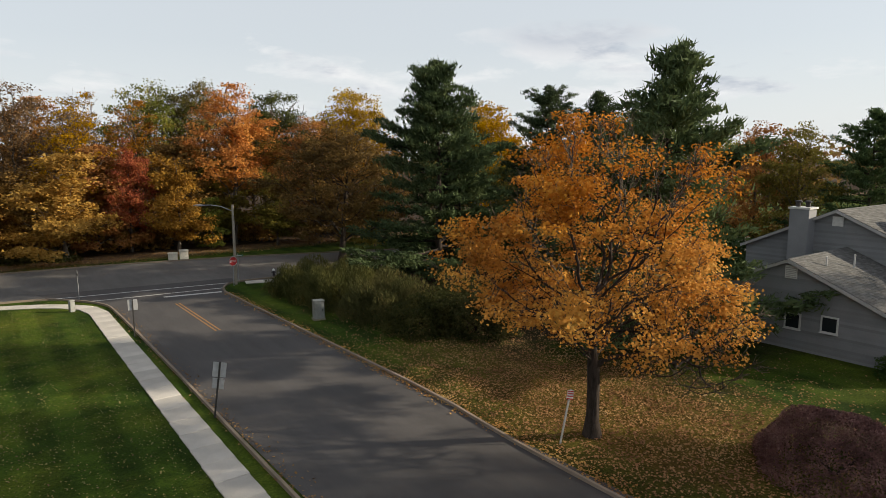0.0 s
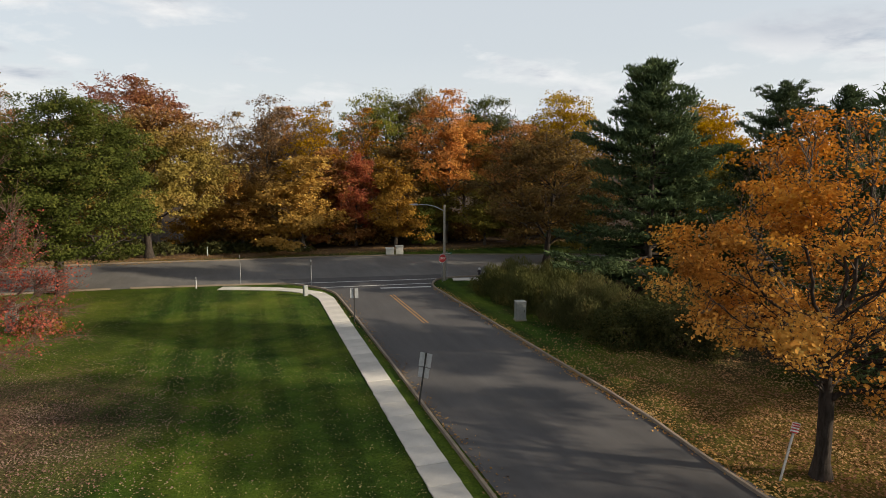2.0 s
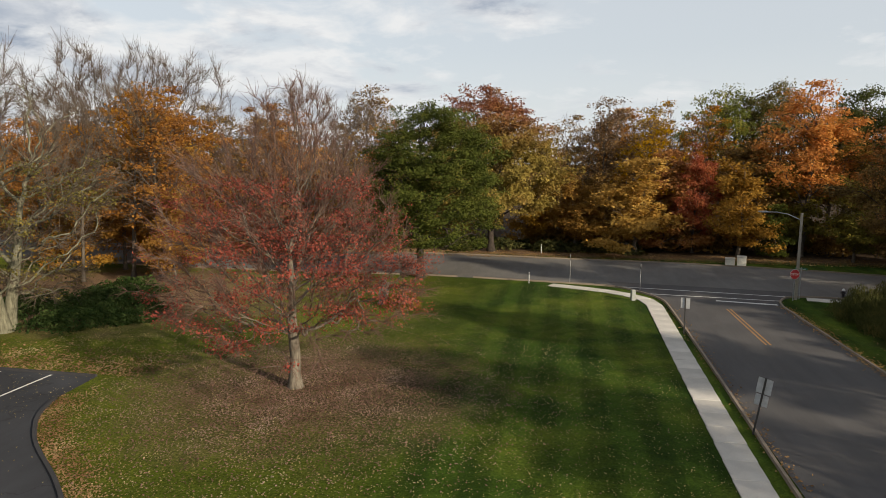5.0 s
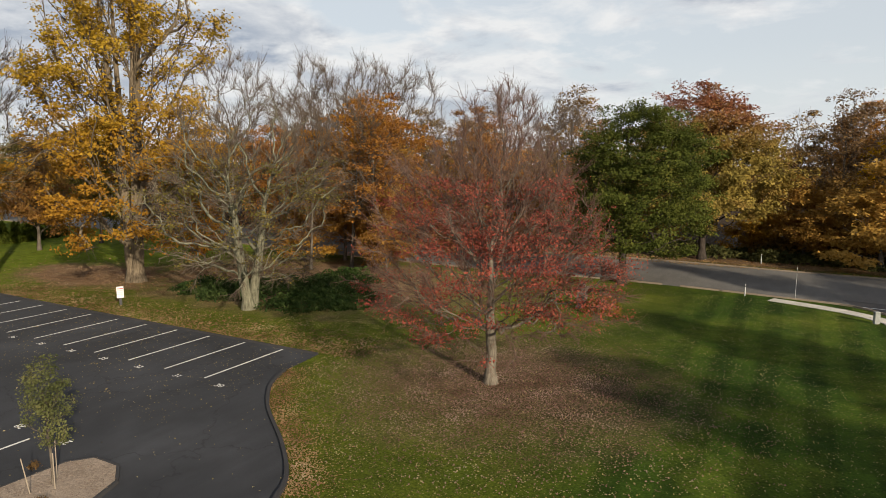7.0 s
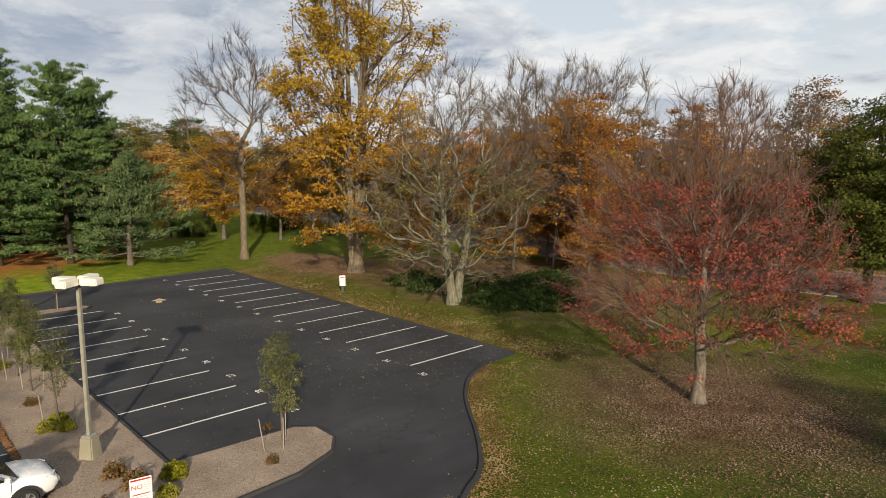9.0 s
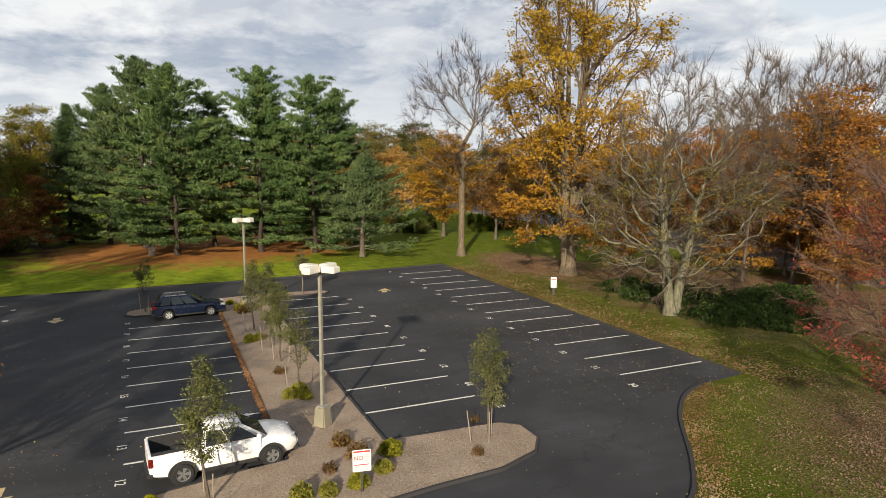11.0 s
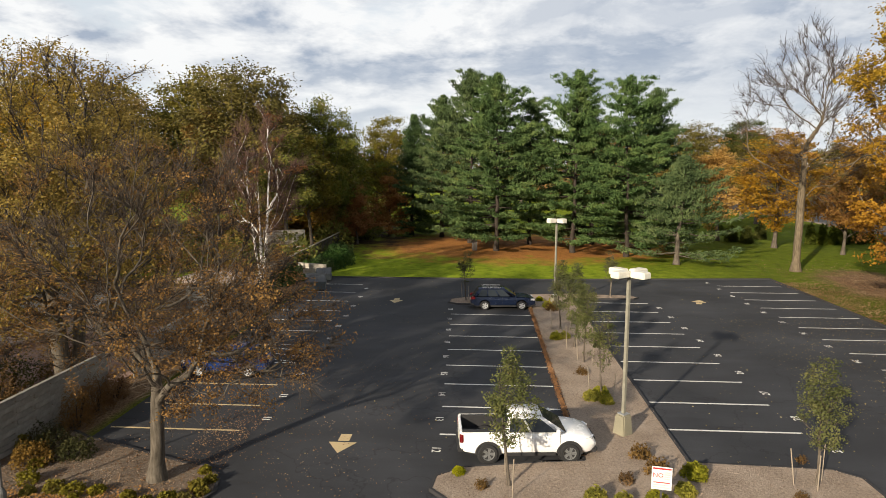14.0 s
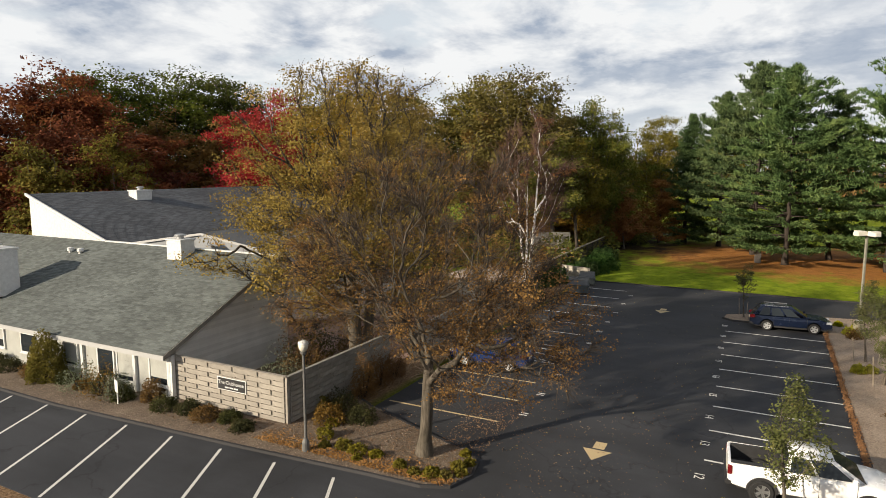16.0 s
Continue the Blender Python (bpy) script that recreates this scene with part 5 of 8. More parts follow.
for kind, mat, x, y, s, turn in ((PINE_C, L_SPRUCE, 32.0, 43.0, 1.07, 20), (PINE_C, L_PINE, 30.6, 21.0, 0.97, 140), (PINE_B, L_SPRUCE, 43.0, 41.5, 0.75, 260), (PINE_A, L_SPRUCE, 48.0, 40.0, 0.76, 60), (PINE_B, L_SPRUCE, 52.5, 37.0, 0.70, 300), (PINE_A, L_SPRUCE, 58.5, 20.5, 0.66, 10), (PINE_A, L_SPRUCE, 35.0, 44.0, 0.62, 100)):
    p = plant("pine", kind, pose(x, y, 0, 0, 0, turn) @ Matrix.Diagonal((s * 1.05, s * 1.05, s, 1)), (M_BARK_DARK, L_PINE, None), "dark pine at the edge of the grass beside the road", group="pines beside the road")
    tinted(p, {"crown": mat})

# ---------------------------------------------------------------- woods
W_ROUND = [tree_meshes(201 + k, 18, 2.0, 6.0, shape_oval, 60, 700, 0.28, 16500, 0.275, 100, 0.9, step=0.75, spread=0.66, sprays=360, coarse=True, thin=0.1, inner=0.55) for k in (0, 20)]
W_TALL = [tree_meshes(202 + k, 20, 5.5, 5.2, shape_oval, 50, 650, 0.26, 14000, 0.27, 150, 0.9, step=0.75, spread=0.62, sprays=300, rise=0.6, coarse=True, thin=0.15, inner=0.5) for k in (0, 20)]
W_LOW = [tree_meshes(203 + k, 11, 0.5, 5.0, shape_low, 50, 520, 0.18, 12500, 0.255, 0, step=0.65, spread=0.55, sprays=300, coarse=True, thin=0.1, inner=0.5) for k in (0, 20)]
W_THIN = [tree_meshes(204 + k, 19, 3.0, 5.2, shape_oval, 55, 750, 0.22, 7500, 0.25, 1200, 1.1, step=0.7, spread=0.58, sprays=240, rise=0.7, coarse=True, min_r=0.016, thin=0.35) for k in (0, 20)]
W_BARE = [tree_meshes(205 + k, 24, 8.0, 6.6, shape_round, 45, 430, 0.28, 0, 0.3, 3000, 1.7, step=0.65, rise=0.5, wiggle=0.16, coarse=True, min_r=0.015, top=0.5, inner=0.4, pipe=0.62, flow=0.4) for k in (0, 20)]
W_OAK = [tree_meshes(206 + k, 21, 4.0, 7.5, shape_round, 70, 800, 0.36, 23000, 0.29, 100, 0.9, step=0.85, spread=0.8, sprays=420, lumps=0.35, coarse=True, thin=0.08, size=0.14, inner=0.55) for k in (0, 20)]
KINDS = {"round": (W_ROUND, 18), "tall": (W_TALL, 20), "low": (W_LOW, 11), "thin": (W_THIN, 19), "bare": (W_BARE, 24), "oak": (W_OAK, 21)}
WORDS = {"round": "full rounded tree", "tall": "tall straight tree", "low": "low bushy tree", "thin": "thin-leaved tree", "bare": "leafless grey tree", "oak": "large spreading oak"}
TINTS = {"orange": (L_ORANGE, "in orange leaf"), "flame": (L_FLAME, "in bright orange leaf"), "yellow": (L_YELLOW, "in yellow leaf"), "gold": (L_GOLD, "in golden leaf"), "red": (L_RED, "in red leaf"), "honey": (L_HONEY, "in honey-gold leaf"), "amber": (L_AMBER, "in amber leaf"), "brick": (L_BRICKRED, "in brick-red leaf"), "crimson": (L_CRIMSON, "in crimson leaf"),
         "maroon": (L_MAROON, "in dark maroon leaf"), "rust": (L_RUST, "in rust-brown leaf"), "brown": (L_BROWN, "in dull brown leaf"), "olive": (L_OLIVE, "in olive-gold leaf"), "oak": (L_OAK, "in dark green leaf"), "green": (L_GREEN, "in green leaf")}


def wood_tree(kind, tint, x, y, h, wide=1.0, turn=None, where="at the wood edge", group="trees of the woods"):
    meshes, own = KINDS[kind]
    s = h / own
    mat, words = TINTS[tint]
    rng = random.Random(int(x * 13 + y * 7))
    meshes = rng.choice(meshes)
    m = pose(x, y, 0, 0, 0, rng.uniform(0, 360) if turn is None else turn) @ Matrix.Diagonal((s * wide, s * wide, s, 1))
    ob = plant("tree", meshes, m, (M_BARK_GREY, L_BROWN, M_TWIG_BROWN), f"{WORDS[kind]} {'' if kind == 'bare' else words + ' '}{where}", group=group)
    return tinted(ob, {"trunk": M_BARK_GREY, "branchwork": M_TWIG_BROWN} if kind == "bare" else {"crown": mat})


NORTH_WOODS = [
    ("low", "yellow", 1.5, 79.0, 9.5, 1.0), ("low", "honey", 8.3, 76.0, 11.0, 1.25), ("thin", "yellow", 10.7, 82.5, 18.0, 0.95), ("thin", "brown", 5.5, 90.0, 19.5, 1.1), ("thin", "brown", 0.0, 88.0, 17.0, 1.1),
    ("round", "brick", 15.0, 78.6, 13.0, 0.75), ("low", "yellow", 19.4, 75.8, 11.0, 0.95), ("low", "green", 23.0, 75.5, 6.0, 0.8), ("oak", "oak", 21.5, 93.0, 21.0, 0.8), ("oak", "olive", 27.5, 92.0, 21.5, 0.8),
    ("tall", "flame", 26.6, 78.0, 19.6, 1.05), ("oak", "green", 36.5, 88.0, 20.3, 0.8), ("round", "rust", 36.0, 76.5, 16.2, 1.0), ("oak", "gold", 46.5, 83.5, 20.8, 0.9), ("low", "olive", 30.5, 74.0, 9.0, 1.0),
]
NORTH_WOODS_REAR = [
    ("thin", "rust", 17.5, 88.0, 18.0, 1.0), ("thin", "brown", 13.0, 95.0, 18.5, 1.2), ("tall", "brown", 31.5, 84.0, 16.0, 1.2), ("low", "rust", 12.0, 80.5, 12.0, 1.1), ("low", "brown", 35.5, 72.5, 9.0, 1.2),
    ("round", "brown", 22.5, 82.0, 15.0, 1.1), ("round", "yellow", 52.5, 60.5, 18.0, 0.9), ("round", "brown", 42.0, 70.0, 10.0, 1.1), ("oak", "oak", 58.0, 72.0, 19.0, 1.0), ("round", "olive", 57.5, 25.5, 14.0, 0.8),
    ("round", "rust", 60.5, 30.5, 14.4, 0.8), ("low", "olive", 25.5, 79.5, 10.0, 1.0), ("low", "brown", 4.0, 84.0, 9.5, 1.3), ("low", "yellow", -3.0, 82.0, 9.0, 1.1), ("low", "olive", 39.5, 66.0, 8.0, 1.0),
    ("thin", "brown", -17.0, 92.0, 15.0, 1.1), ("round", "oak", 50.0, 52.0, 12.0, 1.1), ("oak", "oak", 60.0, 45.0, 16.5, 1.0), ("round", "olive", 44.0, 57.0, 11.5, 1.0), ("round", "oak", 68.0, 40.0, 15.0, 1.2), ("round", "oak", 72.0, 20.0, 14.0, 1.3), ("tall", "rust", 8.0, 99.0, 18.5, 1.3), ("tall", "brown", 40.0, 97.0, 18.0, 1.4),
]
for row in NORTH_WOODS + NORTH_WOODS_REAR:
    wood_tree(*row)
WEST_WOODS = [
    ("round", "amber", -45.0, 63.0, 19.5, 1.0), ("round", "amber", -39.0, 60.5, 16.0, 1.0), ("round", "gold", -42.5, 55.5, 12.5, 0.9), ("round", "rust", -50.0, 72.0, 18.0, 0.8), ("bare", "brown", -62.5, 74.0, 26.5, 1.0), ("bare", "brown", -57.0, 80.0, 26.5, 1.1),
    ("bare", "brown", -49.8, 81.0, 25.0, 1.0), ("thin", "rust", -29.5, 66.0, 17.0, 1.2), ("thin", "brown", -31.3, 100.0, 23.0, 1.2), ("bare", "brown", -66.0, 62.0, 26.0, 0.9), ("thin", "rust", -22.0, 80.0, 16.0, 1.2),
]
WEST_WOODS_REAR = [
    ("bare", "brown", -39.0, 52.0, 18.3, 0.8), ("bare", "brown", -41.8, 49.0, 17.0, 0.7), ("thin", "brown", -36.0, 76.0, 18.0, 1.1), ("low", "gold", -46.5, 54.0, 9.5, 1.0), ("thin", "amber", -36.5, 52.5, 17.5, 1.1), ("low", "gold", -33.0, 49.5, 8.5, 0.9), ("round", "gold", -41.0, 58.0, 15.5, 1.0), ("round", "yellow", -86.0, 38.5, 16.0, 1.1), ("round", "honey", -94.0, 34.0, 15.0, 1.0), ("round", "gold", -80.0, 44.0, 14.5, 0.9), ("low", "amber", -37.5, 55.5, 8.5, 0.9), ("round", "rust", -58.0, 62.0, 16.0, 0.9),
    ("thin", "rust", -68.0, 80.0, 18.0, 1.2), ("low", "rust", -53.5, 46.0, 9.0, 0.7), ("round", "olive", -74.0, 62.0, 13.0, 1.0), ("round", "olive", -86.0, 78.0, 15.0, 1.0), ("round", "olive", -80.0, 52.0, 15.0, 0.9),
    ("thin", "rust", -45.0, 92.0, 19.0, 1.3), ("thin", "brown", -55.0, 95.0, 20.0, 1.3), ("bare", "brown", -74.0, 88.0, 24.0, 1.2), ("bare", "brown", -36.0, 86.0, 22.0, 1.1), ("bare", "brown", -30.0, 90.0, 20.0, 1.0),
]
for row in WEST_WOODS + WEST_WOODS_REAR:
    wood_tree(*row, where="in the grove", group="trees of the grove")
FAR_WOODS = [
    ("oak", "olive", -142.0, 46.0, 20.5, 1.0), ("oak", "green", -134.0, 53.0, 20.5, 1.0), ("round", "olive", -122.0, 51.0, 18.0, 1.0), ("round", "rust", -148.0, 60.0, 20.0, 1.2), ("round", "olive", -118.0, 62.0, 17.0, 1.0),
    ("thin", "brown", -150.0, 38.0, 20.0, 1.2), ("round", "rust", -160.0, 30.0, 20.0, 1.2), ("oak", "gold", -130.0, 88.0, 21.0, 1.2), ("round", "brown", -110.0, 92.0, 18.0, 1.3), ("round", "rust", -96.0, 94.0, 17.0, 1.3), ("oak", "oak", -165.0, 10.0, 20.0, 1.3),
    ("round", "brown", -150.0, 90.0, 20.0, 1.3), ("round", "olive", -175.0, 50.0, 20.0, 1.3), ("oak", "olive", -170.0, -8.0, 19.0, 1.3), ("round", "rust", -84.0, 98.0, 18.0, 1.3),
]
for row in FAR_WOODS:
    wood_tree(*row, where="far beyond the lawn", group="far trees")
SOUTH_WOODS = [
    ("oak", "olive", -75.0, -27.5, 23.0, 1.0), ("oak", "olive", -84.0, -37.0, 24.0, 1.0), ("oak", "oak", -82.4, -20.8, 19.8, 0.75), ("oak", "olive", -108.8, -16.2, 19.4, 0.8), ("round", "oak", -86.5, -20.6, 17.0, 0.85),
    ("low", "brown", -84.0, -21.4, 12.5, 0.75), ("low", "oak", -89.5, -19.0, 11.0, 0.9), ("thin", "brown", -74.0, -32.5, 17.5, 0.9), ("thin", "gold", -49.0, -34.5, 19.6, 0.85), ("oak", "olive", -67.0, -50.0, 21.5, 0.9),
    ("round", "crimson", -57.3, -50.2, 20.0, 0.7), ("round", "crimson", -52.4, -49.8, 17.4, 0.85), ("oak", "green", -62.5, -72.0, 24.3, 1.05), ("oak", "green", -56.0, -77.0, 23.8, 1.1), ("oak", "green", -66.5, -68.0, 23.5, 1.0), ("oak", "green", -48.5, -74.0, 22.0, 0.9), ("round", "maroon", -41.0, -69.5, 22.3, 1.0), ("round", "maroon", -45.0, -70.0, 22.0, 0.9),
    ("low", "olive", -34.9, -57.6, 12.8, 0.9), ("round", "olive", -40.6, -56.4, 15.5, 0.8),
]
SOUTH_WOODS_REAR = [
    ("round", "maroon", -45.0, -62.0, 17.5, 1.1), ("round", "brown", -52.0, -64.0, 18.0, 1.2), ("round", "maroon", -38.0, -60.0, 16.5, 1.1), ("round", "maroon", -33.0, -66.0, 18.0, 1.1), ("round", "brown", -59.0, -58.0, 17.5, 1.1), ("low", "maroon", -48.5, -57.0, 10.0, 1.1),
    ("round", "brown", -28.0, -72.0, 19.0, 1.2), ("oak", "oak", -92.0, -30.0, 20.0, 1.1), ("round", "olive", -60.0, -40.0, 18.0, 0.9), ("oak", "oak", -85.0, -38.0, 21.0, 1.1), ("low", "rust", -86.0, -17.0, 8.0, 0.9),
    ("oak", "olive", -76.0, -45.0, 21.0, 1.1), ("round", "brown", -20.0, -78.0, 19.0, 1.3), ("oak", "oak", -98.0, -22.0, 16.0, 1.0), ("low", "rust", -95.0, -14.0, 9.0, 1.0), ("low", "brown", -80.0, -24.5, 11.0, 1.2), ("low", "oak", -89.0, -26.0, 12.0, 1.2), ("round", "brown", -112.0, -18.6, 13.0, 1.2), ("tall", "olive", -76.0, -20.6, 14.5, 1.1), ("tall", "oak", -71.0, -22.0, 15.0, 1.1),
]
for row in SOUTH_WOODS + SOUTH_WOODS_REAR:
    wood_tree(*row, where="behind the clubhouse", group="trees behind the clubhouse")
# unseen trees added east of the road to cast shade over the road and the lawn
for row in (("round", "brown", 42, -5.6, 17, 1.0), ("thin", "rust", 51, 4, 14, 1.0), ("thin", "brown", 54, -14, 14, 1.0), ("round", "rust", 64, 0, 13, 1.0), ("oak", "olive", 70, -16, 17, 1.0)):
    wood_tree(*row, where="added out of view east of the road", group="trees added out of view east of the road")

# undergrowth and distant woods
def thicket(name, seed, n, place, size, mat, label, category="undergrowth"):
    rng = np.random.default_rng(seed)
    v, q = leaf_slips(rng, place(rng, n), size, 0.8, up=0.4)
    return tagged(part(name, np_mesh(name, v, q), mat), label, category, kind="stuff")


def clumps(x0, x1, y0, y1, h, count, r):
    def place(rng, n):
        cx, cy = rng.uniform(x0, x1, count), rng.uniform(y0, y1, count)
        ch = h * rng.uniform(0.45, 1.1, count)
        k = rng.integers(0, count, n)
        u = unit(rng.normal(size=(n, 3)))
        u[:, 2] = np.abs(u[:, 2])
        s = rng.uniform(0.4, 1.0, (n, 1)) ** 0.4
        return np.column_stack([cx[k], cy[k], np.zeros(n)]) + u * s * np.column_stack([np.full(n, r), np.full(n, r), ch[k]])
    return place


thicket("undergrowth", 301, 24000, clumps(-4, 48, 80, 90, 4.0, 60, 2.2), 0.42, L_BROWN, "dark undergrowth between the trunks of the woods")
thicket("undergrowth", 302, 13500, clumps(-20, 8, 76, 84, 1.3, 50, 1.8), 0.32, L_BEDSHRUB, "low dull-green undergrowth at the edge of the woods")
thicket("undergrowth", 303, 21000, clumps(-75, -25, 82, 100, 9.0, 50, 3.5), 0.5, L_BROWN, "brown undergrowth of the grove")
thicket("undergrowth", 307, 42000, clumps(-90, -14, 84, 108, 14.0, 90, 4.2), 0.42, L_BROWN, "brown twiggy thicket closing the grove behind")
thicket("undergrowth", 308, 16000, clumps(-70, -26, 66, 80, 5.0, 50, 3.0), 0.36, L_RUST, "rusty undergrowth beyond the street")
thicket("undergrowth", 304, 33000, clumps(-95, -30, -84, -56, 11.0, 80, 4.0), 0.5, L_MAROON, "dark maroon-brown thicket behind the clubhouse")
thicket("undergrowth", 305, 13500, clumps(36, 66, 24, 56, 5.0, 40, 3.0), 0.42, L_SHRUB, "dark shrubs under the pines")
thicket("undergrowth", 306, 18000, clumps(-105, -62, -40, -16, 3.5, 50, 2.6), 0.4, L_OAK, "dark shrubs under the oaks")
def ring(rng, n):
    m = 900
    a = rng.uniform(0, 2 * np.pi, m)
    d = rng.uniform(190, 330, m)
    h = rng.uniform(11, 19, m)
    k = rng.integers(0, m, n)
    u = unit(rng.normal(size=(n, 3)))
    c = np.column_stack([d * np.cos(a), d * np.sin(a), h * 0.55])[k]
    return c + u * rng.uniform(0.5, 1, (n, 1)) * np.column_stack([np.full(n, 7.0), np.full(n, 7.0), h[k] * 0.5])


thicket("distant_woods", 310, 36000, ring, 1.9, L_BROWN, "distant autumn woods along the horizon", "woods")

# ---------------------------------------------------------------- shrubs
shrub("purple_shrub", 401, 22.9, 8.3, 2.5, 2.5, 2.2, 26000, 0.085, L_PURPLE, "large clipped dome of dark purple barberry on the lawn", bumps=0.06, inner=0.86)
for k, (x, y, rx, ry, h) in enumerate(((21.5, 46.0, 3.0, 3.6, 2.5), (21.8, 41.0, 3.2, 3.4, 2.9), (22.6, 36.0, 3.2, 3.4, 2.8), (24.5, 44.0, 3.0, 3.0, 3.0))):
    shrub("meadow_bush", 410 + k, x, y, rx, ry, h, 20000, 0.28, L_MEADOW, "rough mound of tall weeds and green brush", group="brush beside the road", bumps=0.25, blades=True)
for k, (x, y, rx, ry, h) in enumerate(((22.3, 31.5, 2.6, 2.6, 2.4), (24.6, 29.2, 2.6, 2.6, 2.5), (26.5, 33.0, 3, 3, 3.0))):
    shrub("evergreen_bush", 420 + k, x, y, rx, ry, h, 8000, 0.16, L_BEDSHRUB, "dense dark evergreen bush", group="bushes beside the road", bumps=0.22)
rng = random.Random(5)
for k, (x, y, rx, ry, h) in enumerate(((-42.5, 36.5, 2.8, 2.4, 1.2), (-39.0, 36.2, 2.8, 2.4, 1.3), (-38.0, 40.0, 2.8, 2.4, 1.1), (-31.8, 36.0, 2.8, 2.4, 1.3), (-30.5, 39.5, 3.0, 2.8, 1.5), (-33.5, 42.0, 3.0, 2.8, 1.5), (-35.0, 46.0, 3.0, 2.4, 1.2), (-28.5, 37.5, 1.4, 1.6, 0.8))):
    shrub("juniper", 430 + k, x, y, rx, ry, h * 0.8, 4200, 0.20, L_JUNIPER, "spreading dark green juniper under the bare tree", group="junipers", bumps=0.3)
lime = thing("lime_shrub", (-19.3, 3.7, 0.11), "small golden-green dwarf conifer in the mulch", "shrub", "golden shrubs on the island")
part("foliage", shrub_mesh(450, 0.40, 0.40, 0.46, 1500, 0.08, bumps=0.15), L_LIME, lime)
part("stem", Geo().tube((0, 0, 0), (0, 0, 0.4), 0.04, 0.02, 6), M_BARK_DARK, lime)
for k, (x, y, s) in enumerate(((-19.2, 4.55, 0.85), (-19.35, 5.6, 0.95), (-20.0, 6.7, 0.9), (-21.2, 7.4, 1.15), (-28.4, 5.1, 1.0), (-28.9, 5.6, 1.05), (-28.0, 5.7, 0.85), (-38.6, 4.6, 1.0), (-38.9, 5.2, 0.9), (-47.5, 5.0, 1.1), (-49.0, 5.6, 1.0), (-49.8, 4.6, 0.8), (-20.9, -0.7, 0.6))):
    copy_thing(lime, pose(x, y, 0.11, 0, 0, 50 * k) @ Matrix.Diagonal((s, s, s * 0.95, 1)))
dry_shrub = thing("dry_shrub", (-22.6, 5.9, 0.11), "small leafless brown shrub in the mulch", "shrub", "dry shrubs on the island")
part("foliage", shrub_mesh(460, 0.42, 0.42, 0.45, 420, 0.10, bumps=0.3, inner=0.3), L_SHRUB_RUST, dry_shrub)
for k, (x, y, s) in enumerate(((-21.4, 6.2, 1.1), (-20.7, 5.0, 0.7), (-32.0, 5.2, 0.8), (-46.5, 5.2, 1.3), (-22.6, 11.6, 0.5), (-19.8, 10.3, 0.6), (-20.0, 0.1, 0.6))):
    copy_thing(dry_shrub, pose(x, y, 0.11, 0, 0, 70 * k) @ Matrix.Diagonal((s, s, s, 1)))
BEDSHRUBS = [(-18.6, -30.5, 0.6, 0.7), (-18.5, -29.0, 0.5, 0.5), (-18.7, -27.6, 0.7, 1.3), (-18.4, -25.9, 0.6, 0.9), (-18.9, -24.6, 0.6, 1.4), (-18.4, -23.2, 0.7, 0.8), (-18.7, -22.0, 0.65, 0.7), (-18.5, -20.8, 0.7, 0.75), (-18.8, -19.7, 0.6, 0.6), (-18.4, -18.6, 0.6, 0.5),
             (-18.6, -33.0, 0.8, 0.9), (-18.5, -35.0, 0.8, 0.8), (-18.7, -37.0, 0.8, 0.9), (-20.6, -15.9, 0.8, 1.1), (-21.3, -14.8, 0.8, 0.9), (-21.9, -16.2, 0.9, 1.3)]
for k, (x, y, r, h) in enumerate(BEDSHRUBS):
    shrub("bed_shrub", 470 + k, x, y, r * 0.9, r * 0.9, h * 0.75, 1300, 0.085, (L_BEDSHRUB, L_SHRUB_RUST, L_BEDSHRUB)[k % 3], ("low dark evergreen shrub along the clubhouse", "rusty half-bare shrub along the clubhouse", "low dark evergreen shrub along the clubhouse")[k % 3], group="shrubs along the clubhouse", base=0.1)
EDGING = [(-21.7, -17.1, 0.45, 0.8), (-21.9, -16.4, 0.4, 0.7), (-19.3, -15.1, 0.45, 0.6), (-20.4, -15.6, 0.4, 0.45), (-18.9, -13.9, 0.5, 0.45), (-18.8, -13.2, 0.5, 0.42), (-18.8, -12.4, 0.35, 0.35), (-18.5, -11.2, 0.32, 0.35), (-18.5, -9.9, 0.45, 0.4), (-19.4, -9.3, 0.4, 0.35), (-18.6, -14.6, 0.3, 0.3), (-18.6, -9.4, 0.3, 0.3), (-19.0, -9.0, 0.32, 0.35), (-19.8, -9.05, 0.3, 0.32), (-20.4, -9.5, 0.28, 0.3), (-18.3, -12.9, 0.25, 0.25), (-18.3, -10.5, 0.3, 0.3)]
for k, (x, y, r, h) in enumerate(EDGING):
    shrub("edging_plant", 500 + k, x, y, r * 0.8, r * 0.8, h * 0.75, 420, 0.10, L_EDGING, "low yellow-brown edging plant in the bed", stem=False, group="edging plants", base=0.1, category="plant")
for k, (x, y, r, h, mat) in enumerate(((-18.3, -28.9, 0.9, 1.5, L_SAGE), (-18.2, -27.3, 0.8, 1.6, L_SHRUB_RUST), (-18.3, -26.2, 0.7, 1.2, L_SAGE))):
    shrub("window_shrub", 522 + k, x, y, r, r, h, 900, 0.08, mat, "half-bare flowering shrub before the clubhouse windows", group="shrubs before the windows", base=0.1, bumps=0.3)
shrub("arborvitae", 520, -18.5, -31.8, 0.95, 0.95, 2.5, 7000, 0.11, L_OLIVE, "conical green and yellow arborvitae against the clubhouse", bumps=0.12)
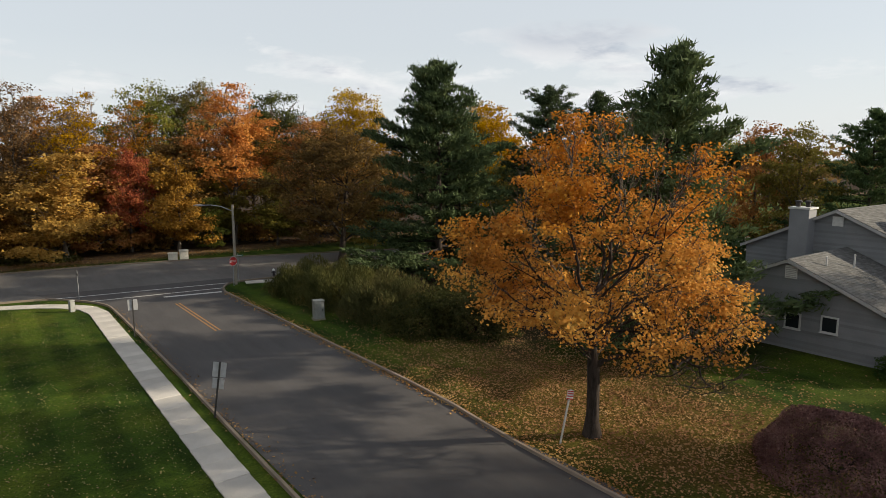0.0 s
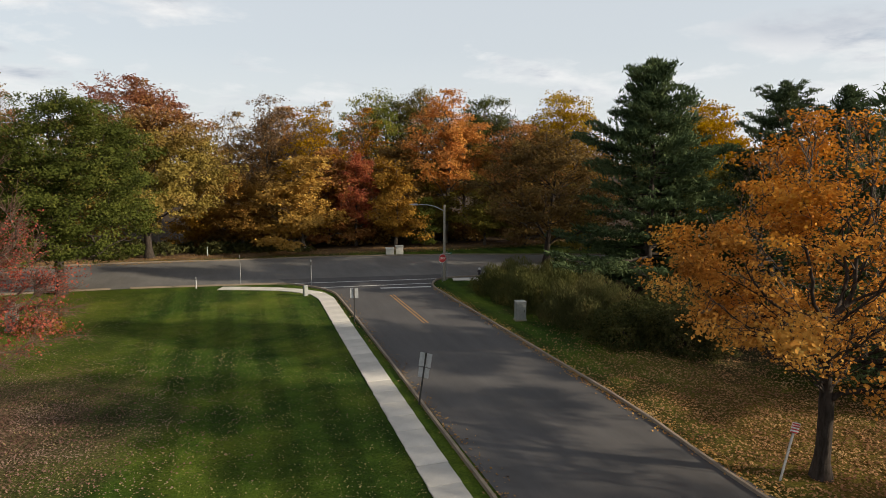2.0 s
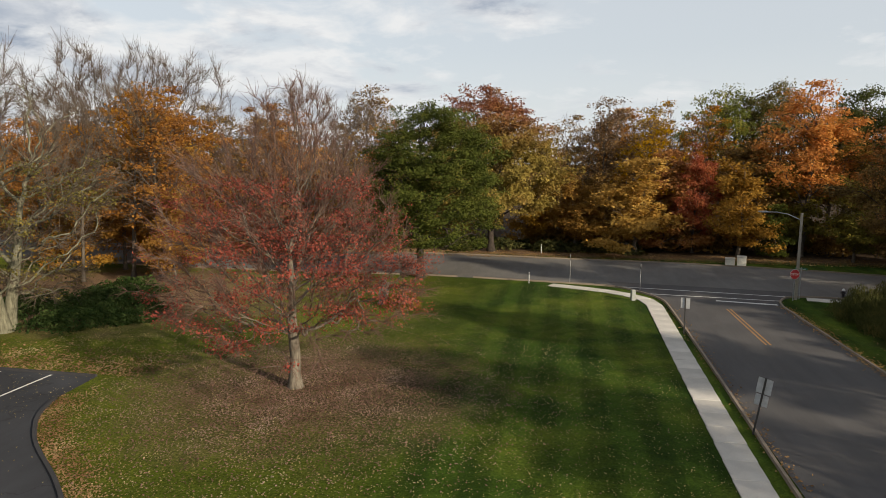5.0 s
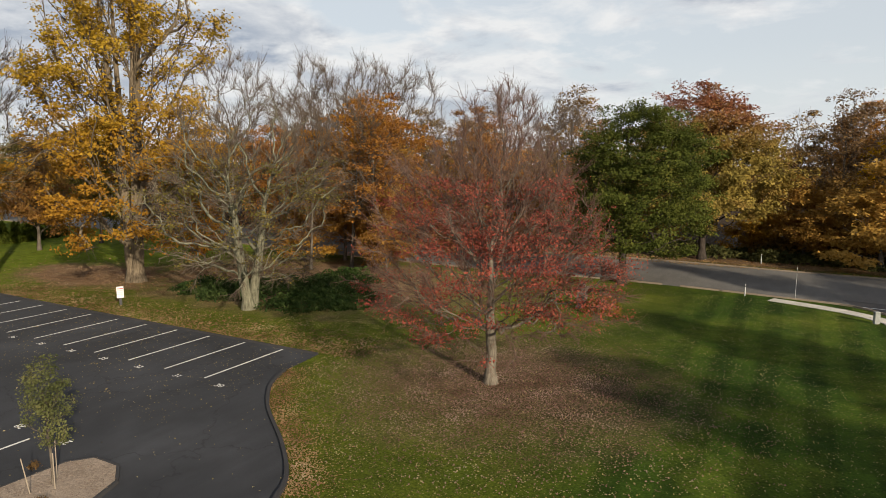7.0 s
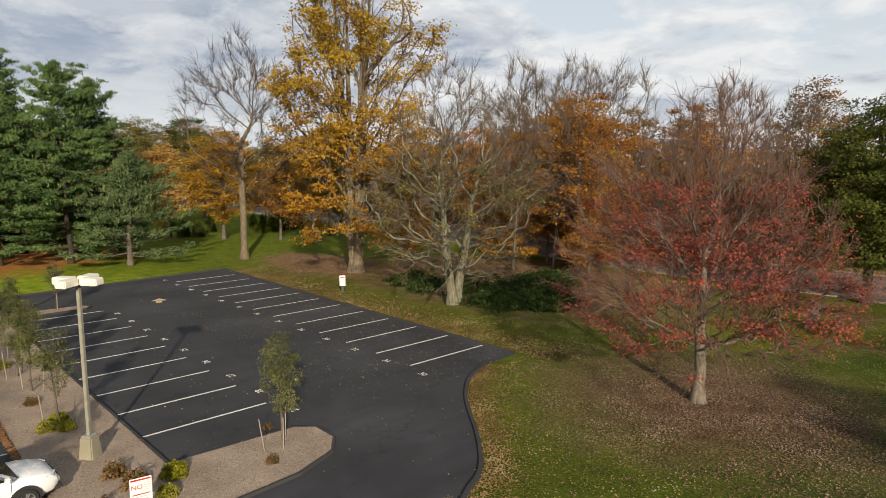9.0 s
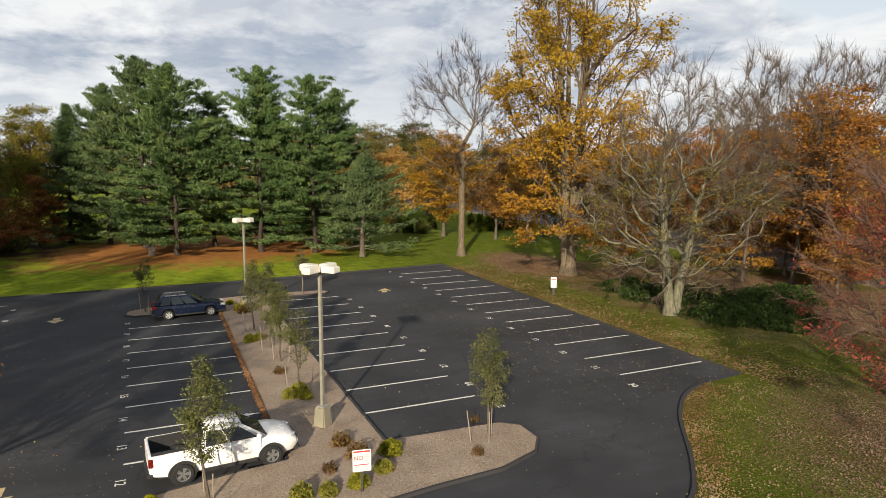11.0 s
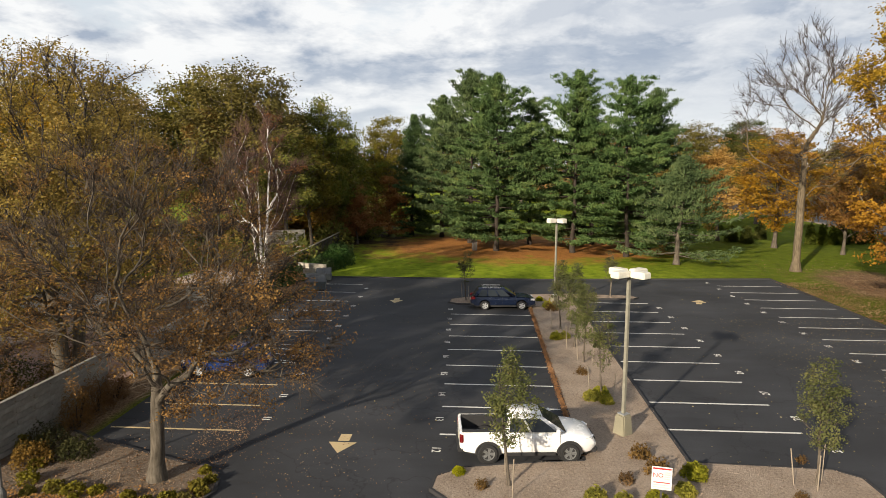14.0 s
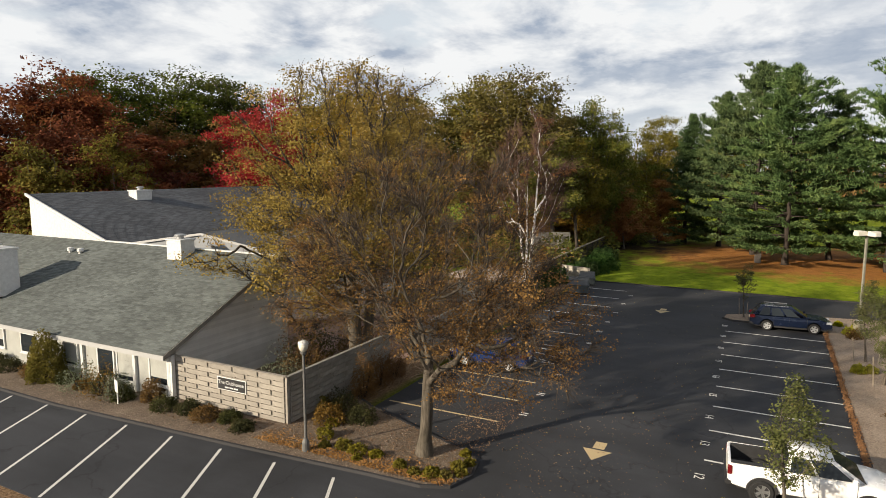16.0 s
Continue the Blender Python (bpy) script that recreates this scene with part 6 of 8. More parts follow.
for k, (x, y, r, h) in enumerate(((-55.2, -18.0, 1.2, 1.3), (-57.4, -17.6, 1.3, 1.5), (-63.2, -16.4, 1.5, 1.5), (-65.0, -15.7, 1.6, 1.6), (-67.3, -15.4, 1.7, 1.7), (-70.0, -16.2, 1.7, 1.8), (-61.3, -16.9, 1.2, 1.3), (-73.5, -16.8, 1.8, 1.6), (-50.5, -17.6, 1.2, 1.2))):
    shrub("fence_bush", 530 + k, x, y, r, r, h, 3600, 0.17, L_SHRUB, "dense green bush beside the lattice fence", group="bushes by the fence")
for k, (x, y) in enumerate(((-60.5, -20.0), (-62.8, -20.4), (-65.0, -20.8))):
    shrub("russet_hedge", 545 + k, x, y, 1.4, 0.9, 2.5, 2600, 0.16, L_SHRUB_RUST, "reddish-brown hedge behind the lattice fence", group="russet hedge")
HEDGE = [(-92.7, 35.5, 0.9, 2.2), (-91.1, 37.0, 0.9, 2.5), (-96.3, 41.0, 0.9, 2.2), (-90.6, 45.4, 0.8, 2.9), (-89.8, 46.5, 0.7, 2.7), (-90.4, 48.3, 0.8, 2.7), (-91.1, 50.0, 0.9, 2.9), (-91.7, 52.4, 1.2, 3.4), (-105.4, 38.3, 1.3, 1.2), (-93.5, 54.5, 1.1, 3.0)]
for k, (x, y, r, h) in enumerate(HEDGE):
    shrub("hedge_plant", 550 + k, x, y, r, r, h, 1800, 0.22, L_GREEN, "upright green bush in a row by the street", group="row of bushes")
shrub("dry_bush", 580, -11.3, 44.6, 1.5, 1.2, 1.2, 2600, 0.13, L_SHRUB_RUST, "brown dry bush beside the stone marker")

# ---------------------------------------------------------------- young trees with stakes
SAP = tree_meshes(601, 4.7, 1.25, 0.9, shape_oval, 40, 330, 0.045, 4600, 0.07, 0, step=0.13, spread=0.15, sprays=230, rise=1.0, min_r=0.006, thin=0.1)
SAP_THIN = tree_meshes(602, 4.2, 1.3, 0.65, shape_oval, 30, 220, 0.04, 2000, 0.08, 200, 0.3, step=0.13, spread=0.13, sprays=120, rise=1.2, min_r=0.006, thin=0.3)


def sapling(x, y, s, meshes, label, turn, stakes=((0.55, 0.1), (-0.5, -0.25))):
    ob = plant("sapling", meshes, pose(x, y, 0.1, 0, 0, turn) @ Matrix.Diagonal((s * 1.0, s * 1.0, s, 1)), (M_BARK_GREY, L_SAPLING, M_TWIG_GREY), label, group="young trees on the island")
    for dx, dy in stakes:
        part("stake", Geo().tube((dx, dy, 0), (dx * 1.25, dy * 1.25, 1.35), 0.02, 0.02, 6), M_STAKE, ob)


sapling(-20.9, 11.3, 0.96, SAP, "young green tree held by slanting stakes in the mulch", 0, ((0.45, -0.2), (-0.3, 0.3), (0.05, -0.8)))
sapling(-20.2, 1.0, 1.04, SAP, "young green tree between two slanting stakes in the mulch", 110, ((0.15, 0.7), (-0.2, -0.75)))
sapling(-28.7, 5.6, 0.98, SAP_THIN, "thin young tree turning bronze between stakes", 40)
sapling(-34.0, 5.6, 0.95, SAP, "young grey-green tree between stakes", 200)
sapling(-36.9, 5.5, 1.1, SAP, "young grey-green tree between stakes", 300)
sapling(-41.0, 5.2, 1.0, SAP, "young grey-green tree between stakes", 70)
sapling(-49.6, -1.2, 0.95, SAP_THIN, "thin young tree turning bronze at the island's end", 10)
sapling(-52.0, 10.5, 0.9, SAP_THIN, "thin young tree turning bronze at the island's end", 150)

# ---------------------------------------------------------------- vehicles
def arch(cx, r, z0, n=9):
    """Points over a wheel, from its front to its back, going up from the sill."""
    a0 = math.asin((z0 - 0.37) / r)
    return [(cx + r * math.cos(a), 0.37 + r * math.sin(a)) for a in (a0 + (math.pi - 2 * a0) * i / (n - 1) for i in range(n))]


def slab_side(outline, y0, y1, nose=0.0, half=2.6, tuck=0.05):
    """A side outline (x, z) pushed across the car, narrowed towards the ends and the sill."""
    g = Geo().prism(outline, y0, y1, "y")
    out = []
    for x, y, z in g.v:
        k = 1 - nose * max(0, (abs(x) - half * 0.62) / (half * 0.38)) ** 2
        k *= 1 - tuck * max(0, (0.75 - z) / 0.4)
        out.append((x, y * k, z))
    g.v = out
    return g


def panel(p00, p10, p11, p01, u0, u1, v0, v1, off=0.006, thick=0.01):
    """A thin pane on a four-cornered face."""
    a, b, c, d = (Vector(p) for p in (p00, p10, p11, p01))
    def at(u, v):
        return (a * (1 - u) + b * u) * (1 - v) + (d * (1 - u) + c * u) * v
    n = (b - a).cross(d - a).normalized()
    q = [at(u0, v0), at(u1, v0), at(u1, v1), at(u0, v1)]
    v = [p + n * off for p in q] + [p + n * (off - thick) for p in q]
    return Geo().add(v, [(0, 1, 2, 3), (7, 6, 5, 4), (0, 4, 5, 1), (1, 5, 6, 2), (2, 6, 7, 3), (3, 7, 4, 0)])


def wheel(parent, x, y, r=0.37, w=0.25, rim_mat=M_RIM):
    side = 1 if y > 0 else -1
    hub = new("wheel")
    hub.parent = parent
    hub.location = (x, y, r)
    tyre = Geo()
    n = 28
    prof = [(0.66, -0.5), (0.93, -0.5), (1.0, -0.36), (1.0, 0.36), (0.93, 0.5), (0.66, 0.5)]
    v, f = [], []
    for k, o in prof:
        v += [(r * k * math.cos(2 * math.pi * i / n), o * w, r * k * math.sin(2 * math.pi * i / n)) for i in range(n)]
    m = len(prof)
    for j in range(m):
        f += [(j * n + i, j * n + (i + 1) % n, ((j + 1) % m) * n + (i + 1) % n, ((j + 1) % m) * n + i) for i in range(n)]
    part("tyre", tyre.add(v, f), M_RUBBER, hub, smooth=False)
    rim = Geo().tube((0, side * 0.02, 0), (0, side * 0.06, 0), r * 0.16, n=12)
    for i in range(10):
        a = 2 * math.pi * (i // 2) / 5 + (0.17 if i % 2 else -0.17)
        d, e = Vector((math.cos(a), 0, math.sin(a))), Vector((-math.sin(a), 0, math.cos(a)))
        o = Vector((0, side, 0))
        q = [d * r * 0.1 + e * 0.03, d * r * 0.1 - e * 0.03, d * r * 0.64 - e * 0.022, d * r * 0.64 + e * 0.022]
        rim.add([p + o * w * 0.36 for p in q] + [p + o * w * 0.2 for p in q], [(0, 1, 2, 3), (7, 6, 5, 4), (0, 4, 5, 1), (1, 5, 6, 2), (2, 6, 7, 3), (3, 7, 4, 0)])
    ringv, ringf = [], []
    for k, o in ((0.66, 0.42), (0.66, -0.4), (0.58, 0.0), (0.60, 0.40)):
        ringv += [(r * k * math.cos(2 * math.pi * i / n), side * o * w, r * k * math.sin(2 * math.pi * i / n)) for i in range(n)]
    for j in range(4):
        ringf += [(j * n + i, j * n + (i + 1) % n, ((j + 1) % 4) * n + (i + 1) % n, ((j + 1) % 4) * n + i) for i in range(n)]
    rim.add(ringv, ringf)
    part("rim", rim, rim_mat, hub)
    part("brake_disc", Geo().tube((0, -side * 0.02, 0), (0, side * 0.0, 0), r * 0.58, n=20), M_TRIM, hub)


def glasshouse(car, paint_mat, xb0, xb1, xt0, xt1, wb, wt, zb, zt, side_windows, rear=True):
    """Roof, pillars and windows. side_windows: pairs of fractions along the side."""
    B = [(xb0, -wb, zb), (xb1, -wb, zb), (xb1, wb, zb), (xb0, wb, zb)]
    T = [(xt0, -wt, zt), (xt1, -wt, zt), (xt1, wt, zt), (xt0, wt, zt)]
    g = Geo().add(B + T, [(3, 2, 1, 0), (4, 5, 6, 7), (0, 1, 5, 4), (1, 2, 6, 5), (2, 3, 7, 6), (3, 0, 4, 7)])
    part("cabin", g, paint_mat, car, bevel=0.07, segments=3, smooth=True)
    for u0, u1 in side_windows:
        part("side_window", panel(B[0], B[1], T[1], T[0], u0, u1, 0.10, 0.86, 0.010), M_GLASS, car)
        part("side_window", panel(B[2], B[3], T[3], T[2], 1 - u1, 1 - u0, 0.10, 0.86, 0.010), M_GLASS, car)
    part("windscreen", panel(B[1], B[2], T[2], T[1], 0.05, 0.95, 0.04, 0.92, 0.010), M_GLASS, car)
    if rear:
        part("rear_window", panel(B[3], B[0], T[0], T[3], 0.08, 0.92, 0.14, 0.88, 0.010), M_GLASS, car)


def pickup(m):
    car = thing("pickup_truck", m, "white crew-cab pickup truck with an open black bed, parked", "pickup truck")
    fr, rr, z0 = 1.58, -1.60, 0.36
    def ring(x, k, top, edge, low=0.34):
        """Half a cross-section, from the sill over the flank to the middle of the top."""
        return [(x, y * k, z) for y, z in ((0.86, low), (0.955, low + 0.14), (0.985, 0.72), (0.975, edge - 0.14), (0.935, edge - 0.03), (0.84, edge + 0.4 * (top - edge)), (0.45, top), (0.0, top + 0.01))]

    rows = [ring(-0.96, 1.0, 1.16, 1.16), ring(0.2, 1.0, 1.16, 1.15), ring(1.15, 1.0, 1.16, 1.14), ring(1.7, 0.995, 1.15, 1.10), ring(2.1, 0.97, 1.09, 1.04), ring(2.4, 0.90, 1.01, 0.95, 0.36), ring(2.58, 0.80, 0.90, 0.84, 0.40), ring(2.68, 0.68, 0.72, 0.70, 0.46)]
    m2 = 2 * len(rows[0]) - 1
    v, f = [], []
    for r in rows:
        v += r + [(x, -y, z) for x, y, z in r[-2::-1]]
    for j in range(len(rows) - 1):
        f += [(j * m2 + i, j * m2 + i + 1, (j + 1) * m2 + i + 1, (j + 1) * m2 + i) for i in range(m2 - 1)]
    f += [tuple(range(m2)), tuple((len(rows) - 1) * m2 + i for i in reversed(range(m2)))]
    part("body", Geo().add(v, f), M_CARWHITE, car, smooth=True)
    for cx in (fr, rr):
        for sy in (1, -1):
            part("wheel_well", Geo().tube((cx, sy * 0.55, 0.40), (cx, sy * 0.989, 0.40), 0.455, n=24), M_TRIM, car, "black wheel arch lining")
    side = [(-0.94, z0), (-0.94, 1.23), (-1.6, 1.24), (-2.64, 1.26), (-2.68, 1.05), (-2.68, 0.50), (-2.5, 0.44)] + arch(rr, 0.47, z0)[::-1]
    for y0, y1 in ((0.87, 0.98), (-0.98, -0.87)):
        part("bed_side", slab_side(side, y0, y1, 0.04, 2.66), M_CARWHITE, car, bevel=0.025)
    part("tailgate", Geo().box(-2.70, -2.60, -0.86, 0.86, 0.55, 1.24), M_CARWHITE, car, bevel=0.02)
    part("bed_floor", Geo().box(-2.60, -0.96, -0.87, 0.87, 0.60, 0.72), M_TRIM, car, "black bed liner")
    for y in (0.76, -0.76):
        part("bed_liner", Geo().box(-2.58, -0.98, y - 0.05, y + 0.05, 0.72, 1.262), M_TRIM, car)
    part("bed_liner", Geo().box(-0.99, -0.965, -0.85, 0.85, 0.72, 1.22), M_TRIM, car)
    for y in (0.93, -0.93):
        part("bed_cap", Geo().box(-2.62, -0.97, y - 0.055, y + 0.055, 1.252, 1.275), M_TRIM, car, "black bed rail cap", bevel=0.008)
    part("rear_bumper", Geo().box(-2.78, -2.55, -0.92, 0.92, 0.42, 0.60), M_TRIM, car, bevel=0.03)
    part("front_bumper", Geo().box(2.45, 2.72, -0.80, 0.80, 0.32, 0.52), M_TRIM, car, bevel=0.05)
    part("grille", Geo().box(2.52, 2.70, -0.46, 0.46, 0.58, 0.80), M_TRIM, car, bevel=0.02)
    for s in (1, -1):
        part("headlight", Geo().prism([(2.22, s * 0.90), (2.50, s * 0.80), (2.62, s * 0.52), (2.50, s * 0.50), (2.20, s * 0.80)], 0.83, 0.945), M_HEAD, car, bevel=0.012)
        part("tail_light", Geo().box(-2.71, -2.56, s * 0.90 - 0.07, s * 0.90 + 0.085, 0.82, 1.14), M_TAIL, car, bevel=0.02)
        part("mirror", Geo().box(1.02, 1.18, s * 1.08 - 0.11, s * 1.08 + 0.11, 1.20, 1.38), M_CARWHITE, car, bevel=0.04)
        part("sill", Geo().box(-0.98, 1.05, s * 0.93 - 0.04, s * 0.93 + 0.04, 0.28, 0.40), M_TRIM, car, bevel=0.015)
        for x in (-0.25, 0.75):
            part("door_handle", Geo().box(x - 0.11, x + 0.11, s * 0.99 - 0.02, s * 0.99 + 0.02, 1.04, 1.08), M_CARWHITE, car, bevel=0.01)
        for x in (-0.93, 0.10, 1.20):
            part("door_seam", Geo().box(x - 0.006, x + 0.006, s * 0.983 - 0.004, s * 0.983 + 0.004, 0.45, 1.2), M_TRIM, car)
        for cx in (fr, rr):
            pts = arch(cx, 0.51, z0, 13)
            inn = arch(cx, 0.45, z0, 13)[::-1]
            part("wheel_arch", Geo().prism(pts + inn, s * 0.93, s * 1.008, "y"), M_TRIM, car)
    part("underbody", Geo().box(-2.4, 2.3, -0.80, 0.80, 0.30, 0.70), M_TRIM, car)
    glasshouse(car, M_CARWHITE, -0.94, 1.50, -0.78, 0.48, 0.925, 0.70, 1.13, 1.76, ((0.06, 0.40), (0.44, 0.87)))
    part("plate", Geo().box(-2.712, -2.70, -0.26, 0.26, 0.66, 0.80), M_PLATE, car)
    for x in (fr, rr):
        for y in (0.93, -0.93):
            wheel(car, x, y, 0.385, 0.26, M_RIM_DARK)
    return car


def estate(m, name, label, category, mat, length=4.8, roof_end=-1.75, roof_front=0.05, high=1.60, belt=0.99, rails=True, hub=1.38):
    car = thing(name, m, label, category)
    h = length / 2
    z0 = 0.32
    out = [(h - 0.06, 0.36), (h, 0.52), (h - 0.03, 0.74), (h - 0.22, 0.86), (h - 0.7, 0.96), (1.18, belt), (-h + 0.35, belt + 0.02), (-h + 0.06, belt - 0.06), (-h, 0.72), (-h + 0.02, 0.45), (-h + 0.25, z0)]
    out += arch(-hub, 0.40, z0)[::-1] + arch(hub - 0.02, 0.40, z0)[::-1]
    part("body", slab_side(out, -0.89, 0.89, 0.18, h), mat, car, bevel=0.05)
    glasshouse(car, mat, -h + 0.14, 1.05, roof_end, roof_front, 0.85, 0.62, belt - 0.02, high, ((0.10, 0.30), (0.34, 0.58), (0.62, 0.86)))
    part("front_bumper", Geo().box(h - 0.28, h + 0.03, -0.72, 0.72, 0.30, 0.46), M_TRIM, car, bevel=0.04)
    part("rear_bumper", Geo().box(-h - 0.03, -h + 0.25, -0.78, 0.78, 0.34, 0.50), M_TRIM, car, bevel=0.04)
    part("grille", Geo().box(h - 0.1, h + 0.012, -0.42, 0.42, 0.60, 0.74), M_TRIM, car, bevel=0.02)
    part("underbody", Geo().box(-h + 0.3, h - 0.3, -0.72, 0.72, 0.24, 0.5), M_TRIM, car)
    part("plate", Geo().box(-h - 0.015, -h + 0.01, -0.25, 0.25, 0.66, 0.79), M_PLATE, car)
    for s in (1, -1):
        part("headlight", Geo().box(h - 0.42, h - 0.04, s * 0.66 - 0.13, s * 0.66 + 0.13, 0.70, 0.85), M_HEAD, car, bevel=0.03)
        part("tail_light", Geo().box(-h - 0.01, -h + 0.30, s * 0.74 - 0.10, s * 0.74 + 0.10, 0.80, 1.0), M_TAIL, car, bevel=0.03)
        part("mirror", Geo().box(0.86, 1.0, s * 0.96 - 0.09, s * 0.96 + 0.09, belt, belt + 0.14), mat, car, bevel=0.03)
        part("sill", Geo().box(-0.95, 0.95, s * 0.84 - 0.03, s * 0.84 + 0.03, 0.26, 0.36), M_TRIM, car)
        if rails:
            part("roof_rail", Geo().box(roof_end + 0.2, roof_front - 0.2, s * 0.60 - 0.02, s * 0.60 + 0.02, high + 0.01, high + 0.06), M_CHROME, car, bevel=0.01)
        for x in (-0.55, 0.4):
            part("door_handle", Geo().box(x - 0.1, x + 0.1, s * 0.895 - 0.015, s * 0.895 + 0.015, 0.90, 0.93), mat, car)
        for x in (-1.0, -0.1, 0.95):
            part("door_seam", Geo().box(x - 0.005, x + 0.005, s * 0.891 - 0.004, s * 0.891 + 0.004, 0.4, belt), M_TRIM, car)
    for x in (hub - 0.02, -hub):
        for y in (0.77, -0.77):
            wheel(car, x, y, 0.34, 0.22)
    return car


pickup(pose(-22.95, 1.72, 0.02, 0, 0, 95) @ Matrix.Diagonal((0.93, 0.93, 0.94, 1)))
estate((-47.5, 1.6, 0.02, 0, 0, 94), "estate_car", "dark navy estate car with roof rails, parked", "car", M_CARNAVY)
estate((-31.2, -13.0, 0.02, 0, 0, -88), "hatchback", "blue hatchback parked behind overhanging branches", "car", M_CARBLUE, 4.4, -1.5, 0.0, 1.5, 0.96, False, 1.28)

# ---------------------------------------------------------------- lamps, signs and street things
def car_park_lamp(x, y, turn):
    ob = thing("car_park_lamp", (x, y, 0.1, 0, 0, turn), "square metal lamp post with four box heads on a concrete foot", "lamp post", "lamp posts of the car park")
    part("foot", Geo().box(-0.29, 0.29, -0.29, 0.29, -0.02, 0.82, 0.07), M_BASE, ob, "weathered concrete foot", bevel=0.04)
    part("base_plate", Geo().box(-0.17, 0.17, -0.17, 0.17, 0.82, 0.855), M_STEEL, ob)
    part("pole", Geo().box(-0.064, 0.064, -0.064, 0.064, 0.85, 6.55), M_LAMPPOLE, ob, bevel=0.012)
    for a in range(4):
        d = Vector((math.cos(a * math.pi / 2), math.sin(a * math.pi / 2), 0))
        arm = part("arm", Geo().box(0.06, 0.22, -0.035, 0.035, 6.42, 6.50), M_LAMPPOLE, ob)
        arm.matrix_local = pose(0, 0, 0, 0, 0, 90 * a)
        head = part("lamp_head", Geo().box(0.20, 0.86, -0.21, 0.21, 6.36, 6.62), M_LAMPHEAD, ob, "cream box head", bevel=0.03)
        head.matrix_local = pose(0, 0, 0, 0, 0, 90 * a)
        lens = part("lens", Geo().box(0.26, 0.80, -0.16, 0.16, 6.335, 6.36), M_GLASS, head)


car_park_lamp(-24.7, 5.7, 38)
car_park_lamp(-48.2, 5.6, 38)

lamp = thing("street_lamp", (18.0, 53.0, 0.0), "tall grey street lamp with a curved arm over the street", "street lamp")
part("pole", Geo().tube((0, 0, 0), (0, 0, 6.75), 0.125, 0.095, 12), M_POLE, lamp)
pts = [Vector((-0.08, 0.05, 6.25)), Vector((-0.8, 0.5, 6.62)), Vector((-1.5, 0.95, 6.74)), Vector((-2.0, 1.25, 6.72))]
g = Geo()
for a, b in zip(pts, pts[1:]):
    g.tube(a, b, 0.035, n=8)
part("arm", g, M_STEEL, lamp)
head = Geo()
d = Vector((-0.85, 0.53, 0)).normalized()
e = Vector((-d.y, d.x, 0))
c = Vector((-2.0, 1.25, 6.72))
prof = [(0.0, 0.05, 0.05), (0.2, 0.12, 0.09), (0.5, 0.15, 0.08), (0.75, 0.09, 0.05), (0.82, 0.03, 0.02)]
v, f = [], []
for s, wd, hh in prof:
    v += [c + d * s + e * wd * math.cos(t2) + Vector((0, 0, hh * math.sin(t2))) for t2 in (i * math.pi / 4 for i in range(8))]
for j in range(4):
    f += [(j * 8 + i, j * 8 + (i + 1) % 8, (j + 1) * 8 + (i + 1) % 8, (j + 1) * 8 + i) for i in range(8)]
part("lamp_head", head.add(v, f + [tuple(range(8)), tuple(range(32, 40))]), M_STEEL, lamp, smooth=True)
copy_thing(lamp, pose(-170.0, 60.5, 0, 0, 0, -78) @ Matrix.Diagonal((1.4, 1.4, 1.4, 1)))

stop = thing("stop_sign", (17.65, 52.5, 0, 0, 0, 15), "red octagonal stop sign on a steel post", "road sign")
part("post", Geo().box(-0.03, 0.03, 0.0, 0.04, 0, 2.5), M_STEEL, stop)
octo = [(0.38 * math.cos(math.pi / 8 + i * math.pi / 4) / math.cos(math.pi / 8), 0.38 * math.sin(math.pi / 8 + i * math.pi / 4) / math.cos(math.pi / 8)) for i in range(8)]
part("border", Geo().prism([(x, z + 2.08) for x, z in octo], -0.012, 0.0, "y"), M_WHITE, stop, "white border")
part("face", Geo().prism([(x * 0.93, z * 0.93 + 2.08) for x, z in octo], -0.018, -0.012, "y"), M_SIGNRED, stop, "red face")
word = part("lettering", text_mesh("STOP", 0.27), M_WHITE, stop, "white word")
word.matrix_local = pose(0, -0.020, 2.08, 90, 0, 0)
name_sign = thing("street_name_sign", (18.35, 53.3, 0, 0, 0, -20), "small green street name plates on a thin post", "road sign")
part("post", Geo().tube((0, 0, 0), (0, 0, 2.55), 0.03, n=8), M_STEEL, name_sign)
part("plate", Geo().box(-0.42, 0.42, -0.012, 0.012, 2.30, 2.47), M_SIGNGREEN, name_sign)
part("letter_bar", Geo().box(-0.30, 0.30, -0.018, -0.012, 2.36, 2.41), M_WHITE, name_sign)


def road_sign(x, y, turn, plates, h, label, face, lean=0.0, post=M_DARKPOST, sway=0.0):
    """A post with flat plates: (bottom, top, half width)."""
    ob = thing("road_sign", (x, y, 0, lean, sway, turn), label, "road sign", "road signs")
    part("post", Geo().box(-0.035, 0.035, -0.02, 0.02, 0, h), post, ob)
    for b, tp, hw in plates:
        part("plate", Geo().box(-hw, hw, -0.035, -0.022, b, tp), face, ob, bevel=0.006)
    return ob


road_sign(7.6, 25.8, 150, ((1.75, 2.38, 0.27), (1.25, 1.70, 0.24)), 2.42, "two grey sign plates seen from behind on a leaning dark post", M_SIGNBACK, sway=-8)
road_sign(7.62, 40.9, 165, ((1.62, 2.28, 0.27),), 2.3, "grey sign plate seen from behind on a dark post", M_SIGNBACK)
s = road_sign(17.22, 15.5, -20, ((1.72, 2.06, 0.14),), 2.08, "small white sign on a leaning steel post by the kerb", M_WHITE, -4, M_STEEL, 13)
for z in (2.01, 1.93, 1.83, 1.73):
    part("letter_bar", Geo().box(-0.13, 0.13, -0.042, -0.035, z - 0.02, z + 0.02), M_SIGNRED, s)

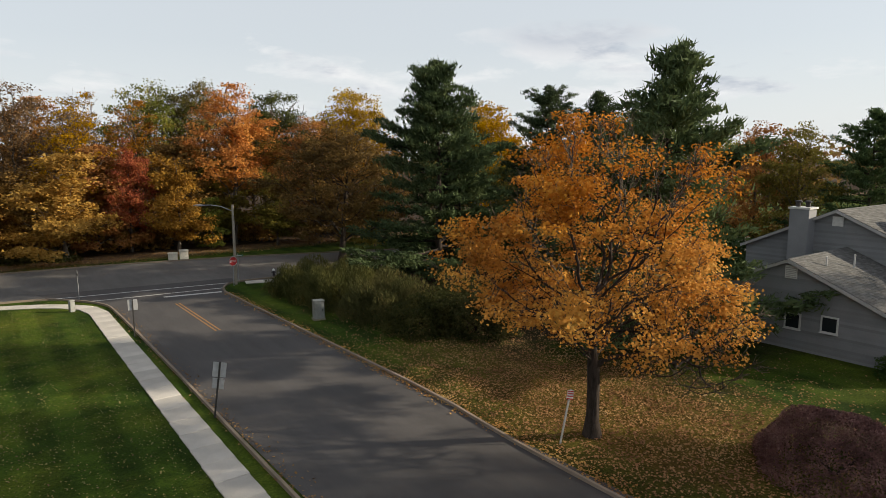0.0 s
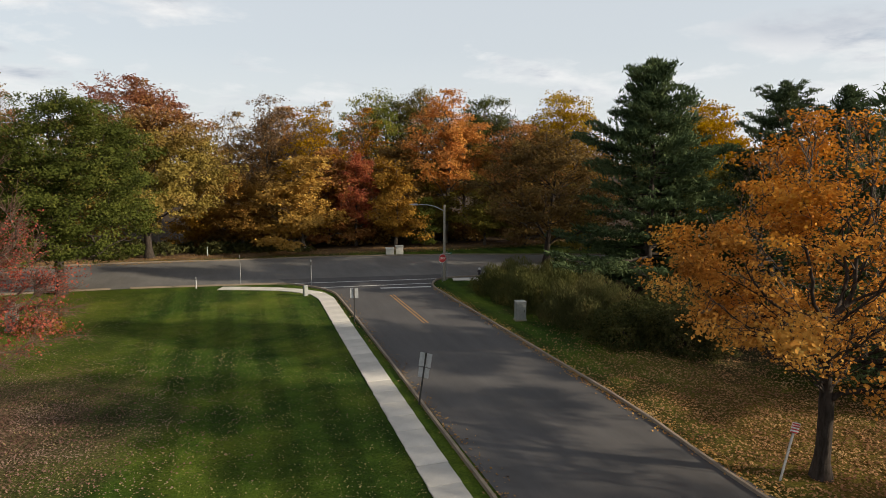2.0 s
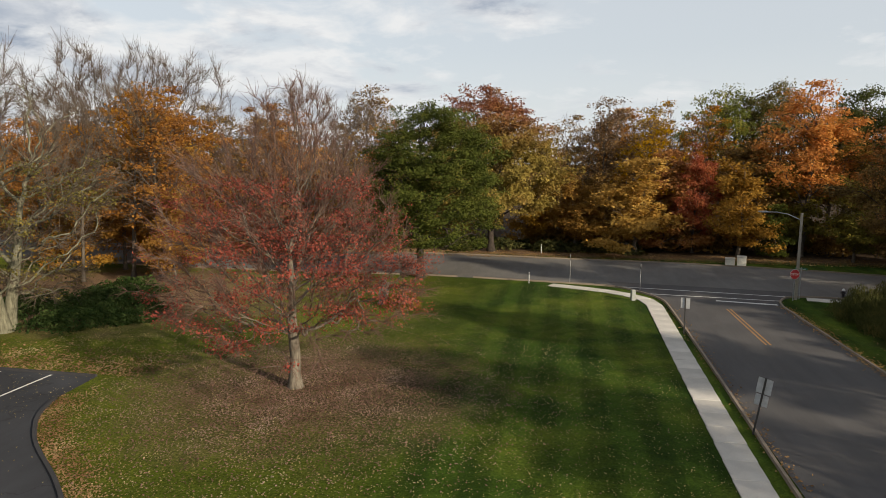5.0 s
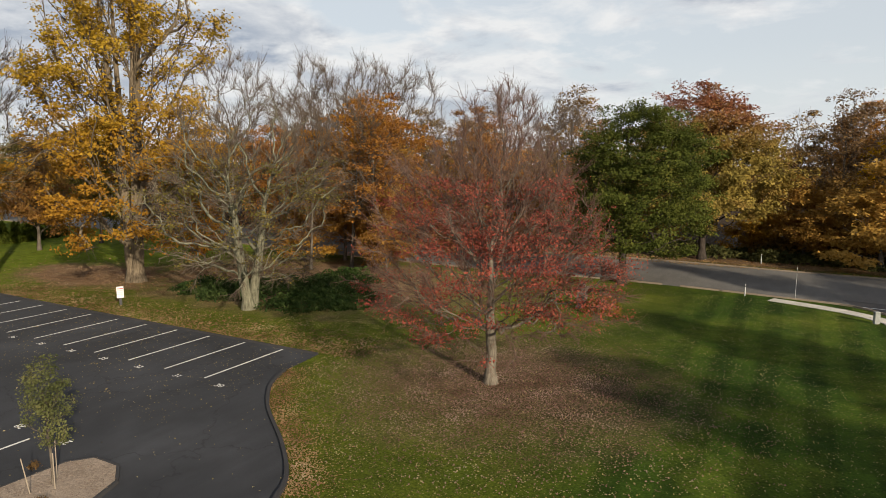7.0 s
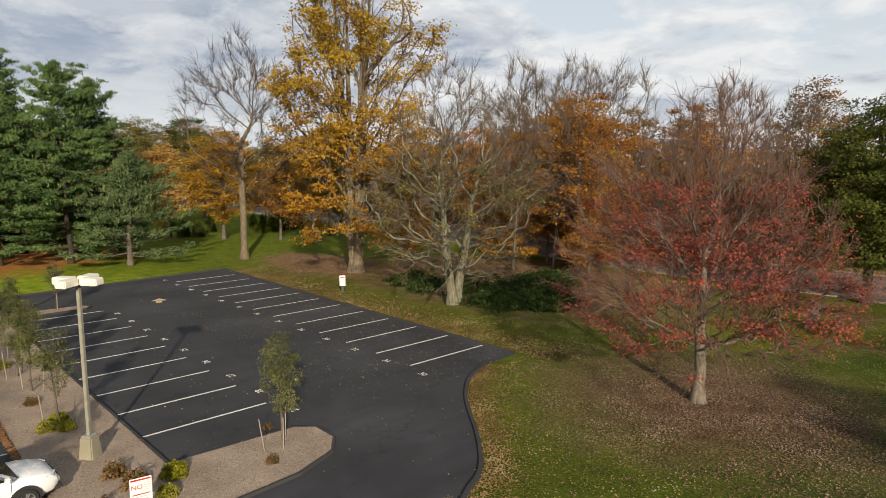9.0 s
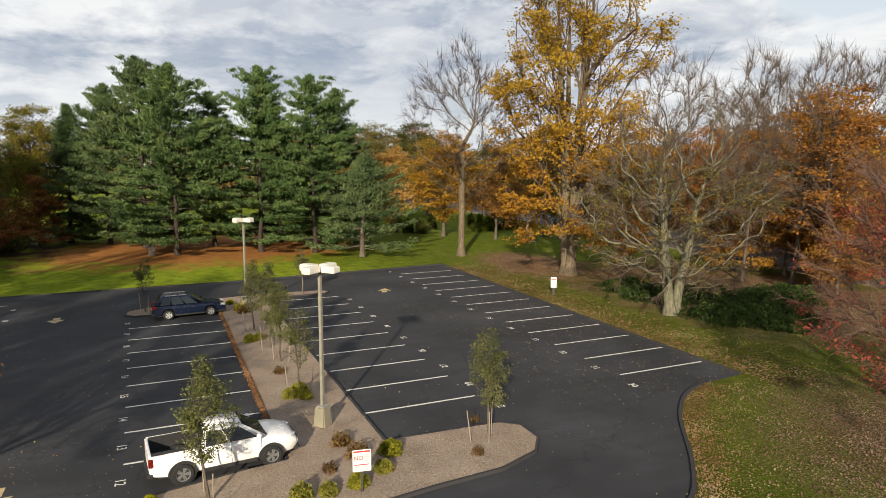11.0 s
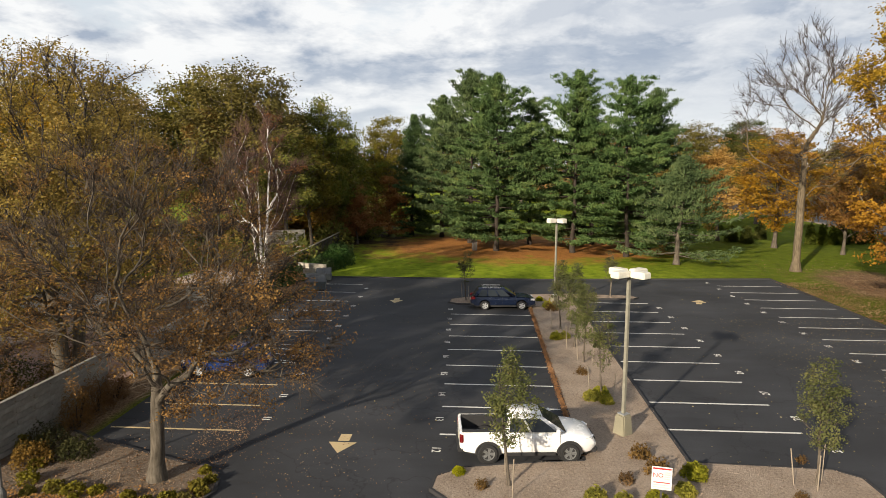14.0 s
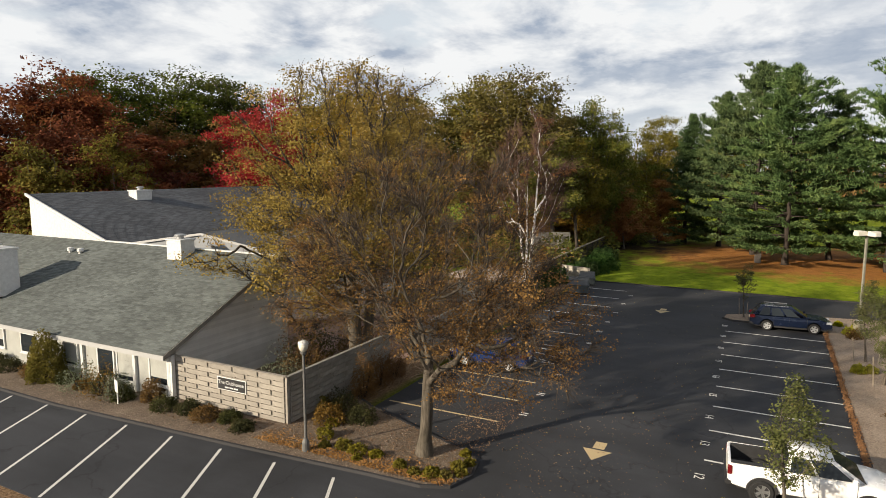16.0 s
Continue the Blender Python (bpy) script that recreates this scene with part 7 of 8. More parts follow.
no = thing("notice_sign", (-18.9, 5.6, 0.1, 0, 0, 80), "white and red notice board on a dark post in the mulch", "sign")
part("post", Geo().box(-0.03, 0.03, -0.02, 0.02, 0, 1.45), M_DARKPOST, no)
part("board", Geo().box(-0.30, 0.30, -0.035, -0.02, 0.72, 1.46), M_WHITE, no, bevel=0.005)
part("header_bar", Geo().box(-0.27, 0.27, -0.040, -0.035, 1.375, 1.425), M_SIGNRED, no, "red header")
word = part("lettering", text_mesh("NO", 0.20), M_SIGNRED, no, "red word")
word.matrix_local = pose(-0.11, -0.038, 1.18, 90, 0, 0)
for i in range(4):
    part("letter_bar", Geo().box(0.08, 0.25, -0.040, -0.035, 1.27 - 0.07 * i, 1.30 - 0.07 * i), M_SIGNBACK, no)
for i in range(3):
    part("letter_bar", Geo().box(-0.24, 0.24, -0.040, -0.035, 0.94 - 0.08 * i, 0.97 - 0.08 * i), M_SIGNRED if i == 0 else M_SIGNBACK, no)
lot_sign = thing("notice_sign", (-43.8, 29.65, 0, 0, 0, 60), "white notice board on a short dark post in the grass", "sign")
part("post", Geo().box(-0.1, 0.1, -0.02, 0.02, 0, 0.65), M_DARKPOST, lot_sign)
part("board", Geo().box(-0.24, 0.24, -0.035, -0.02, 0.55, 1.42), M_WHITE, lot_sign, bevel=0.005)
for i in range(4):
    part("letter_bar", Geo().box(-0.2, 0.2, -0.040, -0.035, 1.22 - 0.14 * i, 1.28 - 0.14 * i), M_SIGNRED if i == 0 else M_SIGNBACK, lot_sign)
bed_sign = thing("notice_sign", (-17.9, -25.6, 0.1, 0, 0, 75), "small white notice on a post among the shrubs", "sign")
part("post", Geo().box(-0.03, 0.03, -0.02, 0.02, 0, 0.9), M_WHITE, bed_sign)
part("board", Geo().box(-0.17, 0.17, -0.035, -0.02, 0.55, 1.1), M_WHITE, bed_sign)

globe = thing("path_lamp", (-18.0, -15.0, 0.1), "slim grey lamp post with a white globe on top", "lamp post")
part("base", Geo().lathe([(0.14, 0), (0.14, 0.35), (0.08, 0.5)], 12), M_LAMPGREY, globe)
part("pole", Geo().tube((0, 0, 0.4), (0, 0, 3.75), 0.055, 0.045, 10), M_LAMPGREY, globe)
part("collar", Geo().lathe([(0.07, 3.72), (0.13, 3.80), (0.13, 3.86)], 12), M_LAMPGREY, globe)
part("globe", Geo().lathe([(0.10, 3.86), (0.16, 3.95), (0.18, 4.06), (0.17, 4.14)], 16), M_LAMPHEAD, globe, "cloudy white globe", smooth=True)
part("cap", Geo().lathe([(0.20, 4.14), (0.18, 4.21), (0.06, 4.28)], 16), M_WHITE, globe, "white cap")

box = thing("utility_cabinet", (18.3, 38.0, 0, 0, 0, -10), "grey-green steel utility cabinet on the grass", "cabinet")
part("body", Geo().box(-0.34, 0.34, -0.28, 0.28, 0.06, 1.25), M_CABINET, box, bevel=0.03)
part("plinth", Geo().box(-0.40, 0.40, -0.34, 0.34, -0.05, 0.08), M_BASE, box)
part("door", Geo().box(-0.29, 0.29, -0.30, -0.28, 0.15, 1.15), M_CABINET, box, bevel=0.01)
part("roof", Geo().box(-0.37, 0.37, -0.32, 0.32, 1.25, 1.31), M_CABINET, box, bevel=0.015)
part("handle", Geo().box(0.18, 0.21, -0.33, -0.30, 0.6, 0.75), M_DARKPOST, box)
for x, y, w2, h in ((17.2, 69.9, 0.45, 0.75), (18.25, 69.6, 0.42, 1.0)):
    ob = thing("service_box", (x, y, 0, 0, 0, -12), "pale green service box on the verge", "cabinet", "service boxes")
    part("body", Geo().box(-w2, w2, -0.4, 0.4, 0, h - 0.1), M_LAMPHEAD, ob, bevel=0.04)
    part("lid", Geo().box(-w2 - 0.04, w2 + 0.04, -0.44, 0.44, h - 0.1, h), M_LAMPHEAD, ob, bevel=0.02)
ped = thing("service_pedestal", (5.5, 50.3, 0, 0, 0, 20), "short weathered grey service post by the pavement", "post")
part("body", Geo().box(-0.17, 0.17, -0.14, 0.14, 0, 0.72), M_CABINET, ped, bevel=0.03)
part("lid", Geo().box(-0.19, 0.19, -0.16, 0.16, 0.72, 0.84), M_CABINET, ped, bevel=0.04)
hyd = thing("fire_hydrant", (22.0, 54.6, 0), "dark fire hydrant with a pale cap", "hydrant")
part("barrel", Geo().lathe([(0.16, 0), (0.16, 0.06), (0.11, 0.08), (0.11, 0.45), (0.14, 0.47), (0.14, 0.52)], 14), M_HYDRANT, hyd)
part("bonnet", Geo().lathe([(0.13, 0.52), (0.11, 0.62), (0.04, 0.68), (0.03, 0.74)], 14), M_WHITE, hyd)
for a in (0, math.pi, -math.pi / 2):
    part("nozzle", Geo().tube((0.1 * math.cos(a), 0.1 * math.sin(a), 0.36), (0.2 * math.cos(a), 0.2 * math.sin(a), 0.36), 0.05, n=10), M_HYDRANT, hyd)
for x, y, h, r, label in ((0.75, 56.3, 2.6, 0.022, "thin grey marker pole at the kerb"), (-2.8, 55.9, 0.97, 0.045, "short greyish-white marker post at the kerb"), (-2.4, 75.0, 1.0, 0.05, "short greyish-white marker post at the woods"), (6.5, 54.6, 2.2, 0.03, "thin grey steel post at the corner")):
    ob = thing("marker_post", (x, y, 0), label, "post", "marker posts")
    part("post", Geo().tube((0, 0, 0), (0, 0, h), r, r, 8), M_SIGNBACK if "white" in label else M_STEEL, ob)
    part("band", Geo().tube((0, 0, h * 0.80), (0, 0, h * 0.90), r * 1.12, r * 1.12, 8), M_DARKPOST, ob)
mon = thing("stone_marker", (-13.1, 45.5, 0), "pale stone pier with a stepped cap on the lawn", "pier")
part("plinth", Geo().box(-0.40, 0.40, -0.40, 0.40, 0, 0.22), M_STONE, mon, bevel=0.03)
part("shaft", Geo().box(-0.30, 0.30, -0.30, 0.30, 0.22, 1.45), M_STONE, mon, bevel=0.02)
part("cap", Geo().box(-0.38, 0.38, -0.38, 0.38, 1.45, 1.60), M_STONE, mon, bevel=0.03)
part("finial", Geo().box(-0.24, 0.24, -0.24, 0.24, 1.60, 1.82, 0.12), M_STONE, mon)
pier = thing("stone_marker", (-80.4, -0.9, 0), "rough stone pier among the pines", "pier")
part("shaft", Geo().box(-0.34, 0.34, -0.34, 0.34, 0, 1.5), M_STONE, pier, bevel=0.05)
part("cap", Geo().box(-0.4, 0.4, -0.4, 0.4, 1.5, 1.66), M_STONE, pier, bevel=0.04)


def dumpster(x, y, turn, s=1.0):
    ob = thing("dumpster", pose(x, y, 0.02, 0, 0, turn) @ Matrix.Diagonal((s, s, s, 1)), "grey steel refuse container with sloping lids", "dumpster", "dumpsters")
    part("body", Geo().prism([(-0.9, 0.15), (0.75, 0.15), (0.95, 0.95), (0.2, 1.5), (-0.9, 1.5)], -0.95, 0.95, "y"), M_BIN, ob, bevel=0.03)
    for y0, y1 in ((-0.97, -0.02), (0.02, 0.97)):
        part("lid", Geo().prism([(-0.93, 1.5), (0.2, 1.5), (1.0, 0.93), (1.0, 0.98), (0.22, 1.56), (-0.93, 1.56)], y0, y1, "y"), M_BINLID, ob, bevel=0.012)
    for yy in (-1.0, 1.0):
        part("pocket", Geo().box(-0.5, 0.6, yy - 0.05, yy + 0.05, 0.7, 0.9), M_BIN, ob)
    for xx in (-0.7, 0.55):
        for yy in (-0.75, 0.75):
            part("caster", Geo().tube((xx, yy - 0.04, 0.08), (xx, yy + 0.04, 0.08), 0.08, n=10), M_RUBBER, ob)


dumpster(-53.2, -14.2, 12, 0.86)
dumpster(-57.6, -14.6, 12, 0.72)

# ---------------------------------------------------------------- fences
def woven_fence(name, x0, y0, x1, y1, high, mat, label, bay=2.2, rows=9, z=0.0):
    """A fence of level boards, each over two bays, that pass before the posts in turn and leave a slot between their ends."""
    L = math.hypot(x1 - x0, y1 - y0)
    ob = thing(name, (x0, y0, z, 0, 0, math.degrees(math.atan2(y1 - y0, x1 - x0))), label, "fence")
    n = max(2, round(L / bay))
    bl = L / n
    bh = high / rows
    post_mesh = Geo().box(-0.06, 0.06, -0.02, 0.02, 0, high + 0.03).mesh("post", 0.006, 1)
    # inner posts get a darker colour than the boards: slot shade painted in
    for i in range(n + 1):
        part("post", post_mesh, M_FENCE_DARK if 0 < i < n else mat, ob).location = (i * bl, 0, 0)
    long_board = Geo().box(0.07, 2 * bl - 0.07, -0.012, 0.012, 0.018, bh - 0.018).mesh("board")
    short_board = Geo().box(0.07, bl - 0.07, -0.012, 0.012, 0.018, bh - 0.018).mesh("board")
    for side in (-1, 1):
        for k in range(rows):
            i = k % 2
            if i:
                part("board", short_board, mat, ob).location = (0, side * 0.06, k * bh + 0.03)
            while i < n:
                last = i + 2 > n
                part("board", short_board if last else long_board, mat, ob).location = (i * bl, side * 0.06, k * bh + 0.03)
                i += 2
    part("cap_rail", Geo().box(-0.04, L + 0.04, -0.085, 0.085, high + 0.03, high + 0.06), mat, ob, bevel=0.006)
    return ob


woven_fence("clubhouse_fence", -19.62, -17.3, -19.62, -23.83, 2.0, M_FENCE, "tan woven board fence with a name board", 0.72, 9, 0.1)
woven_fence("courtyard_fence", -19.7, -17.25, -27.5, -17.25, 2.0, M_FENCE_GREY, "weathered grey woven board fence behind the bed", 0.98, 9, 0.1)
woven_fence("car_park_fence", -30.0, -17.4, -47.2, -17.9, 1.7, M_FENCE_GREY, "weathered grey woven board fence along the bays", 2.5, 7)
woven_fence("side_fence", -47.3, -18.0, -45.2, -21.8, 1.7, M_FENCE_GREY, "weathered grey woven board fence beside the birch", 2.2, 7)
woven_fence("screen_fence", -68.0, -23.8, -69.4, -19.7, 3.5, M_FENCE_LIGHT, "tall tan slatted screen behind the birch", 1.45, 16)
woven_fence("low_screen", -59.8, -17.6, -58.8, -14.7, 1.3, M_FENCE_LIGHT, "low pale slatted screen behind the dumpsters", 1.6, 5)


def lattice_fence(x0, y0, x1, y1, high, pitch=0.24):
    """A dark lattice of crossing laths under a pale top rail."""
    L = math.hypot(x1 - x0, y1 - y0)
    ob = thing("lattice_fence", (x0, y0, 0, 0, 0, math.degrees(math.atan2(y1 - y0, x1 - x0))), "dark lattice fence with a weathered pale top rail", "fence")
    n = round(L / 2.6)
    post = Geo().box(-0.05, 0.05, -0.05, 0.05, 0, high).mesh("post", 0.006, 1)
    for i in range(n + 1):
        part("post", post, M_FENCE_DARK, ob).location = (i * L / n, 0, 0)
    part("top_rail", Geo().box(-0.1, L + 0.1, -0.07, 0.07, high - 0.02, high + 0.08), M_FENCE_LIGHT, ob, "weathered pale rail")
    part("bottom_rail", Geo().box(0, L, -0.03, 0.03, 0.10, 0.18), M_FENCE_DARK, ob)
    g = Geo()
    h = high - 0.2
    for s, y in ((1, 0.012), (-1, -0.012)):
        k = 0
        while k * pitch < L - h:
            u0 = k * pitch + (0 if s > 0 else h)
            u1 = u0 + s * h
            g.add([(u0 - 0.03, y, 0.15), (u0 + 0.03, y, 0.15), (u1 + 0.03, y, 0.15 + h), (u1 - 0.03, y, 0.15 + h), (u0 - 0.03, y + 0.01, 0.15), (u0 + 0.03, y + 0.01, 0.15), (u1 + 0.03, y + 0.01, 0.15 + h), (u1 - 0.03, y + 0.01, 0.15 + h)],
                  [(0, 1, 2, 3), (7, 6, 5, 4), (0, 4, 5, 1), (2, 6, 7, 3), (1, 5, 6, 2), (3, 7, 4, 0)])
            k += 1
    tagged(part("lattice", g, M_FENCE_DARK, ob), kind="stuff")


lattice_fence(-52.0, -18.45, -84.0, -18.8, 1.85)
terrace = part("terrace", Geo().box(-77, -55.5, -28.5, -19.9, 0.0, 0.06), M_TERRACE)
tagged(terrace, "pale pinkish stone terrace behind the birch", "paving", kind="structure")
board = thing("name_board", pose(-19.53, -20.25, 1.34, 90, 0, 90) @ Matrix.Diagonal((0.9, 0.9, 1, 1)), "dark name board with white lettering on the fence", "sign")
part("panel", Geo().box(-0.92, 0.92, -0.32, 0.32, 0, 0.03), M_WHITE, board, "white rim")
part("face", Geo().box(-0.88, 0.88, -0.28, 0.28, 0.03, 0.036), M_BLACK, board, "black face")
for word_text, word_x in (("The", -0.645), ("Clubhouse", 0.215)):
    part("word", text_mesh(word_text, 0.27), M_WHITE, board, "white word").matrix_local = pose(word_x, 0.06, 0.038, 0, 0, 0)
for i in range(3):
    part("letter_bar", Geo().box(-0.42 + 0.30 * i, -0.18 + 0.30 * i, -0.20, -0.13, 0.036, 0.040), M_WHITE, board)

# ---------------------------------------------------------------- buildings
def lap_wall(parent, mat, p0, p1, profile, step=0.16):
    """Lap siding on a wall from p0 to p1, one board a course: profile(u) is the wall's height at u metres along it."""
    L = math.hypot(p1[0] - p0[0], p1[1] - p0[1])
    d = ((p1[0] - p0[0]) / L, (p1[1] - p0[1]) / L)
    n = (d[1], -d[0])

    def P(u, h, o):
        return (p0[0] + d[0] * u + n[0] * o, p0[1] + d[1] * u + n[1] * o, h)
    top = max(profile(L * i / 60) for i in range(61))
    z = p0[2]
    while z < top - 0.02:
        us = [L * i / 120 for i in range(121) if profile(L * i / 120) > z + 0.01]
        if us:
            u0, u1, z1 = us[0], us[-1], z + step
            tops = [u for u in us if profile(u) > z1]
            t0, t1 = (tops[0], tops[-1]) if tops else ((u0 + u1) / 2 - 0.01, (u0 + u1) / 2 + 0.01)
            part("siding_board", Geo().add([P(u0, z, 0.045), P(u1, z, 0.045), P(t1, z1, 0.006), P(t0, z1, 0.006), P(u0, z, 0.0), P(u1, z, 0.0), P(t1, z1, 0.0), P(t0, z1, 0.0)],
                 [(0, 1, 2, 3), (4, 5, 1, 0), (7, 6, 5, 4), (0, 3, 7, 4), (1, 5, 6, 2), (3, 2, 6, 7)]), mat, parent)
        z += step


def shingles(p00, p10, p11, p01, course=0.145, tab=0.26, lift=0.026, seed=1):
    """Overlapping courses of shingle tabs on a roof slope; p00 to p10 is the eave, p01 to p11 the ridge."""
    rng = random.Random(seed)
    a, b, c, d = (Vector(p) for p in (p00, p10, p11, p01))
    n = (b - a).cross(d - a).normalized()
    if n.z < 0:
        n = -n
    rows = int(max((d - a).length, (c - b).length) / course)
    g_v, g_f = [], []
    for i in range(rows):
        v0, v1 = i / rows, min(1.0, (i + 1.15) / rows)
        l0, r0 = a.lerp(d, v0), b.lerp(c, v0)
        l1, r1 = a.lerp(d, v1), b.lerp(c, v1)
        L = (r0 - l0).length
        m = max(1, int(L / tab))
        cuts = [0.0] + sorted(min(0.99, max(0.01, (j + rng.uniform(-0.3, 0.3)) / m)) for j in range(1, m)) + [1.0]
        for u0, u1 in zip(cuts, cuts[1:]):
            k = len(g_v)
            up = n * (lift + rng.uniform(0, 0.004))
            g_v += [l0.lerp(r0, u0) + up, l0.lerp(r0, u1) + up, l1.lerp(r1, u1) + n * 0.003, l1.lerp(r1, u0) + n * 0.003, l0.lerp(r0, u0), l0.lerp(r0, u1)]
            g_f += [(k, k + 1, k + 2, k + 3), (k + 4, k + 5, k + 1, k)]
    me = bpy.data.meshes.new("shingles")
    me.from_pydata([tuple(p) for p in g_v], [], g_f)
    return me


def roof_slab(p00, p10, p11, p01, thick=0.16):
    v = [Vector(p) for p in (p00, p10, p11, p01)]
    return Geo().add([tuple(p) for p in v] + [tuple(p - Vector((0, 0, thick))) for p in v], [(0, 1, 2, 3), (7, 6, 5, 4), (0, 4, 5, 1), (1, 5, 6, 2), (2, 6, 7, 3), (3, 7, 4, 0)])


def window(parent, p, along, w2, h, rim=0.07, blind=0.0, name="window", z=0.0):
    """A framed window on a wall. p: its lower corner; along: the wall's way; its face looks to the right of that way."""
    ang = math.degrees(math.atan2(along[1], along[0]))
    frame_ob = part(name, Geo().box(0, w2, -0.05, 0.03, 0, rim).box(0, w2, -0.05, 0.03, h - rim, h).box(0, rim, -0.05, 0.03, rim, h - rim).box(w2 - rim, w2, -0.05, 0.03, rim, h - rim), M_WHITE, parent)
    frame_ob.matrix_local = pose(p[0], p[1], p[2], 0, 0, ang)
    part("pane", Geo().box(rim, w2 - rim, -0.012, 0.0, rim, h - rim), M_GLASS, frame_ob)
    if blind:
        part("blind", Geo().box(rim, w2 - rim, -0.020, -0.014, h - rim - (h - 2 * rim) * blind, h - rim), M_STUCCO, frame_ob, "white blind")
    part("sill", Geo().box(-0.03, w2 + 0.03, -0.09, 0.0, -0.04, 0.0), M_WHITE, frame_ob)
    return frame_ob


# the clubhouse: a low front wing, a taller roof behind it
club = thing("clubhouse", (0, 0, 0), "low clubhouse with white walls and grey shingle roofs", "building")
X0, YN, YS, XR, ZR, ZE = -19.45, -23.85, -62.0, -26.7, 5.85, 2.32
part("wall", Geo().box(X0 - 0.25, X0, YS, YN, 0, 2.45), M_STUCCO, club, "white plastered front wall")
part("wall", Geo().prism([(X0 - 0.02, 0), (XR - 0.6, 0), (XR - 0.6, 5.5), (XR, 5.6), (X0 - 0.02, 2.3)], YN - 0.25, YN - 0.01, "y"), M_SIDING_CLUB, club, "grey-brown end wall")
part("wall", Geo().box(XR - 0.62, XR - 0.38, YS, YN - 0.26, 0, 5.4), M_SIDING_CLUB, club)
lap_wall(club, M_SIDING_CLUB, (XR - 0.6, YN, 0), (X0, YN, 0), lambda u: min(5.5, 2.1 + 0.485 * (7.85 - u)))
E0, E1, R1, R0 = (-18.9, YS, ZE), (-18.9, YN + 0.15, ZE), (XR, YN + 0.15, ZR), (XR, YS, ZR)
part("roof", roof_slab(E0, E1, R1, R0, 0.18), M_ROOF, club, "grey shingle front roof")
tagged(part("shingle_field", shingles(E0, E1, R1, R0, 0.155, 0.30, seed=3), M_ROOF, club), kind="stuff")
part("roof", roof_slab((XR, YS, ZR - 0.02), (XR, YN + 0.15, ZR - 0.02), (XR - 0.8, YN + 0.15, ZR - 0.24), (XR - 0.8, YS, ZR - 0.24), 0.18), M_ROOF, club)
part("fascia", Geo().box(-18.93, -18.86, YS, YN + 0.18, ZE - 0.24, ZE - 0.02), M_SIDING_LIGHT, club)
part("rake_trim", Geo().prism([(-18.88, ZE - 0.22), (-18.88, ZE - 0.01), (XR, ZR - 0.01), (XR, ZR - 0.22)], YN + 0.15, YN + 0.19, "y"), M_FENCE_GREY, club)
part("ridge_trim", Geo().box(XR - 0.12, XR + 0.1, -38.3, YN + 0.15, ZR, ZR + 0.07), M_WHITE, club)
for y, w2, z, h, blind in ((-25.35, 1.35, 0.62, 1.35, 0.75), (-27.65, 1.3, 0.45, 1.5, 0.85), (-29.1, 1.3, 0.45, 1.5, 0.0), (-31.8, 1.2, 0.62, 1.25, 0.9), (-35.5, 1.4, 0.75, 1.15, 0.0), (-38.3, 1.3, 0.75, 1.15, 0.6), (-41.5, 1.3, 0.75, 1.15, 0.6)):
    window(club, (X0 + 0.03, y, z), (0, 1), w2, h, 0.09, blind)
for y in (-23.95, -26.3, -30.2, -33.2):
    part("post", Geo().box(X0, X0 + 0.14, y - 0.09, y + 0.09, 0, 2.3), M_WHITE, club)
part("corner_board", Geo().box(X0 - 0.06, X0 + 0.13, YN - 0.02, YN + 0.13, 0, 2.2), M_WHITE, club, "white corner board")
part("downpipe", Geo().tube((X0 + 0.1, YN - 0.1, 0), (X0 + 0.1, YN - 0.1, 2.2), 0.05, n=8), M_WHITE, club)
# upper roof: ridge runs away from the front, slope faces north
part("wall", Geo().prism([(-38.3, 5.4), (-46.8, 5.4), (-46.8, 8.6), (-38.3, 5.72)], -27.2, -26.95, "x"), M_WHITE, club, "white gable wall under the upper roof")
part("wall", Geo().box(-58, -27.2, -47.0, -46.6, 0, 8.5), M_SIDING_CLUB, club)
UE0, UE1, UR1, UR0 = (-26.8, -37.6, 5.55), (-58, -37.6, 5.55), (-58, -46.9, 8.75), (-26.8, -46.9, 8.75)
part("roof", roof_slab(UE0, UE1, UR1, UR0, 0.2), M_ROOF_DARK, club, "dark grey upper roof")
tagged(part("shingle_field", shingles(UE1, UE0, UR0, UR1, 0.16, 0.4, 0.012, seed=4), M_ROOF_DARK, club), kind="stuff")
part("wall", Geo().box(-58, -27.2, -46.6, -37.9, 0, 5.3), M_SIDING_CLUB, club)
part("rake_trim", Geo().prism([(-37.55, 5.42), (-37.55, 5.62), (-46.9, 8.82), (-46.9, 8.62)], -26.82, -26.70, "x"), M_WHITE, club)
# low clerestory gable between the two roofs
part("wall", Geo().prism([(-38.2, 4.5), (-26.5, 4.5), (-26.5, 5.9), (-31.0, 6.55), (-38.2, 5.5)], -28.3, -28.0, "x"), M_SIDING, club, "grey clerestory wall")
part("roof", roof_slab((-27.9, -26.4, 6.0), (-27.9, -31.0, 6.66), (-31.5, -31.0, 6.66), (-31.5, -26.4, 6.0), 0.12), M_ROOF_DARK, club)
part("roof", roof_slab((-27.9, -31.0, 6.66), (-27.9, -38.3, 5.6), (-31.5, -38.3, 5.6), (-31.5, -31.0, 6.66), 0.12), M_ROOF_DARK, club)
part("roof_trim", Geo().prism([(-26.4, 5.86), (-26.4, 6.0), (-31.0, 6.66), (-38.3, 5.6), (-38.3, 5.46), (-31.0, 6.52)], -27.92, -27.84, "x"), M_SIDING_LIGHT, club)
part("wall", Geo().box(-31.5, -28.3, -37.9, -29.4, 0, 5.2), M_SIDING_CLUB, club)


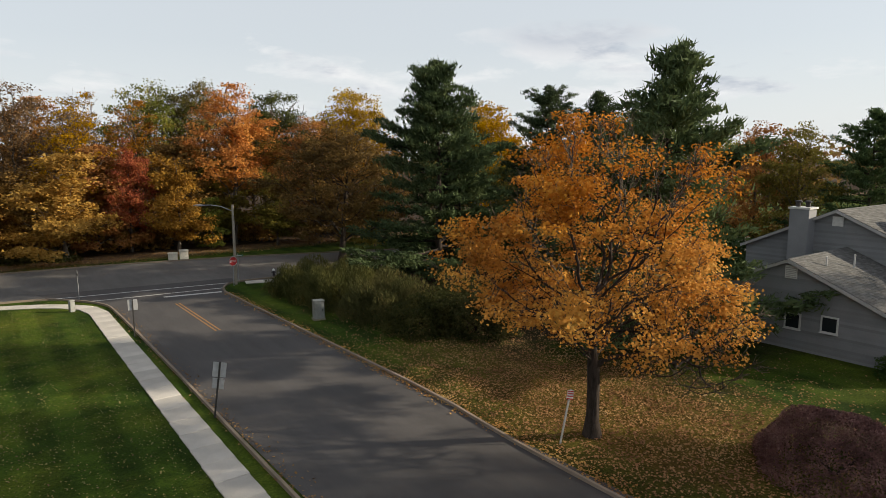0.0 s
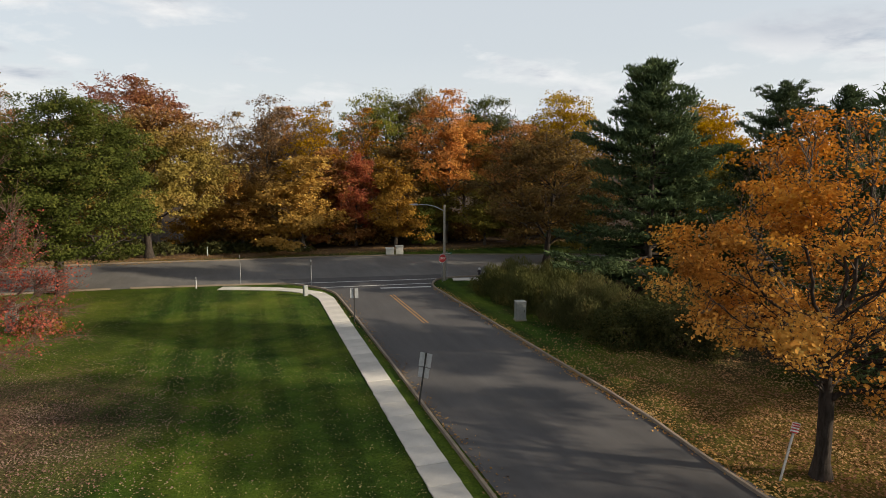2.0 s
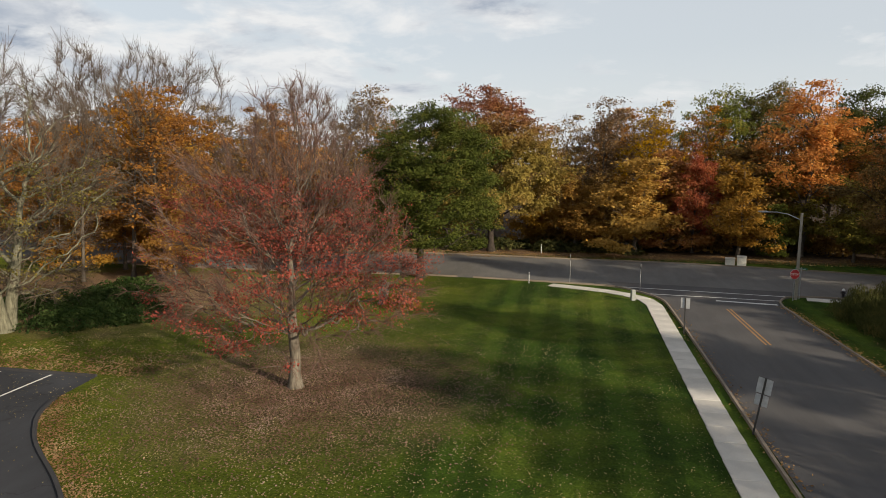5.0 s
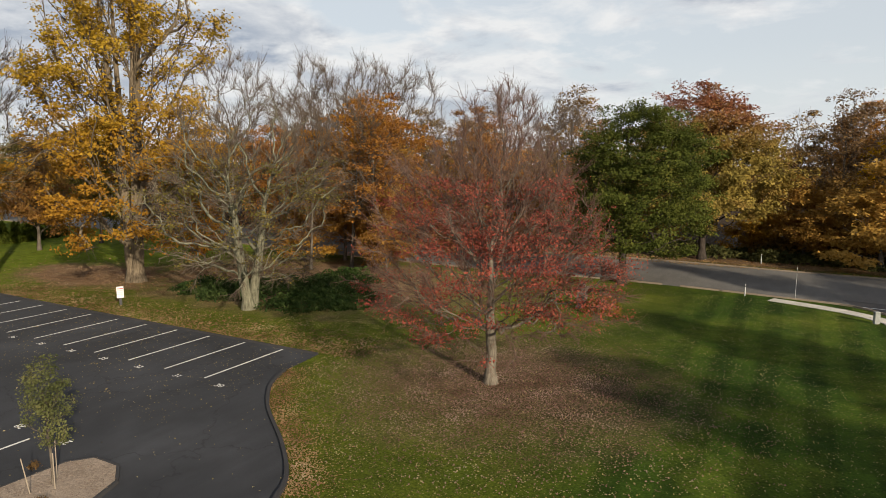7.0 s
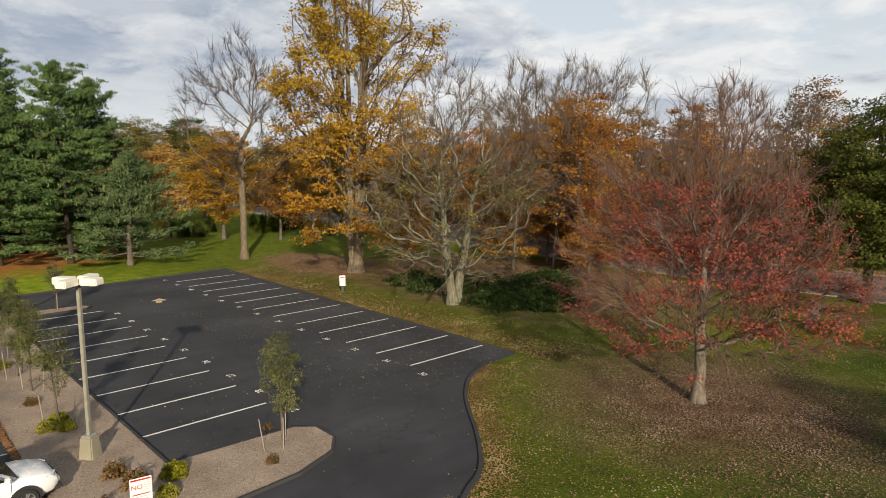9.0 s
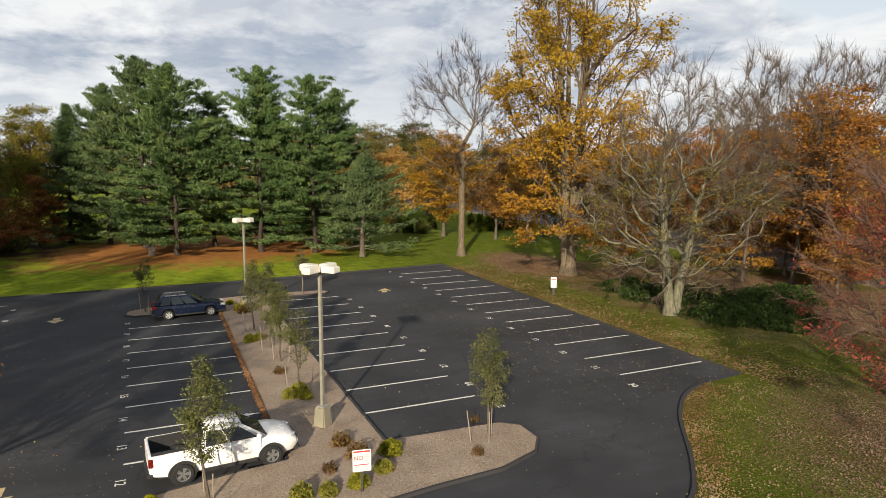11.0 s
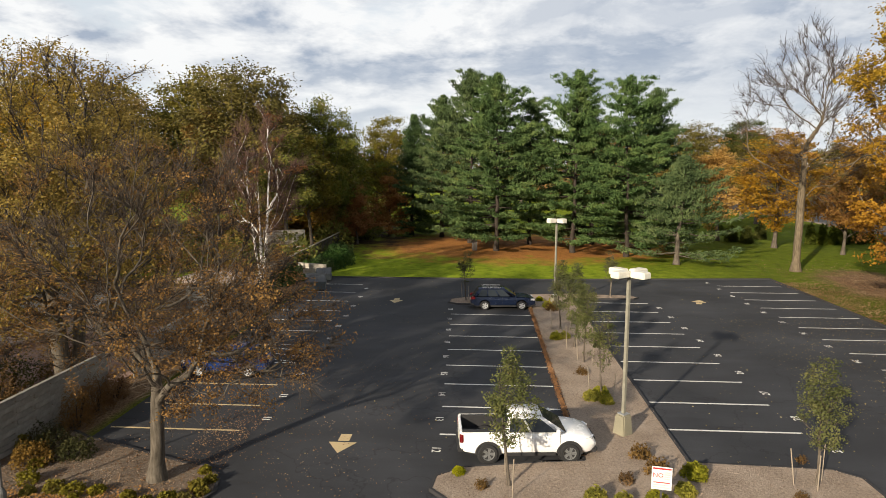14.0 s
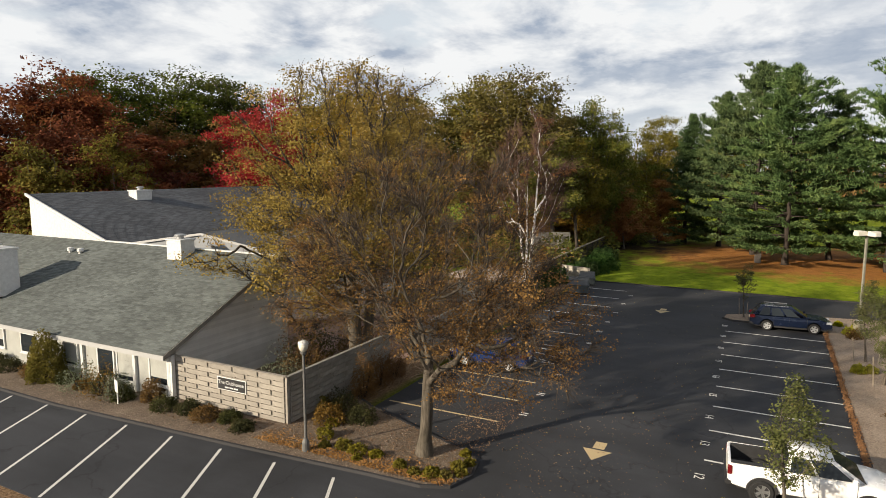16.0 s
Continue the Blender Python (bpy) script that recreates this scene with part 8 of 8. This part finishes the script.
def roof_box(x, y, z, sx, sy, h, cap=True):
    b = part("chimney", Geo().box(x - sx, x + sx, y - sy, y + sy, z - 1.0, z + h), M_WHITE, club, "white boxed chimney", bevel=0.02)
    part("chimney_rim", Geo().box(x - sx - 0.05, x + sx + 0.05, y - sy - 0.05, y + sy + 0.05, z + h - 0.06, z + h + 0.03), M_WHITE, b)
    if cap:
        part("flue", Geo().lathe([(0.22, z + h), (0.22, z + h + 0.18), (0.32, z + h + 0.2), (0.32, z + h + 0.26), (0.2, z + h + 0.3)], 14, (x, y)), M_STEEL, b)


roof_box(-26.0, -30.6, 5.75, 0.5, 0.6, 0.75)
roof_box(-21.0, -40.2, 4.2, 0.7, 0.95, 1.75)
roof_box(-34.8, -45.3, 8.4, 0.7, 0.5, 0.4)
for y in (-38.9, -39.9):
    part("roof_vent", Geo().lathe([(0.12, 4.9), (0.12, 5.3), (0.2, 5.32), (0.2, 5.5), (0.1, 5.55)], 10, (-25.3, y)), M_WHITE, club)
part("roof_vent", Geo().lathe([(0.08, 6.2), (0.08, 6.9)], 8, (-36, -41.5)), M_DARKPOST, club)
# courtyard behind the fence
court = part("courtyard", Geo().box(-40.0, -27.6, -36, -17.8, 0.0, 0.05), M_BRICK)
tagged(court, "pinkish brick courtyard behind the fence", "paving", kind="structure")
annex = thing("annex", (-35.4, -32.35, 0, 0, 0, 133.8), "low annex with pale grey lap siding behind the courtyard", "building")
part("wall", Geo().box(-3.0, 9.5, 0.01, 6.0, 0, 2.55), M_SIDING_CLUB, annex)
lap_wall(annex, M_SIDING_CLUB, (-3.0, 0, 0), (9.5, 0, 0), lambda u: 2.5, 0.16)
part("roof", Geo().prism([(-0.45, 2.5), (6.4, 2.5), (3.0, 4.0)], -3.4, 9.9, "x"), M_ROOF_DARK, annex)
part("fascia", Geo().box(-3.4, 9.9, -0.5, -0.45, 2.42, 2.58), M_FENCE_DARK, annex)
part("corner_board", Geo().box(9.36, 9.54, -0.06, 0.0, 0, 2.45), M_WHITE, annex)
part("roof_vent", Geo().box(4.4, 5.3, 1.0, 1.7, 3.0, 3.45), M_WHITE, annex, bevel=0.02)
patio = thing("patio", (-35.4, -32.35, 0, 0, 0, 133.8), "raised pinkish brick patio before the annex", "patio")
part("paving", Geo().box(-3.0, 9.5, -4.8, -0.02, 0.36, 0.5), M_TERRACE, patio, "pale pink brick paving")
part("retaining_wall", Geo().box(-3.0, 9.5, -4.7, -4.4, 0.0, 0.36), M_BRICK, patio, "dark brick edge")
part("plinth", Geo().box(-3.0, 9.5, -0.12, -0.02, 0.5, 0.72), M_BRICK, patio, "brick plinth")
for k, (x, y, r, h) in enumerate(((-23.9, -16.4, 0.9, 1.9), (-25.6, -16.6, 0.9, 1.6), (-27.2, -16.7, 0.8, 1.3))):
    shrub("rust_bush", 671 + k, x, y, r, 0.6, h, 2400, 0.075, L_RUSSET, "loose rust-brown bush against the grey board fence", group="rusty bushes", bumps=0.3, base=0.05)
shrub("sage_shrub", 660, -21.5, -19.2, 1.2, 1.2, 2.5, 1500, 0.085, L_SAGE, "airy grey-green shrub behind the board fence", bumps=0.3)
for k, (x, y, r, h, mat) in enumerate(((-24.6, -20.6, 1.5, 2.5, L_SHRUB_RUST), (-27.3, -22.0, 1.6, 2.3, L_BEDSHRUB), (-30.0, -21.0, 1.4, 2.0, L_SHRUB_RUST))):
    shrub("courtyard_shrub", 665 + k, x, y, r, r, h, 2600, 0.10, mat, "loose olive and rust shrub behind the board fence", group="courtyard shrubs", bumps=0.3)

# the grey house beyond the orange maple
house = thing("grey_house", (0, 0, 0), "grey-sided house with pale grey gabled roofs and a chimney", "house")


def gable(xw, ya, half, z_apex, slope, depth, mat_wall, roof_mat, seed):
    ze = z_apex - slope * half
    lap_wall(house, mat_wall, (xw, ya + half - 0.3, 0), (xw, ya - half + 0.3, 0), lambda u: z_apex - 0.12 - slope * abs(u - (half - 0.3)), 0.15)
    part("wall", Geo().prism([(ya - half + 0.3, 0), (ya + half - 0.3, 0), (ya + half - 0.3, ze + 0.02), (ya, z_apex - 0.15), (ya - half + 0.3, ze + 0.02)], xw + 0.01, xw + depth, "x"), mat_wall, house)
    for s, sd in ((1, 0), (-1, 1)):
        e0, e1 = (xw - 0.3, ya + s * half, ze), (xw + depth, ya + s * half, ze)
        r0, r1 = (xw - 0.3, ya, z_apex), (xw + depth, ya, z_apex)
        part("roof", roof_slab(e0, e1, r1, r0, 0.14), roof_mat, house)
        tagged(part("shingle_field", shingles(e0, e1, r1, r0, 0.18, 0.36, seed=seed + sd), roof_mat, house), kind="stuff")
        part("rake_trim", Geo().prism([(ya + s * half, ze - 0.2), (ya + s * half, ze - 0.02), (ya, z_apex - 0.02), (ya, z_apex - 0.2)], xw - 0.34, xw - 0.30, "x"), M_SIDING_LIGHT, house)


gable(36.5, 16.3, 6.4, 5.10, 0.44, 9.0, M_SIDING, M_ROOF_HOUSE, 11)
gable(44.0, 17.0, 6.0, 7.40, 0.46, 12.0, M_SIDING, M_ROOF_HOUSE, 15)
gable(46.0, 6.0, 7.0, 6.4, 0.42, 10.0, M_SIDING, M_ROOF_HOUSE, 19)
for y, z in ((15.48, 1.18), (13.58, 1.32)):
    window(house, (36.44, y + 0.88, z), (0, -1), 0.88, 0.92, 0.08)
part("vent", Geo().box(36.40, 36.46, 15.85, 16.5, 4.0, 4.72), M_WHITE, house)
for k in range(6):
    part("vent_slat", Geo().box(36.38, 36.41, 15.90, 16.45, 4.06 + 0.1 * k, 4.10 + 0.1 * k), M_SIDING_LIGHT, house)
part("vent", Geo().box(43.90, 43.96, 16.62, 17.25, 6.35, 6.95), M_WHITE, house)
ch = part("chimney", Geo().box(43.0, 44.1, 18.30, 19.50, 0, 7.35), M_SIDING, house, "boxed chimney clad in grey siding", bevel=0.02)
part("chimney_rim", Geo().box(42.93, 44.17, 18.22, 19.58, 7.35, 7.47), M_WHITE, ch)
for y in (18.6, 19.2):
    part("flue", Geo().lathe([(0.14, 7.47), (0.14, 7.75), (0.22, 7.77), (0.22, 7.85), (0.1, 7.9)], 10, (43.5, y)), M_DARKPOST, ch)
ch2 = part("chimney", Geo().box(46.5, 47.6, 13.0, 14.4, 5.0, 7.1), M_SIDING, house, bevel=0.02)
part("chimney_rim", Geo().box(46.43, 47.67, 12.93, 14.47, 7.1, 7.2), M_WHITE, ch2)
for x, y in ((38.4, 15.2), (40.6, 14.6)):
    part("roof_vent", Geo().tube((x, y, 4.3), (x, y, 5.15), 0.05, n=8), M_WHITE, house)
part("roof_vent", Geo().box(41.0, 41.5, 12.6, 13.1, 3.6, 3.85), M_LAMPHEAD, house, bevel=0.03)
shrub("house_bush", 640, 35.3, 10.3, 1.0, 1.0, 1.7, 2600, 0.12, L_SHRUB, "dense dark green bush against the grey house")
